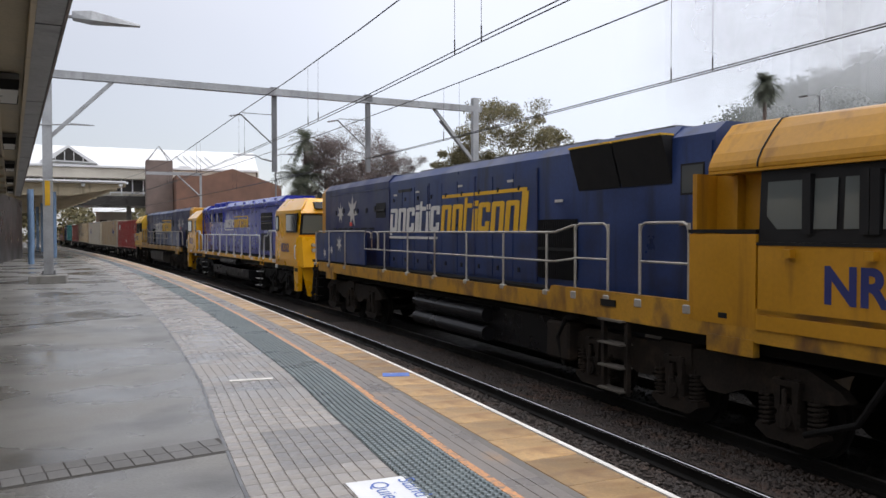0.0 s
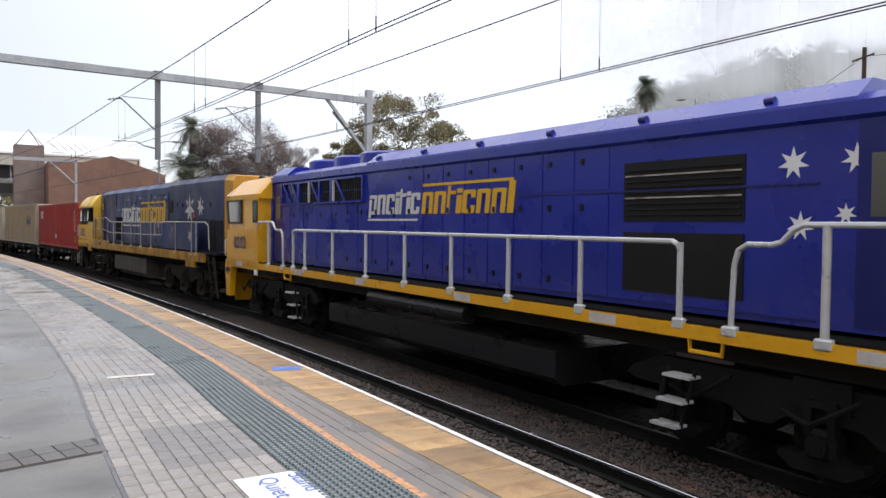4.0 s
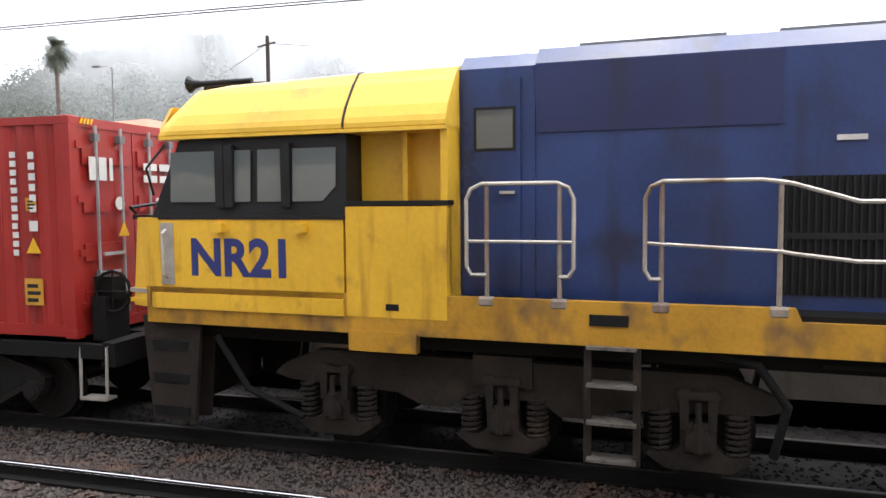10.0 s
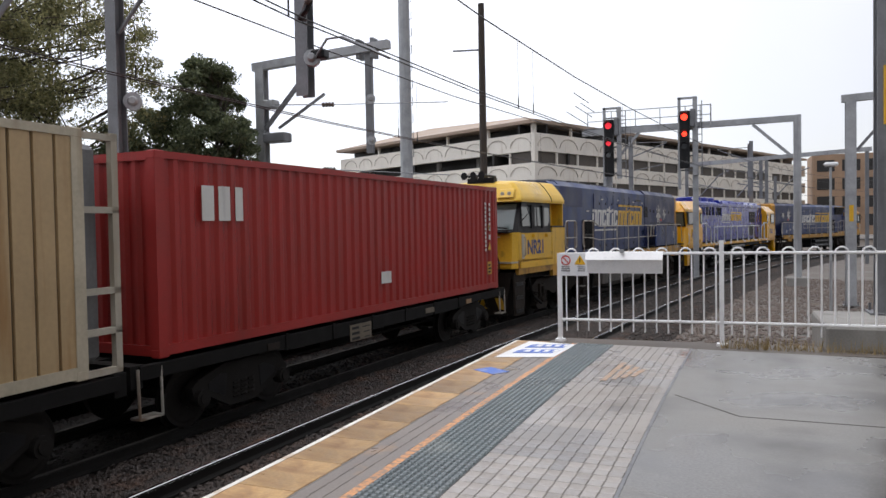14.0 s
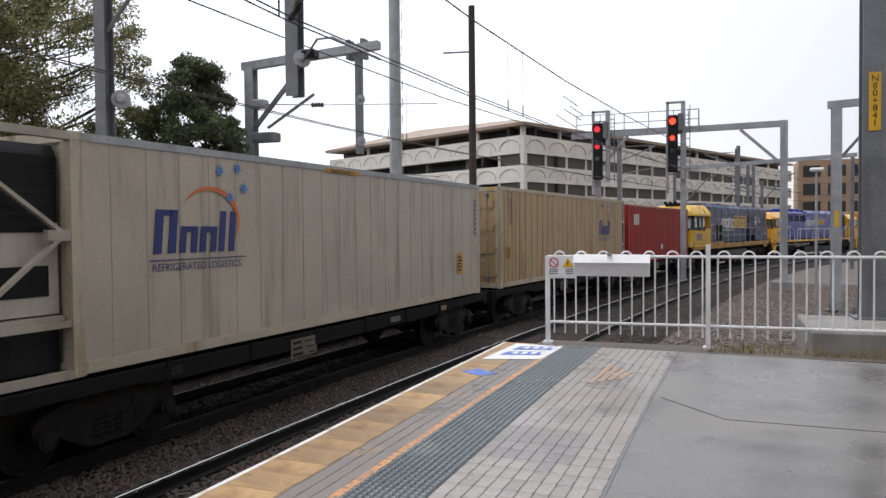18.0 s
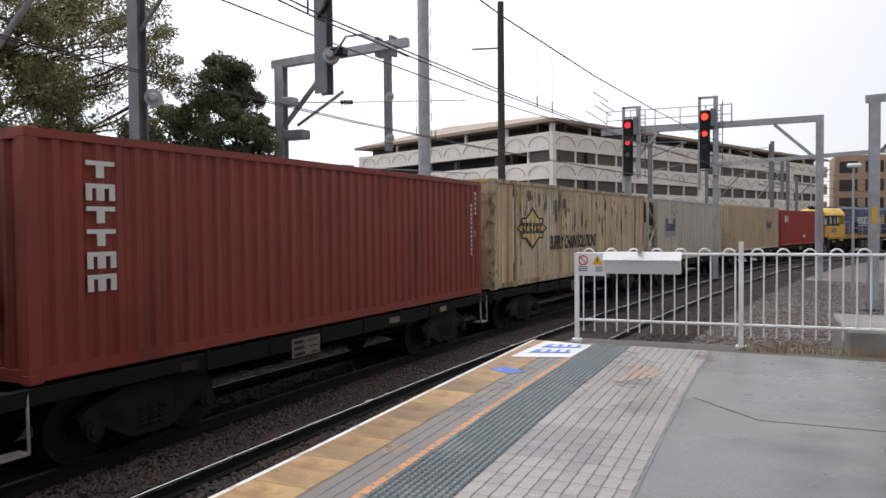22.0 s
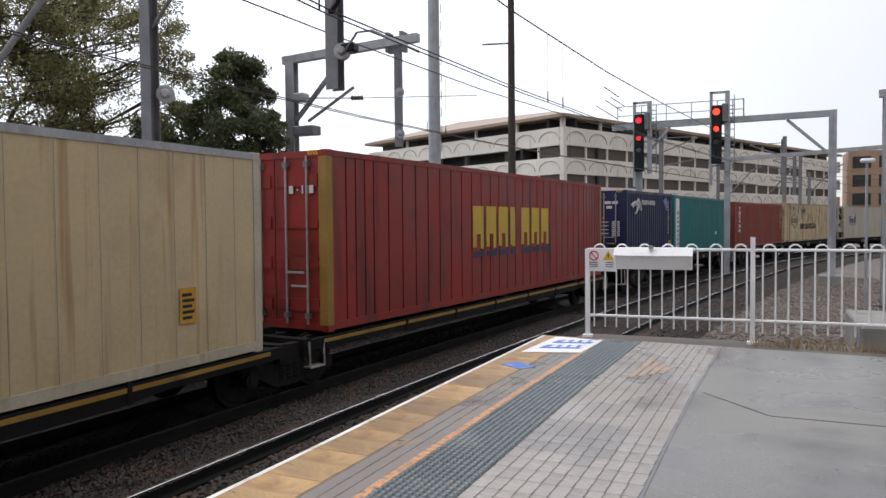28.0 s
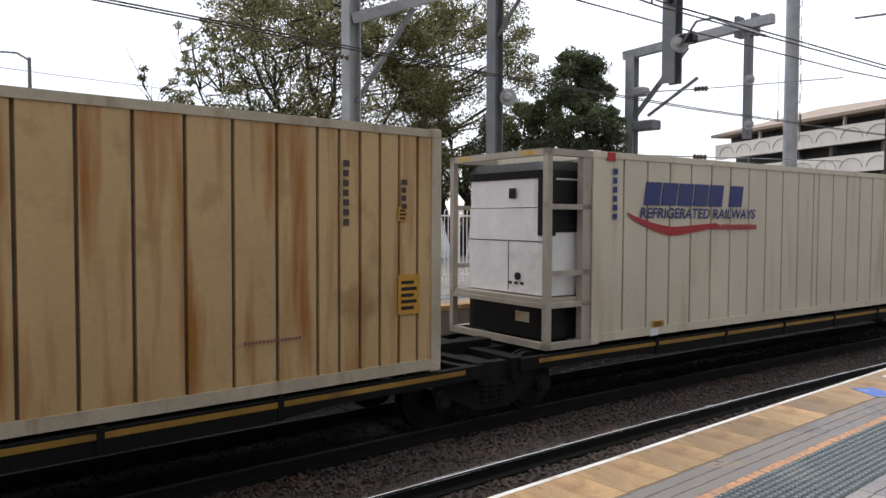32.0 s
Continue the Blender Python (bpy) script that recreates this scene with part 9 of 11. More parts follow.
            for k in range(3):
                ya, yb = e * (h - 5.62 - 0.09 * k), e * (h - 6.02 - 0.09 * k)
                part("tread", Geo().box(x - 0.12, x + 0.10, min(ya, yb), max(ya, yb), 1.0 - 0.315 * k, 1.035 - 0.315 * k), HANDRAIL_NEW, lad)
            part("stirrup", Geo().tube([(x, e * (h - 5.24), 1.52), (x, e * (h - 5.26), 1.34), (x, e * (h - 5.70), 1.34), (x, e * (h - 5.72), 1.52)], 0.03, 6), YELLOW_NEW, ob)
            for k in range(2):
                part("white_cock", Geo().soft(x - 0.06, x + 0.0, e * (h - 3.0 - 0.14 * k) - 0.05, e * (h - 3.0 - 0.14 * k) + 0.05, 1.30, 1.46, 0.02), SIGN_WHITE, ob)
    hood_logo(ob, -1.015, 2.78, 3.04, 3.47, 2.22, 2.95, LOGO_WHITE, LOGO_YELLOW)
    for yy, zz, r in ((-h + 4.7, 3.55, 0.19), (-h + 4.0, 3.56, 0.17), (-h + 4.6, 2.85, 0.17), (-h + 4.1, 2.98, 0.12), (-h + 3.85, 2.75, 0.13)):
        star(ob, -1.006, yy, zz, r, SIGN_WHITE)
    lettering("8202", 0.33, NUMBER_BLUE, ob, "running_number", (-1.488, h - 1.10, 2.06), width=1.13, bold=0.02)
    lettering("8202", 0.33, NUMBER_BLUE, ob, "running_number", (-1.488, -h + 2.3, 2.02), width=1.05, bold=0.02)
    part("fuel_tank", Geo().slab([(-1.2, 0.42), (-1.36, 0.55), (-1.36, 0.96), (1.36, 0.96), (1.36, 0.55), (1.2, 0.42)], "y", -3.9, 4.1), TANK_BLACK, ob)
    part("air_reservoir", Geo().cyl((-1.30, -1.6, 1.26), (-1.30, 2.0, 1.26), 0.165, 18), TANK_BLACK, ob)
    part("air_reservoir", Geo().cyl((1.30, -1.6, 1.26), (1.30, 2.0, 1.26), 0.165, 18), TANK_BLACK, ob)
    loco_bogie(ob, -h + 4.2, BOGIE_BLACK, coils=False)
    loco_bogie(ob, h - 4.2, BOGIE_BLACK, coils=False)
    for e in (-1, 1):
        for k in range(3):
            y = e * (h - 2.2 - 1.5 * k)
            g = Geo().tube([(-1.34, y, 1.1), (-1.36, y + 0.3, 0.9), (-1.34, y + 0.55, 0.75), (-1.3, y + 0.9, 0.85)], 0.03, 6)
            part("brake_pipe", g, UNDER, ob)
    return rides(ob, mid, 7.2)


# ---- wagons ----
def freight_bogie(parent, yc, mat=None):
    mat = mat or BOGIE_WAGON
    for sx in (-1, 1):
        g = Geo()
        a, b = sx * 0.94, sx * 1.10
        g.slab([(yc - 1.08, 0.60), (yc - 0.95, 0.70), (yc - 0.42, 0.86), (yc + 0.42, 0.86), (yc + 0.95, 0.70), (yc + 1.08, 0.60), (yc + 1.05, 0.46), (yc + 0.80, 0.46), (yc + 0.30, 0.20), (yc - 0.30, 0.20), (yc - 0.80, 0.46), (yc - 1.05, 0.46)], "x", a, b)
        fr = part("bogie_sideframe", g, mat, parent)
        for k in (-1, 1):
            w = Geo().slab([(yc + k * 0.40, 0.36), (yc + k * 0.36, 0.70), (yc + k * 0.50, 0.72), (yc + k * 0.76, 0.62), (yc + k * 0.74, 0.52)], "x", sx * 1.10, sx * 1.106)
            part("frame_window", w, BLACK, fr)
        g = Geo()
        for dy in (-0.17, 0.0, 0.17):
            spring(g, sx * 1.06, yc + dy, 0.30, 0.58, 0.07, 4)
        part("coil_spring", g, mat, fr)
        for dy in (-0.92, 0.92):
            c = Geo().cyl((sx * 1.02, yc + dy, 0.44), (sx * 1.18, yc + dy, 0.44), 0.13, 14)
            c.cyl((sx * 1.18, yc + dy, 0.44), (sx * 1.20, yc + dy, 0.44), 0.08, 10)
            part("bearing_cap", c, mat, fr)
    part("bolster", Geo().box(-1.05, 1.05, yc - 0.18, yc + 0.18, 0.55, 0.82), mat, parent)
    for dy in (-0.92, 0.92):
        wheelset(parent, yc + dy, 0.44)


def wagon(s0, s1, deck, bogies, label, stripe=None, handbrake=0, steps=True):
    """A flat container wagon from s0 to s1, its deck that high over the rails."""
    L, mid = s1 - s0, (s0 + s1) / 2
    h = L / 2
    ob = thing("container_wagon", label, "wagon", "container wagons")
    fr = Geo()
    fr.box(-0.25, 0.25, -h + 0.3, h - 0.3, 0.72, deck - 0.02)
    for sx in (-1, 1):
        fr.slab([(-h + 0.15, deck - 0.02), (h - 0.15, deck - 0.02), (h - 0.15, deck - 0.20), (h - 2.6, deck - 0.20), (h - 3.4, deck - 0.27), (-h + 3.4, deck - 0.27), (-h + 2.6, deck - 0.20), (-h + 0.15, deck - 0.20)], "x", sx * 1.12, sx * 1.24)
    n = max(3, int(L / 1.6))
    for i in range(n + 1):
        y = -h + 0.35 + (L - 0.7) * i / n
        fr.box(-1.12, 1.12, y - 0.06, y + 0.06, deck - 0.16, deck - 0.04)
    part("frame", fr, UNDER, ob)
    if stripe:
        for sx in (-1, 1):
            part("side_stripe", Geo().box(sx * 1.235, sx * 1.25, -h + 0.5, h - 0.5, deck - 0.11, deck - 0.05), stripe, ob, "dull yellow stripe along the frame")
    for e in (-1, 1):
        part("coupler", Geo().box(-0.14, 0.14, min(e * (h - 0.5), e * (h + 0.35)), max(e * (h - 0.5), e * (h + 0.35)), 0.76, 1.0), UNDER, ob)
        part("headstock", Geo().box(-1.2, 1.2, min(e * (h - 0.22), e * (h - 0.02)), max(e * (h - 0.22), e * (h - 0.02)), deck - 0.3, deck), UNDER, ob)
        if steps:
            for sx in (-1, 1):
                g = Geo().tube([(sx * 1.22, e * (h - 0.12), deck - 0.05), (sx * 1.24, e * (h - 0.12), 0.42), (sx * 1.24, e * (h - 0.50), 0.42), (sx * 1.22, e * (h - 0.50), deck - 0.05)], 0.022, 6)
                st = part("shunter_step", g, HANDRAIL, ob)
                part("tread", Geo().box(sx * 1.16 - 0.1, sx * 1.16 + 0.1, min(e * (h - 0.12), e * (h - 0.50)), max(e * (h - 0.12), e * (h - 0.50)), 0.40, 0.43), HANDRAIL, st)
        g = Geo().tube([(0.5, e * (h - 0.1), 0.85), (0.55, e * (h + 0.2), 0.6), (0.4, e * (h + 0.3), 0.5)], 0.025, 6)
        part("brake_hose", g, BLACK, ob)
    for k, (y, w, mt) in () if stripe else enumerate(((-h * 0.30, 0.42, PANEL_DIRTY), (h * 0.12, 0.75, PANEL_DIRTY), (h * 0.55, 0.3, BOGIE_DIRT), (-h * 0.62, 0.3, RUST_EDGE))):
        dp = part("data_panel", Geo().box(-1.256, -1.242, y, y + w, deck - (0.20 if k != 1 else 0.40), deck - 0.09), mt, ob, "grimy cream data panel")
        if k == 1:
            for j in range(3):
                part("data_bar", Geo().box(-1.259, -1.255, y + 0.46 - j * 0.02, y + 0.70, deck - 0.18 - j * 0.1, deck - 0.13 - j * 0.1), BLACK, dp)
                part("data_bar", Geo().box(-1.259, -1.255, y + 0.06, y + 0.34 - j * 0.05, deck - 0.17 - j * 0.1, deck - 0.15 - j * 0.1), BLACK, dp)
    for k in range(6):
        y = -h + 3.2 + k * (L - 6.4) / 5
        part("side_stake", Geo().box(-1.262, -1.24, y, y + 0.07, deck - 0.26, deck + 0.02), UNDER, ob)
    part("brake_cylinder", Geo().cyl((0.35, -0.8, 0.72), (0.35, 0.0, 0.72), 0.19, 14), UNDER, ob)
    part("air_tank", Geo().cyl((-0.55, 0.5, 0.72), (-0.55, 1.8, 0.72), 0.2, 14), UNDER, ob)
    g = Geo()
    g.tube([(-0.75, -h + 1, 0.62), (-0.75, h - 1, 0.62)], 0.025, 6)
    part("brake_rodding", g, UNDER, ob)
    if handbrake:
        y = handbrake * (h - 0.35)
        g = Geo()
        g.box(-1.05, -0.6, y - 0.1, y + 0.1, deck, deck + 0.55)
        g.box(-0.95, -0.7, y - 0.14, y + 0.14, deck + 0.5, deck + 0.8)
        st = part("handbrake_stand", g, UNDER, ob)
        w = Geo()
        ring = [(-1.0 + 0.0, y + handbrake * 0.18 + 0.0 + 0.26 * math.cos(a * 0.5236), deck + 0.62 + 0.26 * math.sin(a * 0.5236)) for a in range(13)]
        w.tube(ring, 0.02, 6)
        for a in range(4):
            w.tube([(-1.0, y + handbrake * 0.18, deck + 0.62), (-1.0, y + handbrake * 0.18 + 0.26 * math.cos(a * 1.5708), deck + 0.62 + 0.26 * math.sin(a * 1.5708))], 0.012, 5)
        part("handwheel", w, UNDER, st)
    for s in bogies:
        freight_bogie(ob, s - mid)
    return rides(ob, mid, h - 1.8)


def container(s0, s1, z0, z1, name_label, style, wall, trim, half, doors=None, door_mat=None, frame=None):
    """A freight container. style: corr (deep corrugation), fine, panel (flat sheets with joints), groove. Own z 0 is its foot."""
    L, mid, H = s1 - s0, (s0 + s1) / 2, z1 - z0
    h = L / 2
    ob = thing("freight_container", name_label, "container", "freight containers")
    for sx in (-1, 1):
        g = Geo()
        lo, hi = 0.16, H - 0.10
        xo, xi = sx * 1.205, sx * 1.165
        pts = []
        if style in ("corr", "fine"):
            pitch = 0.276 if style == "corr" else 0.21
            n = int((L - 0.3) / pitch)
            p = (L - 0.3) / n
            y = -h + 0.15
            for i in range(n):
                pts += [(xo, y), (xo, y + p * 0.30), (xi, y + p * 0.50), (xi, y + p * 0.80)]
                y += p
            pts.append((xo, h - 0.15))
        elif style in ("groove", "slim"):
            marks = []
            y = -h + 0.38
            while y < h - 0.3:
                marks.append(y)
                if style == "slim":
                    y += 0.20 if abs(y + 0.1) < 0.25 else 0.58
                else:
                    y += 0.29 if min(y + h, h - y) < 1.7 else 0.51
            pts = [(xo, -h + 0.15)]
            # thin dark brown strips along the groove bottoms
            dirt = Geo()
            for y in marks:
                pts += [(xo, y - 0.022), (xi, y - 0.016), (xi, y + 0.016), (xo, y + 0.022)]
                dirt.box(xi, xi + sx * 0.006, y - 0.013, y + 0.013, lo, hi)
            pts.append((xo, h - 0.15))
        else:
            pts = [(xo, -h + 0.15), (xo, h - 0.15)]
        vs = [(q[0], q[1], lo) for q in pts] + [(q[0], q[1], hi) for q in pts]
        n = len(pts)
        g.add(vs, [(i, i + 1, n + i + 1, n + i) for i in range(n - 1)])
        side = part("side_wall", g, wall, ob)
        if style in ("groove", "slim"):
            part("groove_strips", dirt, GROOVE_DARK, side, "dark brown strips in the grooves", kind="stuff")
        if style == "panel":
            k = int(L / 0.58)
            for i in range(1, k):
                y = -h + L * i / k
                s = Geo().box(sx * 1.205, sx * 1.212, y - 0.006, y + 0.006, lo, hi)
                part("panel_joint", s, trim, side)
                if sx < 0 and i % 2 == 0:
                    r = Geo()
                    z = lo + 0.05
                    while z < hi:
                        r.box(-1.2135, -1.205, y + 0.018, y + 0.030, z, z + 0.014)
                        z += 0.075
                    part("rivets", r, trim, side)
        part("top_rail", Geo().box(sx * 1.15, sx * 1.22, -h + 0.1, h - 0.1, H - 0.11, H - 0.01), trim if style != "panel" else GALV, ob)
        part("bottom_rail", Geo().slab([(sx * 1.13, 0.03), (sx * 1.22, 0.03), (sx * 1.22, 0.17), (sx * 1.13, 0.17)], "y", -h + 0.1, h - 0.1), trim, ob)
        for e in (-1, 1):
            y = e * h
            part("corner_post", Geo().box(sx * 1.06, sx * 1.219, min(y, y - e * 0.16), max(y, y - e * 0.16), 0.10, H - 0.10), trim, ob)
            for z in (0.0, H - 0.12):
                part("corner_casting", Geo().soft(min(sx * 1.06, sx * 1.222), max(sx * 1.06, sx * 1.222), min(y + e * 0.004, y - e * 0.178), max(y + e * 0.004, y - e * 0.178), z, z + 0.12, 0.012), trim, ob)
    part("roof", Geo().slab([(-1.17, H - 0.06), (1.17, H - 0.06), (1.17, H - 0.015), (0.0, H - 0.005), (-1.17, H - 0.015)], "y", -h + 0.1, h - 0.1), wall, ob)
    part("floor_pan", Geo().box(-1.15, 1.15, -h + 0.1, h - 0.1, 0.06, 0.14), UNDER, ob)
    for e in (-1, 1):
        y = e * (h - 0.03)
        if doors == e:
            for sx in (-1, 1):
                g = Geo().box(min(0.01 * sx, 1.06 * sx), max(0.01 * sx, 1.06 * sx), min(y, y - e * 0.05), max(y, y - e * 0.05), 0.16, H - 0.13)
                for k in range(4):
                    z = 0.35 + k * (H - 0.7) / 3.4
                    g.slab([(0.08 * sx, z), (1.0 * sx, z), (1.0 * sx, z + 0.22), (0.08 * sx, z + 0.22)], "y", y, y + e * 0.028)
                d = part("door", g, door_mat or wall, ob)
                for x in (0.3, 0.78):
                    part("locking_bar", Geo().cyl((sx * x, y + e * 0.055, 0.12), (sx * x, y + e * 0.055, H - 0.1), 0.02, 8), GALV, d)
                for k in range(4):
                    z = 0.35 + k * (H - 0.75) / 3
                    part("hinge", Geo().box(min(sx * 1.02, sx * 1.12), max(sx * 1.02, sx * 1.12), min(y, y + e * 0.05), max(y, y + e * 0.05), z, z + 0.09), door_mat or wall, d)
                for x in (0.3, 0.78):
                    for z in (0.22, H - 0.3):
                        part("bar_keeper", Geo().box(sx * x - 0.05, sx * x + 0.05, min(y, y + e * 0.085), max(y, y + e * 0.085), z, z + 0.10), GALV_DARK, d)
                part("door_handle", Geo().box(min(sx * 0.42, sx * 0.8), max(sx * 0.42, sx * 0.8), min(y + e * 0.06, y + e * 0.085), max(y + e * 0.06, y + e * 0.085), 0.78, 0.815), GALV, d)
                part("door_handle", Geo().box(min(sx * 0.3, sx * 0.72), max(sx * 0.3, sx * 0.72), min(y + e * 0.06, y + e * 0.085), max(y + e * 0.06, y + e * 0.085), 1.02, 1.06), GALV, d)
            for k in range(4):
                for x in (-1.02, 0.78):
                    g = Geo().slab([(x + k * 0.06, H - 0.09), (x + 0.03 + k * 0.06, H - 0.09), (x + 0.06 + k * 0.06, H - 0.02), (x + 0.03 + k * 0.06, H - 0.02)], "y", y + e * 0.02, y + e * 0.034)
                    part("hazard_stripe", g, WARN_YELLOW, ob)
        else:
            g = Geo()
            pts = []
            n = 9
            for i in range(n):
                x = -1.06 + 2.12 * i / n
                p = 2.12 / n
                pts += [(x, y), (x + p * 0.3, y), (x + p * 0.5, y - e * 0.045), (x + p * 0.8, y - e * 0.045)]
            pts.append((1.06, y))
            m = len(pts)
            g.add([(q[0], q[1], 0.16) for q in pts] + [(q[0], q[1], H - 0.13) for q in pts], [(i, i + 1, m + i + 1, m + i) for i in range(m - 1)])
            part("end_wall", g, wall, ob)
        part("end_beam", Geo().box(-1.06, 1.06, min(y - e * 0.08, y + e * 0.02), max(y - e * 0.08, y + e * 0.02), 0.02, 0.16), trim, ob)
        part("end_beam", Geo().box(-1.06, 1.06, min(y - e * 0.08, y + e * 0.02), max(y - e * 0.08, y + e * 0.02), H - 0.13, H - 0.01), trim, ob)
    return rides(ob, mid, half, dz=z0 - RAIL_Z), mid


def bars(parent, mat, y0, z0, w, h, n, name="code_bar", upright=True, x=-1.226, label=""):
    """Writing too small to read: plain bars, one for each character."""
    rng = random.Random(n * 7 + int(abs(y0) * 100))
    for i in range(n):
        a = i / n
        g = Geo()
        if upright:
            z = z0 + h * a
            g.box(x - 0.003, x, y0 - w * rng.uniform(0.8, 1.0), y0, z, z + h / n * 0.66)
        else:
            y = y0 - w * a
            g.box(x - 0.003, x, y - w / n * 0.7, y, z0, z0 + h * rng.uniform(0.85, 1.0))
        part(name, g, mat, parent, label)


def sticker(parent, mat, y_left, z0, w, h, name="label_plate", label="", x=-1.224):
    ob = part(name, Geo().box(x - 0.004, x, y_left - w, y_left, z0, z0 + h), mat, parent, label)
    if mat is DATA_ORANGE or (mat is DECAL_YELLOW and h > 0.3):
        n = 3 if h < 0.35 else 5
        for k in range(n):
            z = z0 + h * (0.12 + 0.8 * k / n)
            part("print_bar", Geo().box(x - 0.007, x - 0.003, y_left - w * (0.86 if k % 2 else 0.72), y_left - w * 0.14, z, z + h * 0.42 / n), DECAL_BLACK, ob)
    return ob


def cooling_unit(parent, h, H, depth, grille):
    """A refrigeration unit in its open end frame, at the trailing end."""
    fr = Geo()
    y0, y1 = h, h + depth
    for sx in (-1, 1):
        fr.box(sx * 1.11, sx * 1.21, y1 - 0.10, y1, 0.0, H)
        fr.box(sx * 1.10, sx * 1.21, y0, y1, 0.0, 0.10)
        fr.box(sx * 1.10, sx * 1.21, y0, y1, H - 0.10, H)
        fr.box(sx * 1.13, sx * 1.20, y0, y1, 0.62, 0.70)
        if grille:
            fr.slab([(y1 - 0.08, H - 0.35), (y1, H - 0.35), (y0 + 0.14, 1.75), (y0 + 0.06, 1.75)], "x", sx * 1.13, sx * 1.20)
            fr.slab([(y0 + 0.06, 1.70), (y0 + 0.14, 1.70), (y1, 0.75), (y1 - 0.08, 0.75)], "x", sx * 1.13, sx * 1.20)
            fr.box(sx * 1.12, sx * 1.205, y0, y0 + 0.3, 1.65, 1.78)
        else:
            for z in (1.10, 2.10):
                fr.box(sx * 1.13, sx * 1.20, y0, y1, z, z + 0.08)
            fr.box(sx * 1.08, sx * 1.20, y0 + 0.02, y0 + 0.2, 0.1, H - 0.1)
    fr.box(-1.15, 1.15, y1 - 0.10, y1, 0.0, 0.10)
    fr.box(-1.15, 1.15, y1 - 0.10, y1, H - 0.10, H)
    fr.box(-1.15, 1.15, y1 - 0.07, y1, 0.62, 0.69)
    part("end_frame", fr, trim_cache["frame"], parent, "open steel guard frame")
    for x in (-0.95, 0.6):
        for k in range(5):
            part("hazard_stripe", Geo().slab([(x + k * 0.07, H - 0.085), (x + 0.035 + k * 0.07, H - 0.085), (x + 0.065 + k * 0.07, H - 0.015), (x + 0.03 + k * 0.07, H - 0.015)], "y", y1 + 0.001, y1 + 0.006), WARN_YELLOW, parent)
    f = y1 - 0.2
    body = [(-1.0, y0 + 0.02), (1.0, y0 + 0.02), (1.0, f - 0.12), (0.93, f - 0.02), (0.80, f), (-0.80, f), (-0.93, f - 0.02), (-1.0, f - 0.12)]
    mid_z = 1.86 if grille else 2.12
    unit = part("cooling_unit", Geo().slab(body, "z", 0.78, mid_z), UNIT_SHELL if grille else WHITE_STEEL, parent, "dirty white refrigeration unit casing" if grille else "white refrigeration unit casing")
    upper = part("upper_casing", Geo().slab([(q[0] * 0.99, q[1] if q[1] < y0 + 0.1 else q[1] - 0.02) for q in body], "z", mid_z + 0.015, H - 0.42), BLACK if grille else WHITE_STEEL, parent)
    part("top_cowl", Geo().loft([[(q[0], q[1], H - 0.42) for q in body], [(q[0], q[1] + (0.03 if q[1] > y0 + 0.1 else 0), H - 0.30) for q in body], [(q[0] * 0.92, q[1] - (0.08 if q[1] > y0 + 0.1 else 0), H - 0.16) for q in body]]), BLACK, parent, "rounded black top cowl")
    part("unit_base", Geo().slab([(q[0] * 0.99, q[1]) for q in body], "z", 0.10, 0.60), TANK_BLACK, parent, "black base under the unit")
    part("base_shelf", Geo().box(-1.1, 1.1, y0 + 0.02, y1 - 0.02, 0.69, 0.76), trim_cache["frame"], parent)
    part("base_plate", Geo().box(-0.62, -0.30, f + 0.001, f + 0.008, 0.34, 0.50), FADED_WHITE, parent)
    part("side_vent", Geo().box(-1.012, -1.0, y0 + 0.06, f - 0.16, 1.75, H - 0.45), DARK_GRILLE, unit)
    for k in range(4):
        part("vent_slat", Geo().box(-1.02, -1.01, y0 + 0.08, f - 0.18, 1.82 + k * 0.13, 1.86 + k * 0.13), RUBBER, unit)
    if grille:
        z0, z1 = 2.0, H - 0.30
        part("vent_rim", Geo().slab([(-0.82, z0), (-0.74, z0 - 0.06), (0.62, z0 - 0.06), (0.70, z0), (0.70, z1 - 0.05), (0.62, z1), (-0.74, z1), (-0.82, z1 - 0.05)], "y", f - 0.03, f + 0.012), GALV, upper, "rounded pale rim of the vent")
        part("vent_recess", Geo().slab([(-0.77, z0 + 0.02), (-0.71, z0 - 0.03), (0.59, z0 - 0.03), (0.65, z0 + 0.02), (0.65, z1 - 0.07), (0.59, z1 - 0.03), (-0.71, z1 - 0.03), (-0.77, z1 - 0.07)], "y", f + 0.012, f + 0.016), BLACK, upper)
        for k in range(8):
            z = z0 + 0.01 + k * (z1 - z0 - 0.08) / 8
            part("vent_slat", Geo().slab([(f + 0.014, z), (f + 0.055, z - 0.012), (f + 0.06, z + 0.022), (f + 0.014, z + 0.05)], "x", -0.73, 0.61), GALV, upper)
        part("small_hatch", Geo().box(-0.12, 0.04, f, f + 0.012, 1.0, 1.14), RUBBER, unit)
        part("panel_crease", Geo().tube([(-0.62, f + 0.004, 0.86), (-0.62, f + 0.004, 1.70), (-0.3, f + 0.004, 1.78)], 0.012, 5), RUBBER, unit)
        part("side_grille", Geo().box(-1.012, -0.99, y0 + 0.16, f - 0.2, 1.0, 1.36), DARK_GRILLE, unit)
    else:
        part("corner_shroud", Geo().box(-1.02, -0.80, f - 0.16, f + 0.012, 1.70, H - 0.32), BLACK, upper, "black corner shroud")
        part("unit_seam", Geo().box(-0.92, 0.92, f, f + 0.006, 1.60, 1.615), RUBBER, unit)
        part("unit_seam", Geo().box(-0.12, -0.108, f, f + 0.006, 0.82, 1.6), RUBBER, unit)
        part("filler_cap", Geo().cyl((-0.35, f, 1.05), (-0.35, f + 0.03, 1.05), 0.06, 12), BLACK, unit)
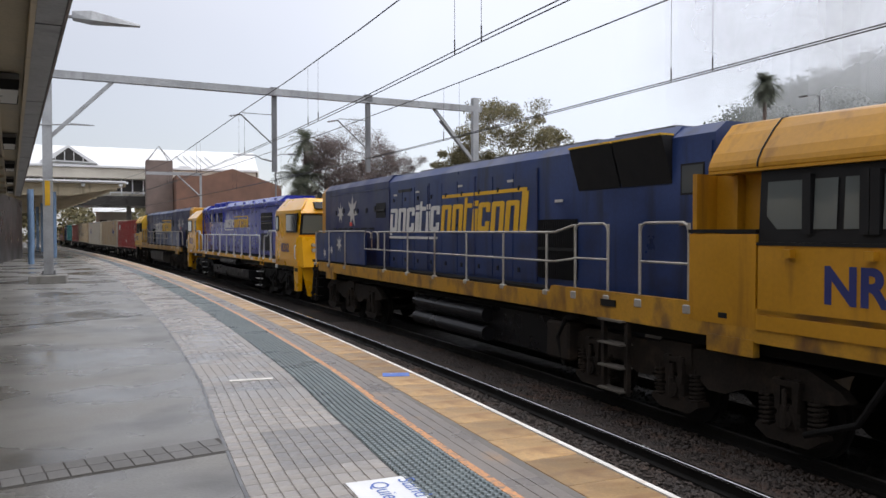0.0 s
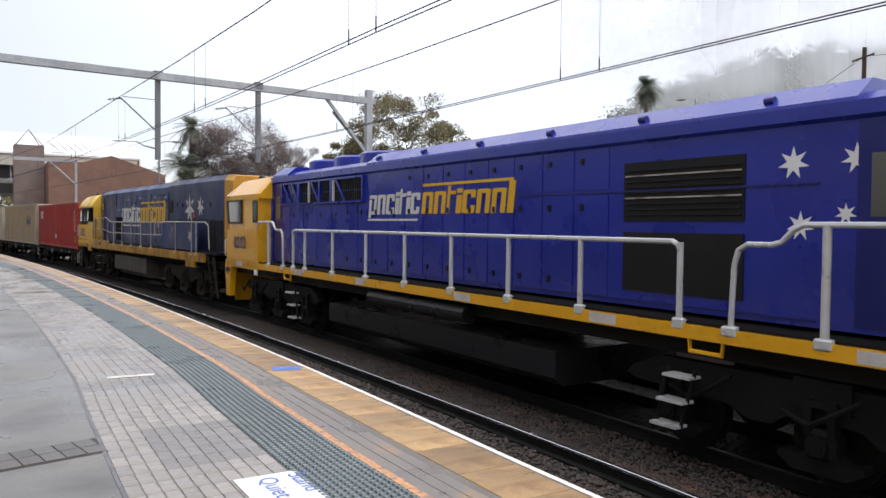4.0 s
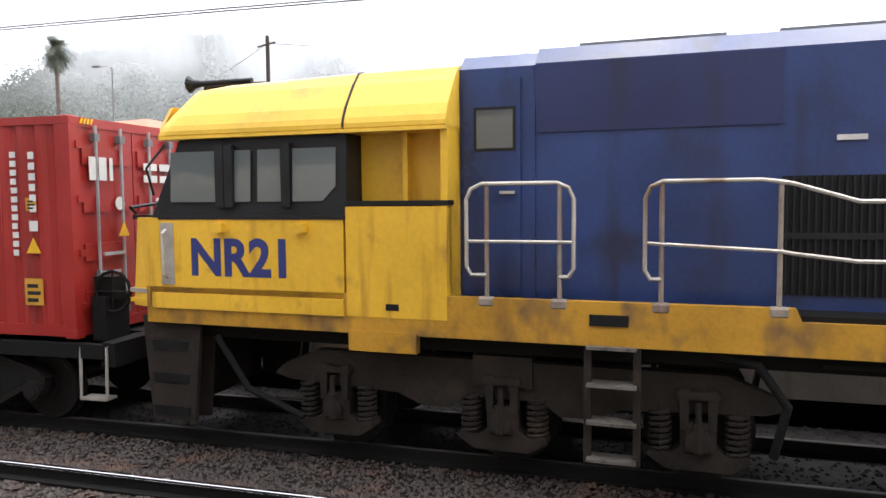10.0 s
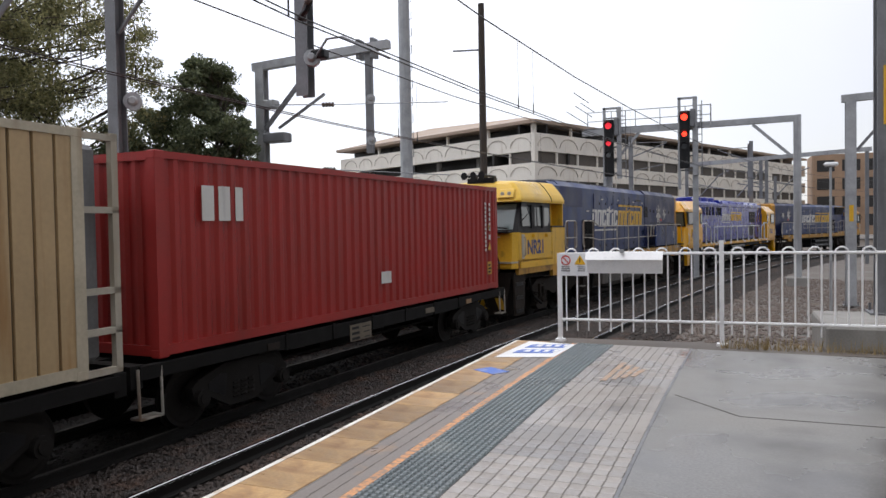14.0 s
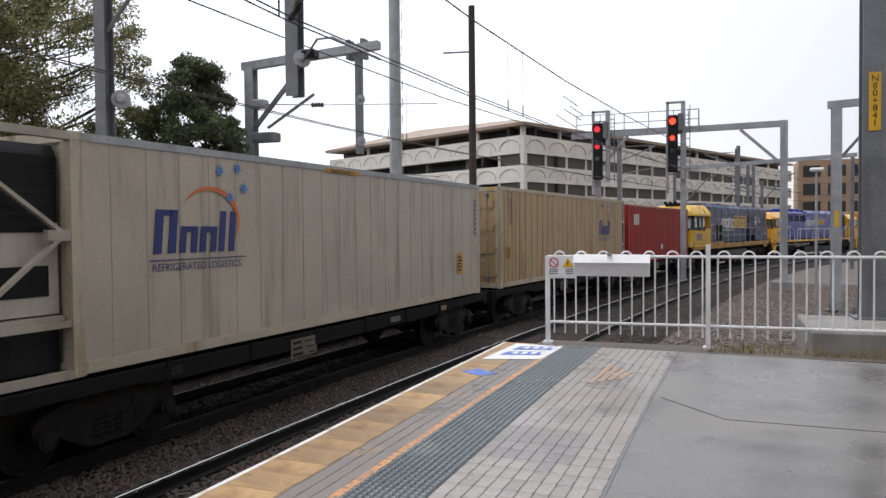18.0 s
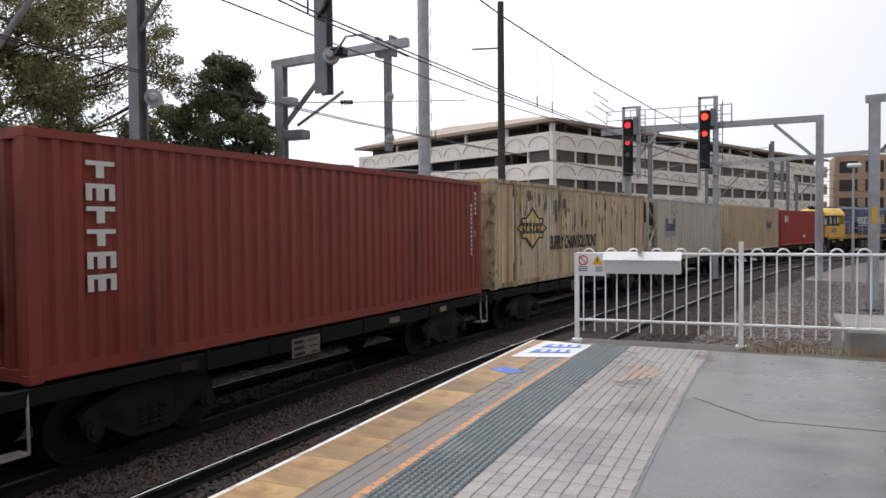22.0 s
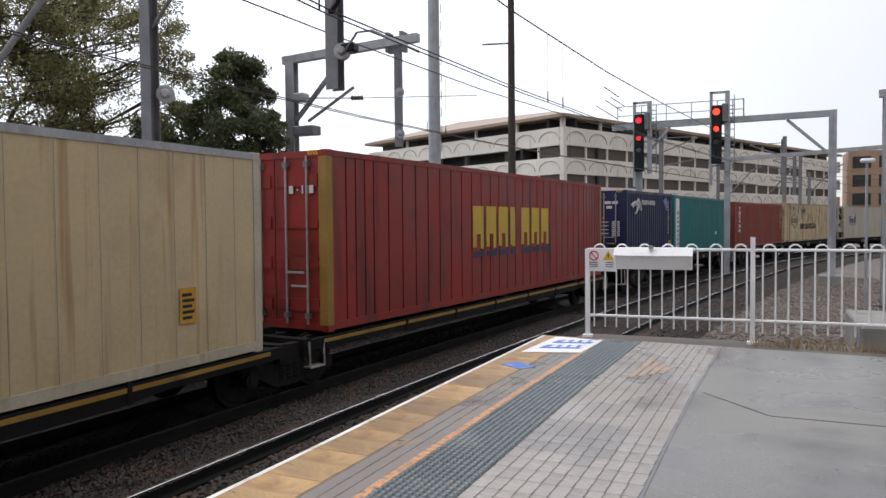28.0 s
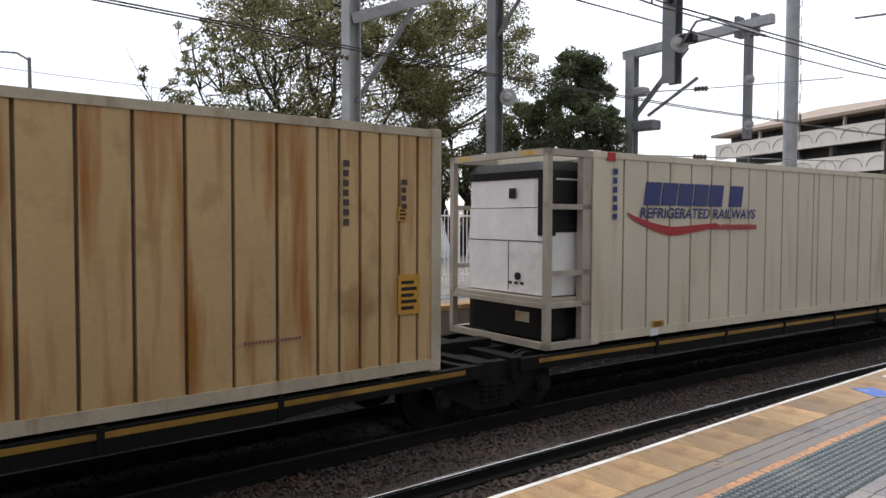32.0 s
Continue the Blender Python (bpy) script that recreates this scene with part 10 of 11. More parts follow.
        part("unit_plate", Geo().box(-0.28, -0.12, f, f + 0.01, 2.28, 2.44), RUBBER, upper)
        for k in range(3):
            part("latch", Geo().box(-0.2 - k * 0.14, -0.13 - k * 0.14, f, f + 0.014, 0.92, 0.96), RUBBER, unit)


trim_cache = {}
RED_BOX = stuffing("red_container_paint", (0.33, 0.019, 0.015), 0.45, 0, 0.2, 1.0, 20, 0.05, streak=(0.22, 0.02, 0.016), amount=0.4)
BROWN_BOX = stuffing("brown_red_container_paint", (0.24, 0.036, 0.019), 0.5, 0, 0.22, 1.0, 20, 0.05, streak=(0.13, 0.028, 0.018), amount=0.45)
TEAL_BOX = stuffing("teal_container_paint", (0.006, 0.17, 0.175), 0.45, 0, 0.18, 1.0, 20, 0.05, streak=(0.008, 0.105, 0.11), amount=0.35)
NAVY_BOX = stuffing("navy_container_paint", (0.009, 0.016, 0.068), 0.45, 0, 0.25, 1.0, 20, 0.05, streak=(0.012, 0.016, 0.05), amount=0.4)
CREAM_BOX = stuffing("dirty_cream_container", (0.56, 0.44, 0.26), 0.5, 0, 0.18, 0.8, 15, 0.05, streak=(0.34, 0.22, 0.10), amount=0.5, stretch=(1, 2.2, 0.10), spots=(0.40, 0.29, 0.16), spot_amount=0.3, spot_scale=1.0)
TAN_BOX = stuffing("tan_stained_container", (0.45, 0.32, 0.17), 0.5, 0, 0.18, 0.8, 15, 0.05, streak=(0.30, 0.16, 0.055), amount=0.48, stretch=(1, 1.3, 0.13), spots=(0.34, 0.24, 0.13), spot_amount=0.3, spot_scale=1.2)
WHITE_BOX = stuffing("dirty_white_container", (0.49, 0.435, 0.35), 0.45, 0, 0.2, 0.8, 15, 0.04, streak=(0.33, 0.29, 0.22), amount=0.5, stretch=(1, 1.6, 0.12))
LINE_BOX = stuffing("peeling_cream_container", (0.60, 0.48, 0.31), 0.5, 0, 0.25, 1.2, 15, 0.06, streak=(0.40, 0.24, 0.11), amount=0.66, stretch=(1, 2.6, 0.12), spots=(0.12, 0.09, 0.07), spot_amount=0.16, spot_scale=5.0)
RUST_BOX = stuffing("rust_streaked_cream_container", (0.56, 0.385, 0.185), 0.5, 0, 0.18, 0.8, 15, 0.05, streak=(0.33, 0.135, 0.025), amount=0.6, stretch=(1, 1.5, 0.13), spots=(0.34, 0.20, 0.08), spot_amount=0.3, spot_scale=1.5)
SCOT_BOX = stuffing("pale_cream_container", (0.66, 0.60, 0.47), 0.42, 0, 0.12, 0.8, 15, 0.04, streak=(0.50, 0.42, 0.28), amount=0.35)
PAT_BOX = stuffing("deep_red_container_paint", (0.27, 0.020, 0.015), 0.5, 0, 0.3, 0.9, 20, 0.05, streak=(0.11, 0.016, 0.012), amount=0.5, spots=(0.13, 0.02, 0.014), spot_amount=0.35, spot_scale=1.5)
GROOVE_DARK = stuffing("groove_dark_brown", (0.13, 0.10, 0.07), 0.8, 0, 0.5, 2, 20, 0.1)
RUST_TRIM = stuffing("rust_chipped_cream_trim", (0.50, 0.40, 0.25), 0.55, 0, 0.3, 2.0, 20, 0.08, streak=(0.20, 0.095, 0.04), amount=0.6, spots=(0.13, 0.06, 0.03), spot_amount=0.55, spot_scale=5.0)
RUST_EDGE = stuffing("rusty_edge_steel", (0.30, 0.18, 0.09), 0.6, 0, 0.4, 2.0, 20, 0.1, streak=(0.45, 0.36, 0.22), amount=0.6)
GREY_TRIM = stuffing("grey_cream_trim", (0.50, 0.44, 0.33), 0.5, 0, 0.25, 1.5, 20, 0.05, streak=(0.28, 0.20, 0.12), amount=0.4)
DULL_YELLOW = stuffing("dull_yellow_trim", (0.32, 0.185, 0.03), 0.5, 0, 0.3, 1.5, 20, 0.05, streak=(0.18, 0.10, 0.03), amount=0.5)
FADED_CREAM = stuffing("bleached_cream_paint", (0.62, 0.57, 0.47), 0.5, 0, 0.2, 2, 30, 0.03, spots=(0.50, 0.40, 0.24), spot_amount=0.4, spot_scale=3)
PRIMER = stuffing("grey_primer_patch", (0.11, 0.108, 0.105), 0.6, 0, 0.4, 6, 40, 0.05)
CHIP = stuffing("brown_paint_chip", (0.10, 0.07, 0.05), 0.7, 0, 0.4, 6, 40, 0.05)
PANEL_DIRTY = stuffing("grimy_cream_plate", (0.15, 0.125, 0.09), 0.6, 0, 0.4, 5, 40, 0.05)
DATA_ORANGE = stuffing("orange_data_label", (0.56, 0.29, 0.03), 0.5, 0, 0.25, 4, 40, 0.02)
DECAL_FADED = stuffing("faded_mauve_ink", (0.24, 0.12, 0.11), 0.6, 0, 0.3, 4, 30, 0)
DARK_INK = stuffing("dark_stencil_ink", (0.06, 0.045, 0.04), 0.6, 0, 0.3, 4, 30, 0)
DECAL_NAVY = stuffing("navy_vinyl", (0.02, 0.035, 0.17), 0.4, 0, 0.1, 2, 20, 0)
DECAL_SKY = stuffing("blue_vinyl", (0.06, 0.20, 0.50), 0.4, 0, 0.1, 2, 20, 0)
DECAL_ORANGE = stuffing("orange_vinyl", (0.66, 0.16, 0.04), 0.4, 0, 0.1, 2, 20, 0)
DECAL_RED = stuffing("red_vinyl", (0.42, 0.02, 0.03), 0.4, 0, 0.1, 2, 20, 0)
DECAL_YELLOW = stuffing("yellow_patch", (0.62, 0.40, 0.03), 0.5, 0, 0.2, 2, 20, 0)
DECAL_BLACK = stuffing("black_vinyl", (0.02, 0.02, 0.022), 0.5, 0, 0.2, 2, 20, 0)
UNIT_SHELL = stuffing("dirty_white_casing", (0.50, 0.46, 0.40), 0.4, 0, 0.2, 1.2, 20, 0.02, streak=(0.34, 0.28, 0.22), amount=0.4)
trim_cache["frame"] = stuffing("grey_white_guard_frame", (0.42, 0.38, 0.31), 0.45, 0, 0.2, 2, 20, 0.04, streak=(0.30, 0.25, 0.18), amount=0.4)


def swirl_mark(parent, mid, s_l, s_r, z0, z1):
    """The logistics firm's mark as plain shapes: blue blocks, an orange arc, small blue stars, a grey rule."""
    yl, w, h = s_l - mid, s_l - s_r, z1 - z0
    g = Geo()
    y = yl
    for k, (a, b) in enumerate(((0.26, 1.0), (0.22, 0.62), (0.22, 0.62), (0.22, 1.0))):
        ww = w * a
        lean = 0.10 * h
        g = Geo().slab([(y, z0), (y - ww * 0.30, z0), (y - ww * 0.30 - lean * b, z0 + h * b), (y - lean * b, z0 + h * b)], "x", -1.222, -1.214)
        g.slab([(y - ww * 0.55, z0), (y - ww * 0.85, z0), (y - ww * 0.85 - lean * b, z0 + h * (b if k in (0, 3) else 0.62)), (y - ww * 0.55 - lean * b, z0 + h * (b if k in (0, 3) else 0.62))], "x", -1.222, -1.214)
        if k in (0, 1, 2):
            g.slab([(y - ww * 0.28 - lean * b, z0 + h * (b - 0.14)), (y - ww * 0.62 - lean * b, z0 + h * (b - 0.14)), (y - ww * 0.62 - lean * b, z0 + h * b), (y - ww * 0.28 - lean * b, z0 + h * b)], "x", -1.222, -1.214)
        part("firm_mark_block", g, DECAL_NAVY, parent, "dark blue block of the firm's mark")
        y -= ww
    g = Geo()
    n = 16
    outer, inner = [], []
    for i in range(n + 1):
        a = 2.7 - i / n * 3.4
        outer.append((yl - w * 0.62 - math.cos(a) * w * 0.34, z0 + h * 0.78 + math.sin(a) * h * 0.82))
        inner.append((yl - w * 0.62 - math.cos(a) * w * (0.34 - 0.05 * math.sin(math.pi * i / n)), z0 + h * 0.78 + math.sin(a) * h * (0.82 - 0.12 * math.sin(math.pi * i / n))))
    g.add([(-1.224, p[0], p[1]) for p in outer] + [(-1.224, p[0], p[1]) for p in inner], [(i, i + 1, n + 2 + i, n + 1 + i) for i in range(n)])
    part("orange_arc", g, DECAL_ORANGE, parent, "orange swoosh")
    for fy, fz in ((0.72, 2.0), (0.94, 2.1), (1.02, 1.6), (0.84, 1.35)):
        star(parent, -1.2245, yl - w * fy, z0 + h * fz, 0.11, DECAL_SKY)
    part("rule", Geo().box(-1.222, -1.216, yl - w * 1.04, yl + 0.08, z0 - 0.10, z0 - 0.085), DECAL_NAVY, parent)
    lettering("REFRIGERATED LOGISTICS", 0.10, DECAL_NAVY, parent, "small_lettering", (-1.222, yl + 0.02, z0 - 0.24), width=w * 0.98)


def build_train():
    nr_loco("NR1", 4.15, True, "dark blue diesel locomotive with a grimy yellow cab leading the train", False)
    blue_loco(28.85, 53.0)
    nr_loco("NR21", 76.62, False, "faded blue diesel locomotive with a grimy yellow cab", True)

    wagon(76.95, 90.15, 1.12, (79.2, 87.9), "dark flat container wagon under a red container", handbrake=-1)
    c, m = container(77.5, 89.65, 0.0, 2.80, "red corrugated freight container with white marks", "corr", RED_BOX, RED_BOX, 4.4, doors=-1)
    g = Geo()
    for a, b in ((0, 0.24), (0.34, 0.58), (0.70, 0.86)):
        g.slab([(88.8 - m - a * 1.0, 1.85), (88.8 - m - b * 1.0, 1.85), (88.8 - m - b * 1.0, 2.36), (88.8 - m - a * 1.0, 2.36)], "x", -1.222, -1.212)
    part("owner_mark", g, LOGO_WHITE, c, "white block mark of the owner")
    bars(c, LOGO_WHITE, 78.40 - m, 1.05, 0.10, 1.35, 12)
    bars(c, LOGO_WHITE, 78.12 - m, 1.60, 0.10, 0.8, 6)
    sticker(c, LOGO_WHITE, 83.85 - m, 0.58, 0.40, 0.24)
    sticker(c, DATA_ORANGE, 78.25 - m, 0.42, 0.28, 0.34, label="orange-yellow data label")
    sticker(c, DATA_ORANGE, 78.18 - m, 1.62, 0.16, 0.16)
    sticker(c, LOGO_WHITE, 78.14 - m, 1.36, 0.13, 0.13)
    part("warning_triangle", Geo().slab([(78.20 - m, 1.08), (77.98 - m, 1.08), (78.09 - m, 1.28)], "x", -1.229, -1.224), WARN_YELLOW, c)
    e0 = -(89.65 - 77.5) / 2 - 0.02
    dm = lambda x0, x1, z0, z1, mt, nm="door_mark": part(nm, Geo().box(x0, x1, e0 - 0.012, e0 - 0.004, z0, z1), mt, c)
    for x0, x1 in ((-0.92, -0.80), (-0.74, -0.60), (-0.54, -0.48)):
        dm(x0, x1, 2.0, 2.3, LOGO_WHITE, "owner_block")
    for x0, w in ((0.16, 0.30), (0.52, 0.30)):
        for k in range(2):
            dm(x0, x0 + w, 2.16 - k * 0.17, 2.26 - k * 0.17, LOGO_WHITE, "code_bar")
    for k in range(6):
        dm(0.42, 0.66, 1.72 - k * 0.09, 1.77 - k * 0.09, LOGO_WHITE, "code_bar")
    part("door_triangle", Geo().slab([(-0.42, 1.26), (-0.22, 1.26), (-0.32, 1.46)], "y", e0 - 0.034, e0 - 0.02), WARN_YELLOW, c)
    dm(-0.86, -0.66, 0.55, 0.84, PRIMER, "data_plate")
    part("door_disc", Geo().cyl((-0.36, e0 - 0.012, 1.7), (-0.36, e0 - 0.004, 1.7), 0.09, 16), LOGO_WHITE, c)
    dm(0.36, 0.60, 0.98, 1.2, DATA_ORANGE, "door_label")

    wagon(90.25, 104.95, 1.07, (92.4, 102.8), "dark flat container wagon under a cream container", steps=False)
    c, m = container(90.85, 104.35, -0.06, 2.95, "dirty cream grooved refrigerated container with blue and orange marks", "groove", TAN_BOX, GREY_TRIM, 5.0, doors=1, door_mat=TAN_BOX)
    swirl_mark(c, m, 94.35, 92.6, 1.48, 2.08)
    sticker(c, DATA_ORANGE, 103.9 - m, 0.85, 0.3, 0.4, label="orange-yellow data label")
    bars(c, DECAL_NAVY, 94.15 - m, 2.64, 0.5, 0.10, 6, upright=False)
    bars(c, DECAL_NAVY, 103.6 - m, 1.9, 0.09, 0.8, 7)
    fr = Geo()
    h = (104.35 - 90.85) / 2
    for sx in (-1, 1):
        fr.box(sx * 1.12, sx * 1.20, -h - 0.55, -h - 0.45, 0.0, 3.0)
        for z in (0.0, 0.5, 1.0, 2.0, 2.9):
            fr.box(sx * 1.12, sx * 1.20, -h - 0.55, -h, z, z + 0.08)
    part("end_frame", fr, trim_cache["frame"], c)
    part("end_unit", Geo().soft(-1.0, 1.0, -h - 0.42, -h, 0.15, 2.85, 0.06), GALV_DARK, c)

    wagon(105.35, 120.5, 1.07, (107.5, 118.2), "dark flat container wagon under a white container", steps=False)
    c, m = container(105.92, 118.75, -0.06, 2.90, "white riveted refrigerated container with a cooling unit", "panel", WHITE_BOX, GREY_TRIM, 5.0)
    swirl_mark(c, m, 117.5, 115.7, 1.45, 2.05)
    cooling_unit(c, (118.75 - 105.92) / 2, 2.95, 1.35, True)
    sticker(c, DATA_ORANGE, 107.45 - m, 0.62, 0.34, 0.52, label="orange-yellow data label")
    sticker(c, DATA_ORANGE, 113.4 - m, 2.82, 1.2, 0.08)
    bars(c, DECAL_NAVY, 106.3 - m, 1.6, 0.09, 1.0, 8)

    wagon(120.6, 135.85, 1.12, (122.9, 133.5), "dark flat container wagon under a peeling container", steps=False)
    c, m = container(120.87, 135.52, 0.0, 2.96, "peeling cream corrugated container with black lettering", "fine", LINE_BOX, RUST_TRIM, 5.3, doors=1)
    for s in (122.25, 134.18):
        part("rusty_post", Geo().box(-1.225, -1.14, s - m - 0.07, s - m + 0.07, 0.0, 2.96), RUST_EDGE, c, "rust-streaked post")
    yc, zc = 132.98 - m, 1.63
    step = ((1.11, 0.0), (0.79, 0.14), (0.79, 0.30), (0.47, 0.31), (0.0, 0.61), (-0.47, 0.31), (-0.79, 0.30), (-0.79, 0.14), (-1.11, 0.0), (-0.79, -0.14), (-0.79, -0.30), (-0.47, -0.31), (0.0, -0.61), (0.47, -0.31), (0.79, -0.30), (0.79, -0.14))
    n = len(step)
    part("yellow_badge", Geo().slab([(yc + q * 0.97, zc + w * 0.95) for q, w in step], "x", -1.214, -1.2075), DECAL_YELLOW, c, "faded yellow stepped badge")
    for k in range(5):
        y = yc - 0.68 + k * 0.335
        top = float(np.interp(abs(y - yc), (0, 0.47, 0.79), (0.55, 0.28, 0.27)))
        part("bleached_stripe", Geo().box(-1.2165, -1.2142, y - 0.07, y + 0.06, zc - top, zc + top), FADED_CREAM, c)
    inner = [(q * 0.90, w * 0.86) for q, w in step]
    g = Geo().add([(-1.222, yc + q, zc + w) for q, w in step] + [(-1.222, yc + q, zc + w) for q, w in inner], [(i, (i + 1) % n, n + (i + 1) % n, n + i) for i in range(n)])
    part("badge_outline", g, DECAL_BLACK, c, "black outline of the firm's badge")
    for k in range(6):
        y = yc + 0.72 - k * 0.25
        part("badge_block", Geo().slab([(y, zc - 0.16), (y - 0.19, zc - 0.16), (y - 0.19, zc - (0.08 if k % 2 else 0.03)), (y - 0.08, zc - (0.08 if k % 2 else 0.03)), (y - 0.08, zc + 0.05), (y - 0.17, zc + 0.05), (y - 0.17, zc + 0.16), (y, zc + 0.16)], "x", -1.223, -1.216), DECAL_BLACK, c)
    # cleaner stripes round the badge, where old sheets were peeled off
    for k in range(16):
        y = yc + 1.32 - k * 0.21
        if abs(y - yc) > 1.05 or k % 2:
            part("bleached_stripe", Geo().box(-1.2095, -1.206, y - 0.055, y + 0.05, zc - 0.95 + 0.25 * (k % 3), zc + 0.95 - 0.1 * (k % 2)), FADED_CREAM, c)
    lettering("SUPPLY CHAIN SOLUTIONS", 0.40, DECAL_BLACK, c, "side_lettering", (-1.218, 131.63 - m, 0.98), "black slanted lettering, worn in places", shear=0.2, width=4.35, bold=0.03)
    rng = random.Random(5)

    def flake(y, z, w, hh, mt):
        """A ragged patch where the paint has come off, squared by the ribs below it."""
        pts = []
        for k in range(14):
            a = k * 0.4488
            r = rng.uniform(0.7, 1.1) / max(abs(math.cos(a)), abs(math.sin(a)) * 0.96)
            pts.append((y + w * math.cos(a) * r, z + hh * math.sin(a) * r))
        part("peeled_patch", Geo().add([(-1.2172, y, z)] + [(-1.2172, p[0], p[1]) for p in pts], [(0, 1 + i, 1 + (i + 1) % 14) for i in range(14)]), mt, c)

    for s, z, w, hh in ((133.2, 2.58, 0.17, 0.12), (134.1, 2.62, 0.07, 0.05), (131.95, 2.46, 0.06, 0.30), (132.45, 2.50, 0.07, 0.16), (131.3, 2.36, 0.05, 0.17), (131.1, 2.2, 0.10, 0.30), (130.75, 2.5, 0.09, 0.22), (130.35, 2.46, 0.16, 0.14), (130.3, 2.24, 0.07, 0.16), (129.4, 1.88, 0.06, 0.26), (128.7, 1.98, 0.06, 0.25), (128.35, 1.75, 0.05, 0.14), (127.2, 2.46, 0.05, 0.10), (126.9, 1.95, 0.07, 0.14), (126.55, 1.72, 0.06, 0.34), (126.2, 2.42, 0.12, 0.12), (125.4, 2.3, 0.05, 0.10), (124.75, 1.9, 0.05, 0.30), (124.2, 1.72, 0.08, 0.26), (123.6, 2.3, 0.05, 0.2)):
        flake(s - m, z, w, hh, PRIMER)
        flake(s - m + rng.uniform(-0.1, 0.1), z - hh * 0.8, w * 0.6, hh * 0.7, PRIMER)
    for k in range(90):
        flake(134.6 - m - rng.uniform(0, 12.6), 2.7 - abs(rng.gauss(0, 0.8)) % 2.4, rng.uniform(0.012, 0.035), rng.uniform(0.02, 0.10), CHIP)

    wagon(136.0, 149.1, 1.12, (138.3, 146.8), "dark flat container wagon under a brown-red container")
    c, m = container(136.4, 148.55, -0.02, 2.82, "brown-red corrugated freight container with white upright lettering", "corr", BROWN_BOX, BROWN_BOX, 4.4)
    g = Geo()
    for k in range(6):
        z = 2.52 - 0.27 * k
        g.box(-1.224, -1.212, 147.40 - m, 147.80 - m, z - 0.055, z)
        g.box(-1.224, -1.212, 147.55 - m, 147.66 - m, z - 0.20, z - 0.05)
        if k in (1, 4, 5):
            g.box(-1.224, -1.212, 147.40 - m, 147.48 - m, z - 0.20, z - 0.05)
            g.box(-1.224, -1.212, 147.72 - m, 147.80 - m, z - 0.20, z - 0.05)
    part("owner_mark", g, LOGO_WHITE, c, "white upright blocks of the owner's name")
    bars(c, LOGO_WHITE, 137.05 - m, 1.0, 0.09, 1.3, 12)
    bars(c, LOGO_WHITE, 136.8 - m, 2.0, 0.09, 0.6, 5)
    sticker(c, DATA_ORANGE, 136.85 - m, 1.45, 0.13, 0.16)
    e1 = (148.55 - 136.4) / 2
    part("end_label", Geo().box(-0.72, -0.48, e1 + 0.002, e1 + 0.01, 0.62, 0.98), DATA_ORANGE, c)
    for k in range(11):
        part("code_bar", Geo().box(-0.66, -0.59, e1 + 0.002, e1 + 0.008, 2.42 - k * 0.135, 2.52 - k * 0.135), LOGO_WHITE, c)
    part("end_scuff", Geo().cyl((0.1, e1 + 0.002, 1.2), (0.1, e1 + 0.008, 1.2), 0.07, 10), PRIMER, c)

    wagon(149.2, 168.75, 1.14, (151.6, 166.3), "long dark container wagon carrying a teal and a navy container", handbrake=1)
    half = 7.9
    mid_w = (149.2 + 168.75) / 2
    for s0, s1, z1, lab, wall, st in ((149.85, 161.55, 2.88, "teal corrugated freight container with a white lettered panel", TEAL_BOX, "corr"), (161.9, 167.98, 2.90, "navy corrugated freight container with white marks", NAVY_BOX, "corr")):
        c, m = container(s0, s1, 0.02, z1, lab, st, wall, wall, half, doors=1)
        RIDES.pop()
        RIDES.append((c, mid_w, half, (0.02 - RAIL_Z, s0 + (s1 - s0) / 2 - mid_w)))
        c.matrix_basis = ride_pose(mid_w, half, 0, 0.02 - RAIL_Z) @ pose(0, m - mid_w, 0)
        if wall is TEAL_BOX:
            sticker(c, SIGN_WHITE, 161.3 - m, 0.34, 0.60, 2.36, "lettered_panel", "white panel with upright blue lettering", x=-1.222)
            for k in range(9):
                g = Geo()
                z = 2.10 - k * 0.205
                g.box(-1.236, -1.23, 160.82 - m, 161.12 - m, z - 0.13, z - 0.09)
                g.box(-1.236, -1.23, 160.82 - m, 160.89 - m, z - 0.13, z)
                if k % 2 == 0:
                    g.box(-1.236, -1.23, 161.05 - m, 161.12 - m, z - 0.13, z)
                part("panel_block", g, DECAL_NAVY, c)
            bars(c, LOGO_WHITE, 150.9 - m, 1.0, 0.09, 1.5, 12)
            sticker(c, DATA_ORANGE, 150.5 - m, 1.62, 0.15, 0.18)
            sticker(c, DATA_ORANGE, 150.55 - m, 1.25, 0.22, 0.2)
            sticker(c, SIGN_WHITE, 150.05 - m, 1.2, 0.16, 0.26)
            sticker(c, SIGN_WHITE, 153.6 - m, 0.9, 0.3, 0.16)
            part("warning_triangle", Geo().slab([(150.62 - m, 1.30), (150.32 - m, 1.30), (150.47 - m, 1.60)], "x", -1.229, -1.224), WARN_YELLOW, c)
            for k in range(5):
                part("hazard_stripe", Geo().slab([(150.75 - m - k * 0.09, 2.78), (150.71 - m - k * 0.09, 2.78), (150.67 - m - k * 0.09, 2.85), (150.71 - m - k * 0.09, 2.85)], "x", -1.226, -1.22), WARN_YELLOW, c)
        else:
            g = Geo()
            for k in range(6):
                y = 166.15 - m - k * 0.30
                g.box(-1.224, -1.212, y - 0.07, y, 2.34, 2.52)
                g.box(-1.224, -1.212, y - 0.22, y - 0.07, 2.34 if k % 2 else 2.48, 2.38 if k % 2 else 2.52)
                g.box(-1.224, -1.212, y - 0.22, y - 0.15, 2.34, 2.52)
            part("owner_mark", g, LOGO_WHITE, c, "white blocks of the owner's name")
            g = Geo()
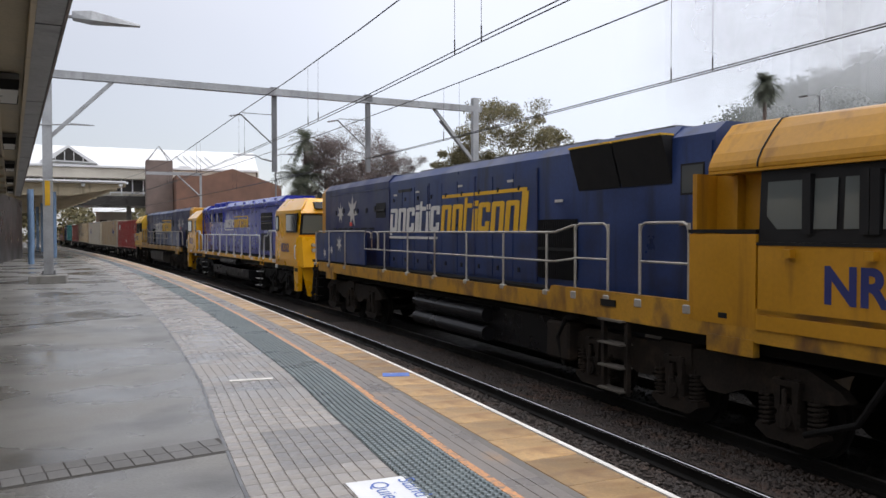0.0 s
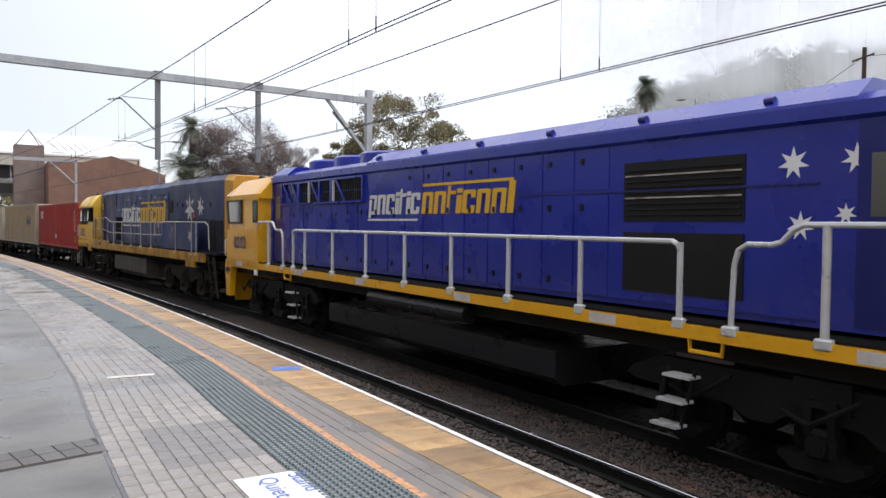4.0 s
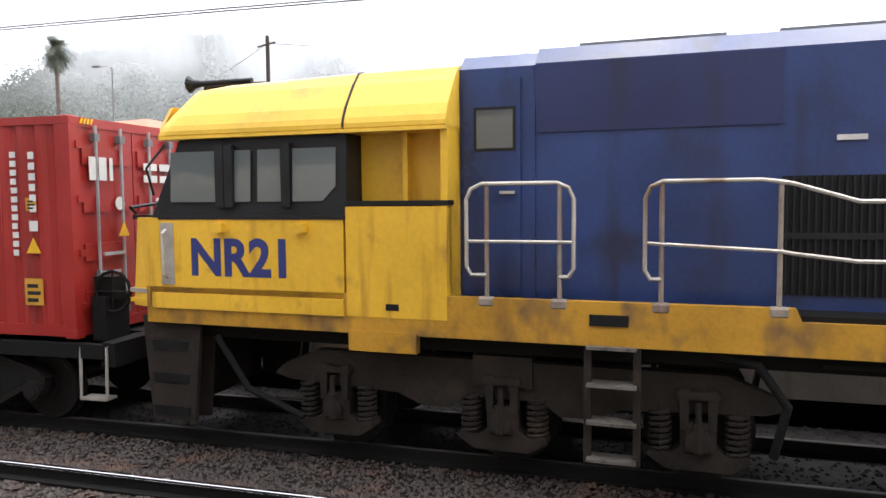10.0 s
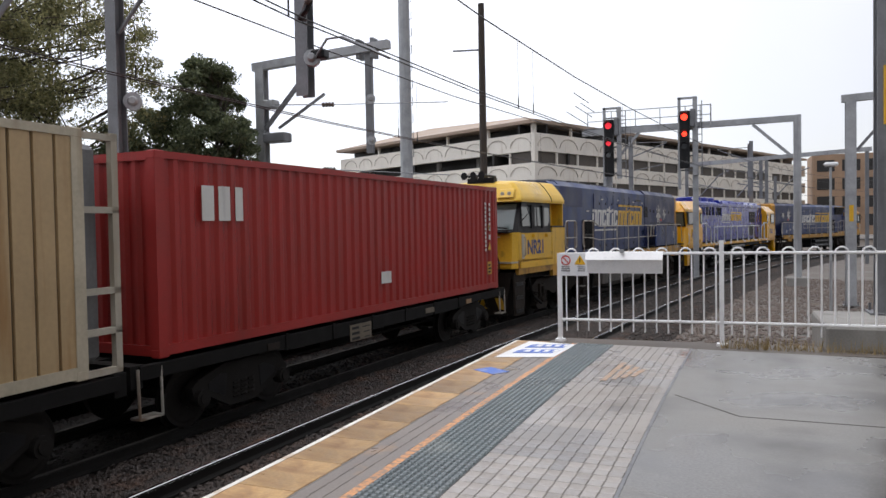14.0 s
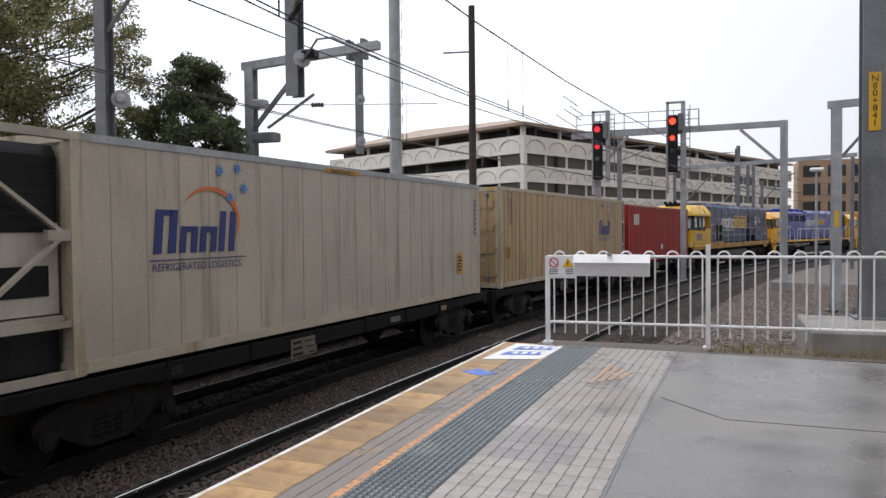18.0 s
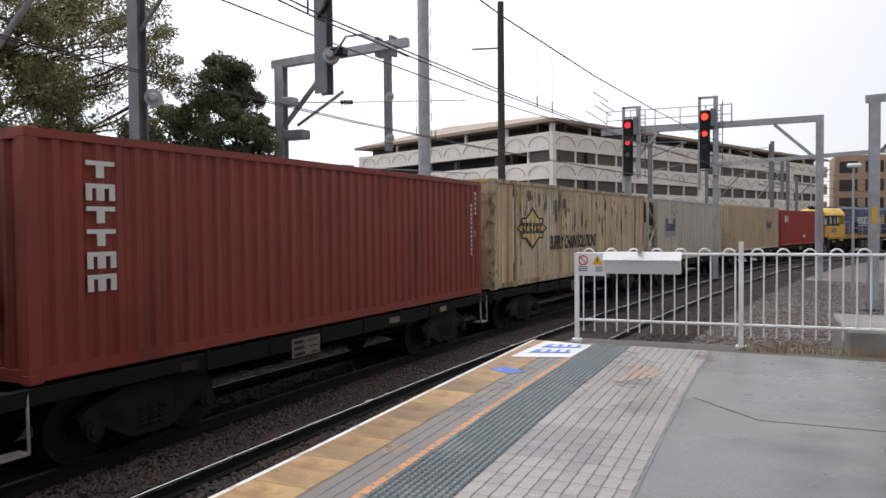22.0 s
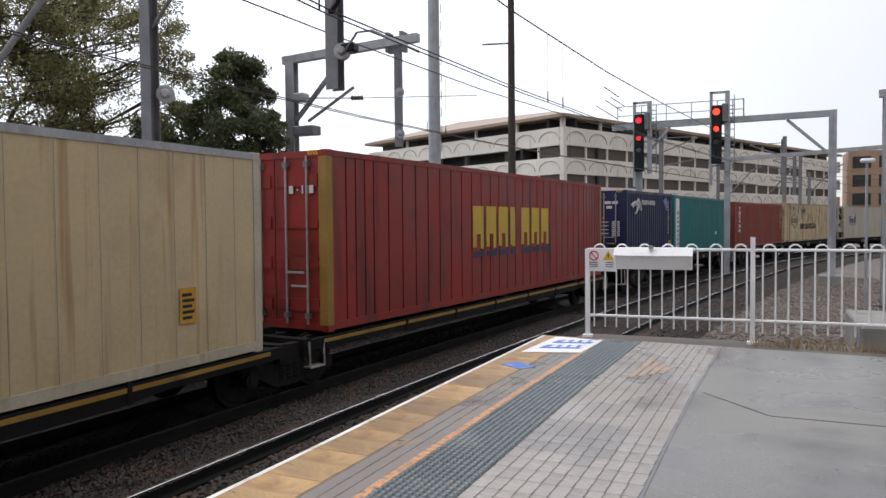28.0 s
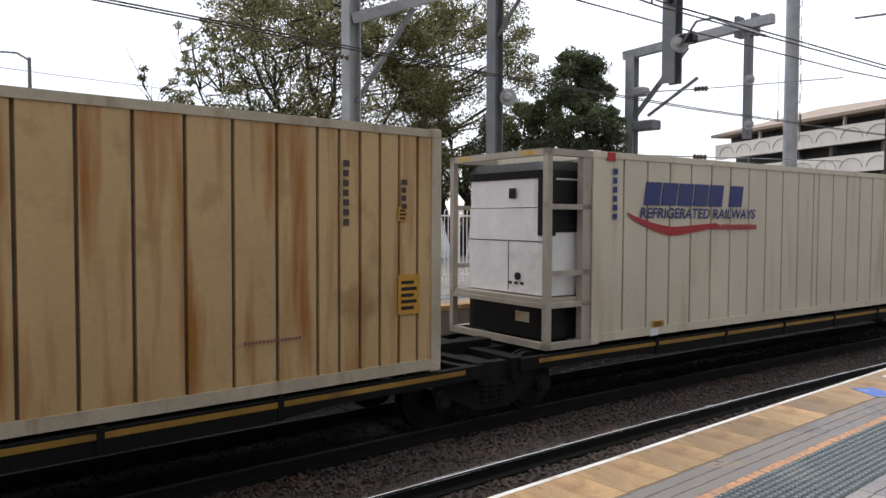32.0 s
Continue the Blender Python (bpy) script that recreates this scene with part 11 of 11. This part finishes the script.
            for k in range(3):
                yy = 167.0 - m - 0.16 * k
                ringo = [(yy + (0.26 - 0.05 * k) * math.cos(a * 0.6), 2.2 + 0.06 * k + (0.24 - 0.04 * k) * math.sin(a * 0.6)) for a in range(9)]
                g.tube([(-1.222, p[0], p[1]) for p in ringo], 0.03, 5)
            g.tube([(-1.222, 167.45 - m, 2.3), (-1.222, 167.1 - m, 2.42), (-1.222, 166.7 - m, 2.3)], 0.04, 5)
            g.tube([(-1.222, 166.65 - m, 2.55), (-1.222, 166.45 - m, 2.4), (-1.222, 166.3 - m, 2.1)], 0.05, 5)
            part("white_emblem", g, LOGO_WHITE, c, "white curled emblem")
            part("round_badge", Geo().slab([(162.9 - m + 0.34, 2.55), (162.9 - m - 0.1, 2.72), (162.9 - m - 0.34, 2.35), (162.9 - m - 0.2, 2.08)], "x", -1.224, -1.214), DECAL_SKY, c, "blue and red badge")
            sticker(c, DECAL_RED, 162.95 - m, 2.3, 0.4, 0.10, x=-1.225)
            bars(c, LOGO_WHITE, 162.55 - m, 1.1, 0.09, 1.5, 12)
            sticker(c, DATA_ORANGE, 162.45 - m, 0.45, 0.32, 0.34, label="orange-yellow data label")
            sticker(c, DATA_ORANGE, 162.45 - m, 1.75, 0.12, 0.14)
            e1 = (167.98 - 161.9) / 2 + 0.0
            dm = lambda x0, x1, z0, z1, mt, nm="door_mark": part(nm, Geo().box(x0, x1, e1 + 0.002, e1 + 0.012, z0, z1), mt, c)
            for k, w in enumerate((0.26, 0.32, 0.30)):
                dm(0.30 - k * 0.36, 0.30 - k * 0.36 + w * 0.9, 2.34, 2.45, LOGO_WHITE, "code_bar") if k == 0 else dm(-0.30 - k * 0.28, -0.30 - k * 0.28 + w * 0.8, 2.34, 2.45, LOGO_WHITE, "code_bar")
            dm(-0.62, -0.40, 2.16, 2.27, LOGO_WHITE, "code_bar")
            part("door_emblem", Geo().tube([(0.84 - 0.5 * q / 12, e1 + 0.012, 2.28 + 0.07 * math.sin(q * 1.1)) for q in range(13)], 0.028, 5), LOGO_WHITE, c, "white curled emblem")
            part("door_ring", Geo().tube([(0.88 + 0.06 * math.cos(q * 0.6), e1 + 0.012, 2.5 + 0.09 * math.sin(q * 0.6)) for q in range(11)], 0.018, 5), LOGO_WHITE, c)
            dm(0.66, 0.86, 1.76, 1.84, SIGN_WHITE, "door_label")
            dm(0.74, 0.92, 1.28, 1.56, PRIMER, "data_plate")
            dm(0.64, 0.86, 0.98, 1.07, DATA_ORANGE, "door_label")
            part("red_disc", Geo().cyl((-0.27, e1 + 0.004, 1.79), (-0.27, e1 + 0.014, 1.79), 0.06, 14), RED_SIGN, c)
            for k in range(8):
                z = 1.62 - k * 0.075
                dm(-0.48, -0.20, z, z + 0.035, LOGO_WHITE, "print_bar") if k % 2 == 0 else None
                dm(-0.78, -0.62, z, z + 0.04, LOGO_WHITE, "print_bar")
                dm(-0.94, -0.84, z, z + 0.04, LOGO_WHITE, "print_bar")
            dm(-0.36, -0.22, 0.28, 0.36, SIGN_WHITE, "door_label")

    ends = (170.0, 187.4, 203.65, 220.3, 236.6)
    for k in range(4):
        bs = ((ends[k] + 1.6,) if k == 0 else ()) + (ends[k + 1] - 0.0 - (0.0 if k < 3 else 1.6),)
        wagon(ends[k] + 0.25, ends[k + 1] - 0.25, 0.90, bs, "low articulated container wagon with a dull yellow stripe", stripe=DULL_YELLOW, steps=(k == 0))

    c, m = container(170.95, 186.45, -0.22, 2.98, "deep red freight container with dull yellow corner posts", "groove", PAT_BOX, PAT_BOX, 5.6, doors=1)
    for s in (171.0, 186.4):
        part("yellow_post", Geo().box(-1.228, -1.06, s - m - 0.09, s - m + 0.09, 0.12, 3.08), DULL_YELLOW, c, "dull yellow corner post")
    for k in range(7):
        y = 180.9 - m - k * 0.72
        w = 0.30 if k == 3 else 0.56
        part("name_block", Geo().slab([(y, 1.30), (y - 0.18, 1.30), (y - 0.18, 1.62), (y - w + 0.16, 1.62), (y - w + 0.16, 1.26), (y - w, 1.26), (y - w, 2.30), (y, 2.30)], "x", -1.222, -1.21), DECAL_YELLOW, c, "faded yellow block of the owner's name")
        part("name_shadow", Geo().slab([(y - 0.06, 1.06), (y - w - 0.07, 1.06), (y - w - 0.07, 2.14), (y - w + 0.02, 2.14), (y - w + 0.02, 1.20), (y - 0.06, 1.20)], "x", -1.216, -1.209), NAVY_BOX, c, "faded blue shade of the block")
    e1 = (186.45 - 170.95) / 2
    for k, w in enumerate((0.09, 0.04, 0.03, 0.03, 0.09)):
        part("code_bar", Geo().box(-0.92 + k * 0.115, -0.92 + k * 0.115 + w, e1 + 0.0, e1 + 0.012, 2.44 if k != 3 else 2.49, 2.58 if k != 3 else 2.52), LOGO_WHITE, c)

    c, m = container(188.3, 201.7, -0.26, 2.76, "cream riveted refrigerated container with a vented cooling unit", "panel", CREAM_BOX, GREY_TRIM, 5.6, doors=-1)
    swirl_mark(c, m, 199.8, 197.95, 1.48, 2.08)
    cooling_unit(c, (201.7 - 188.3) / 2, 3.0, 1.0, True)
    sticker(c, DATA_ORANGE, 190.0 - m, 0.62, 0.3, 0.48, label="orange-yellow data label")
    sticker(c, DATA_ORANGE, 196.0 - m, 2.86, 1.5, 0.09)
    bars(c, DECAL_NAVY, 199.9 - m, 2.7, 0.5, 0.10, 6, upright=False)

    c, m = container(204.92, 218.4, -0.22, 2.80, "pale cream grooved refrigerated container with a white cooling unit", "slim", SCOT_BOX, SCOT_BOX, 5.6)
    cooling_unit(c, (218.4 - 204.92) / 2, 3.0, 0.95, False)
    g = Geo()
    y = 217.2 - m
    for k in range(7):
        w = 0.40 if k < 5 else (0.14 if k == 5 else 0.40)
        z0, z1 = 2.19, 2.57
        ln = 0.06
        if k != 5:
            part("firm_mark_block", Geo().slab([(y, z0), (y - w * 0.98, z0), (y - w * 0.98 - ln, z1), (y - ln, z1)], "x", -1.224, -1.212), DECAL_NAVY, c, "navy italic block of the firm's name")
        y -= w + 0.035
    g = Geo()
    n = 18
    up, dn = [], []
    for i in range(n + 1):
        a = i / n
        yy = 217.62 - m - 2.3 * max(0.0, a * 1.15 - 0.15) - 0.12 * math.sin(a * 2)
        up.append((yy, 2.16 - 0.34 * math.sin(min(1, a * 1.6) * 1.57) + 0.16 * max(0, a - 0.5)))
        dn.append((yy, 2.16 - 0.50 * math.sin(min(1, a * 1.6) * 1.57) + 0.30 * max(0, a - 0.5)))
    g.add([(-1.223, p[0], p[1]) for p in up] + [(-1.223, p[0], p[1]) for p in dn], [(i, i + 1, n + 2 + i, n + 1 + i) for i in range(n)])
    part("red_swoosh", g, DECAL_RED, c, "dark red swoosh")
    lettering("REFRIGERATED RAILWAYS", 0.165, DECAL_NAVY, c, "side_lettering", (-1.224, 217.3 - m, 1.98), "navy italic lettering", shear=0.15, width=3.3, bold=0.02)
    bars(c, DECAL_RED, 215.35 - m, 1.78, 1.4, 0.10, 22, upright=False, name="slogan_bar")
    bars(c, DECAL_NAVY, 217.95 - m, 1.95, 0.10, 0.85, 6)
    for s, mt in ((218.0, DECAL_RED), (205.4, DECAL_RED)):
        part("casting_patch", Geo().box(-1.23, -1.2, s - m - 0.09, s - m + 0.09, 2.87, 3.0), mt, c)
    sticker(c, DATA_ORANGE, 216.95 - m, 0.16, 0.3, 0.1)
    sticker(c, SIGN_WHITE, 217.0 - m, 0.02, 0.2, 0.12)
    sticker(c, DATA_ORANGE, 205.95 - m, 0.62, 0.3, 0.42, label="orange-yellow data label")

    c, m = container(221.45, 235.3, -0.25, 2.88, "rust-streaked cream grooved container with orange data labels", "groove", RUST_BOX, GREY_TRIM, 5.6)
    sticker(c, DATA_ORANGE, 222.15 - m, 0.78, 0.34, 0.5, label="orange data label")
    sticker(c, DATA_ORANGE, 222.15 - m, 1.95, 0.14, 0.18)
    bars(c, DARK_INK, 222.95 - m, 1.9, 0.09, 0.8, 7)
    bars(c, DARK_INK, 222.1 - m, 2.1, 0.09, 0.4, 4)
    bars(c, DECAL_FADED, 224.2 - m, 0.62, 0.7, 0.035, 16, upright=False)


build_train()


def motions():
    times = [i * 0.5 for i in range(65)]
    for ob, mid, half, dz in RIDES:
        if isinstance(dz, tuple):
            walk(ob, [(t, ride_pose(mid, half, t, dz[0]) @ pose(0, dz[1], 0)) for t in times])
        else:
            walk(ob, [(t, ride_pose(mid, half, t, dz)) for t in times])
    turns = [i / 15 for i in range(481)]
    for ob, y, r in ROLLERS:
        walk(ob, [(t, pose(0, y, r, math.degrees(travelled(t) / r))) for t in turns])


motions()
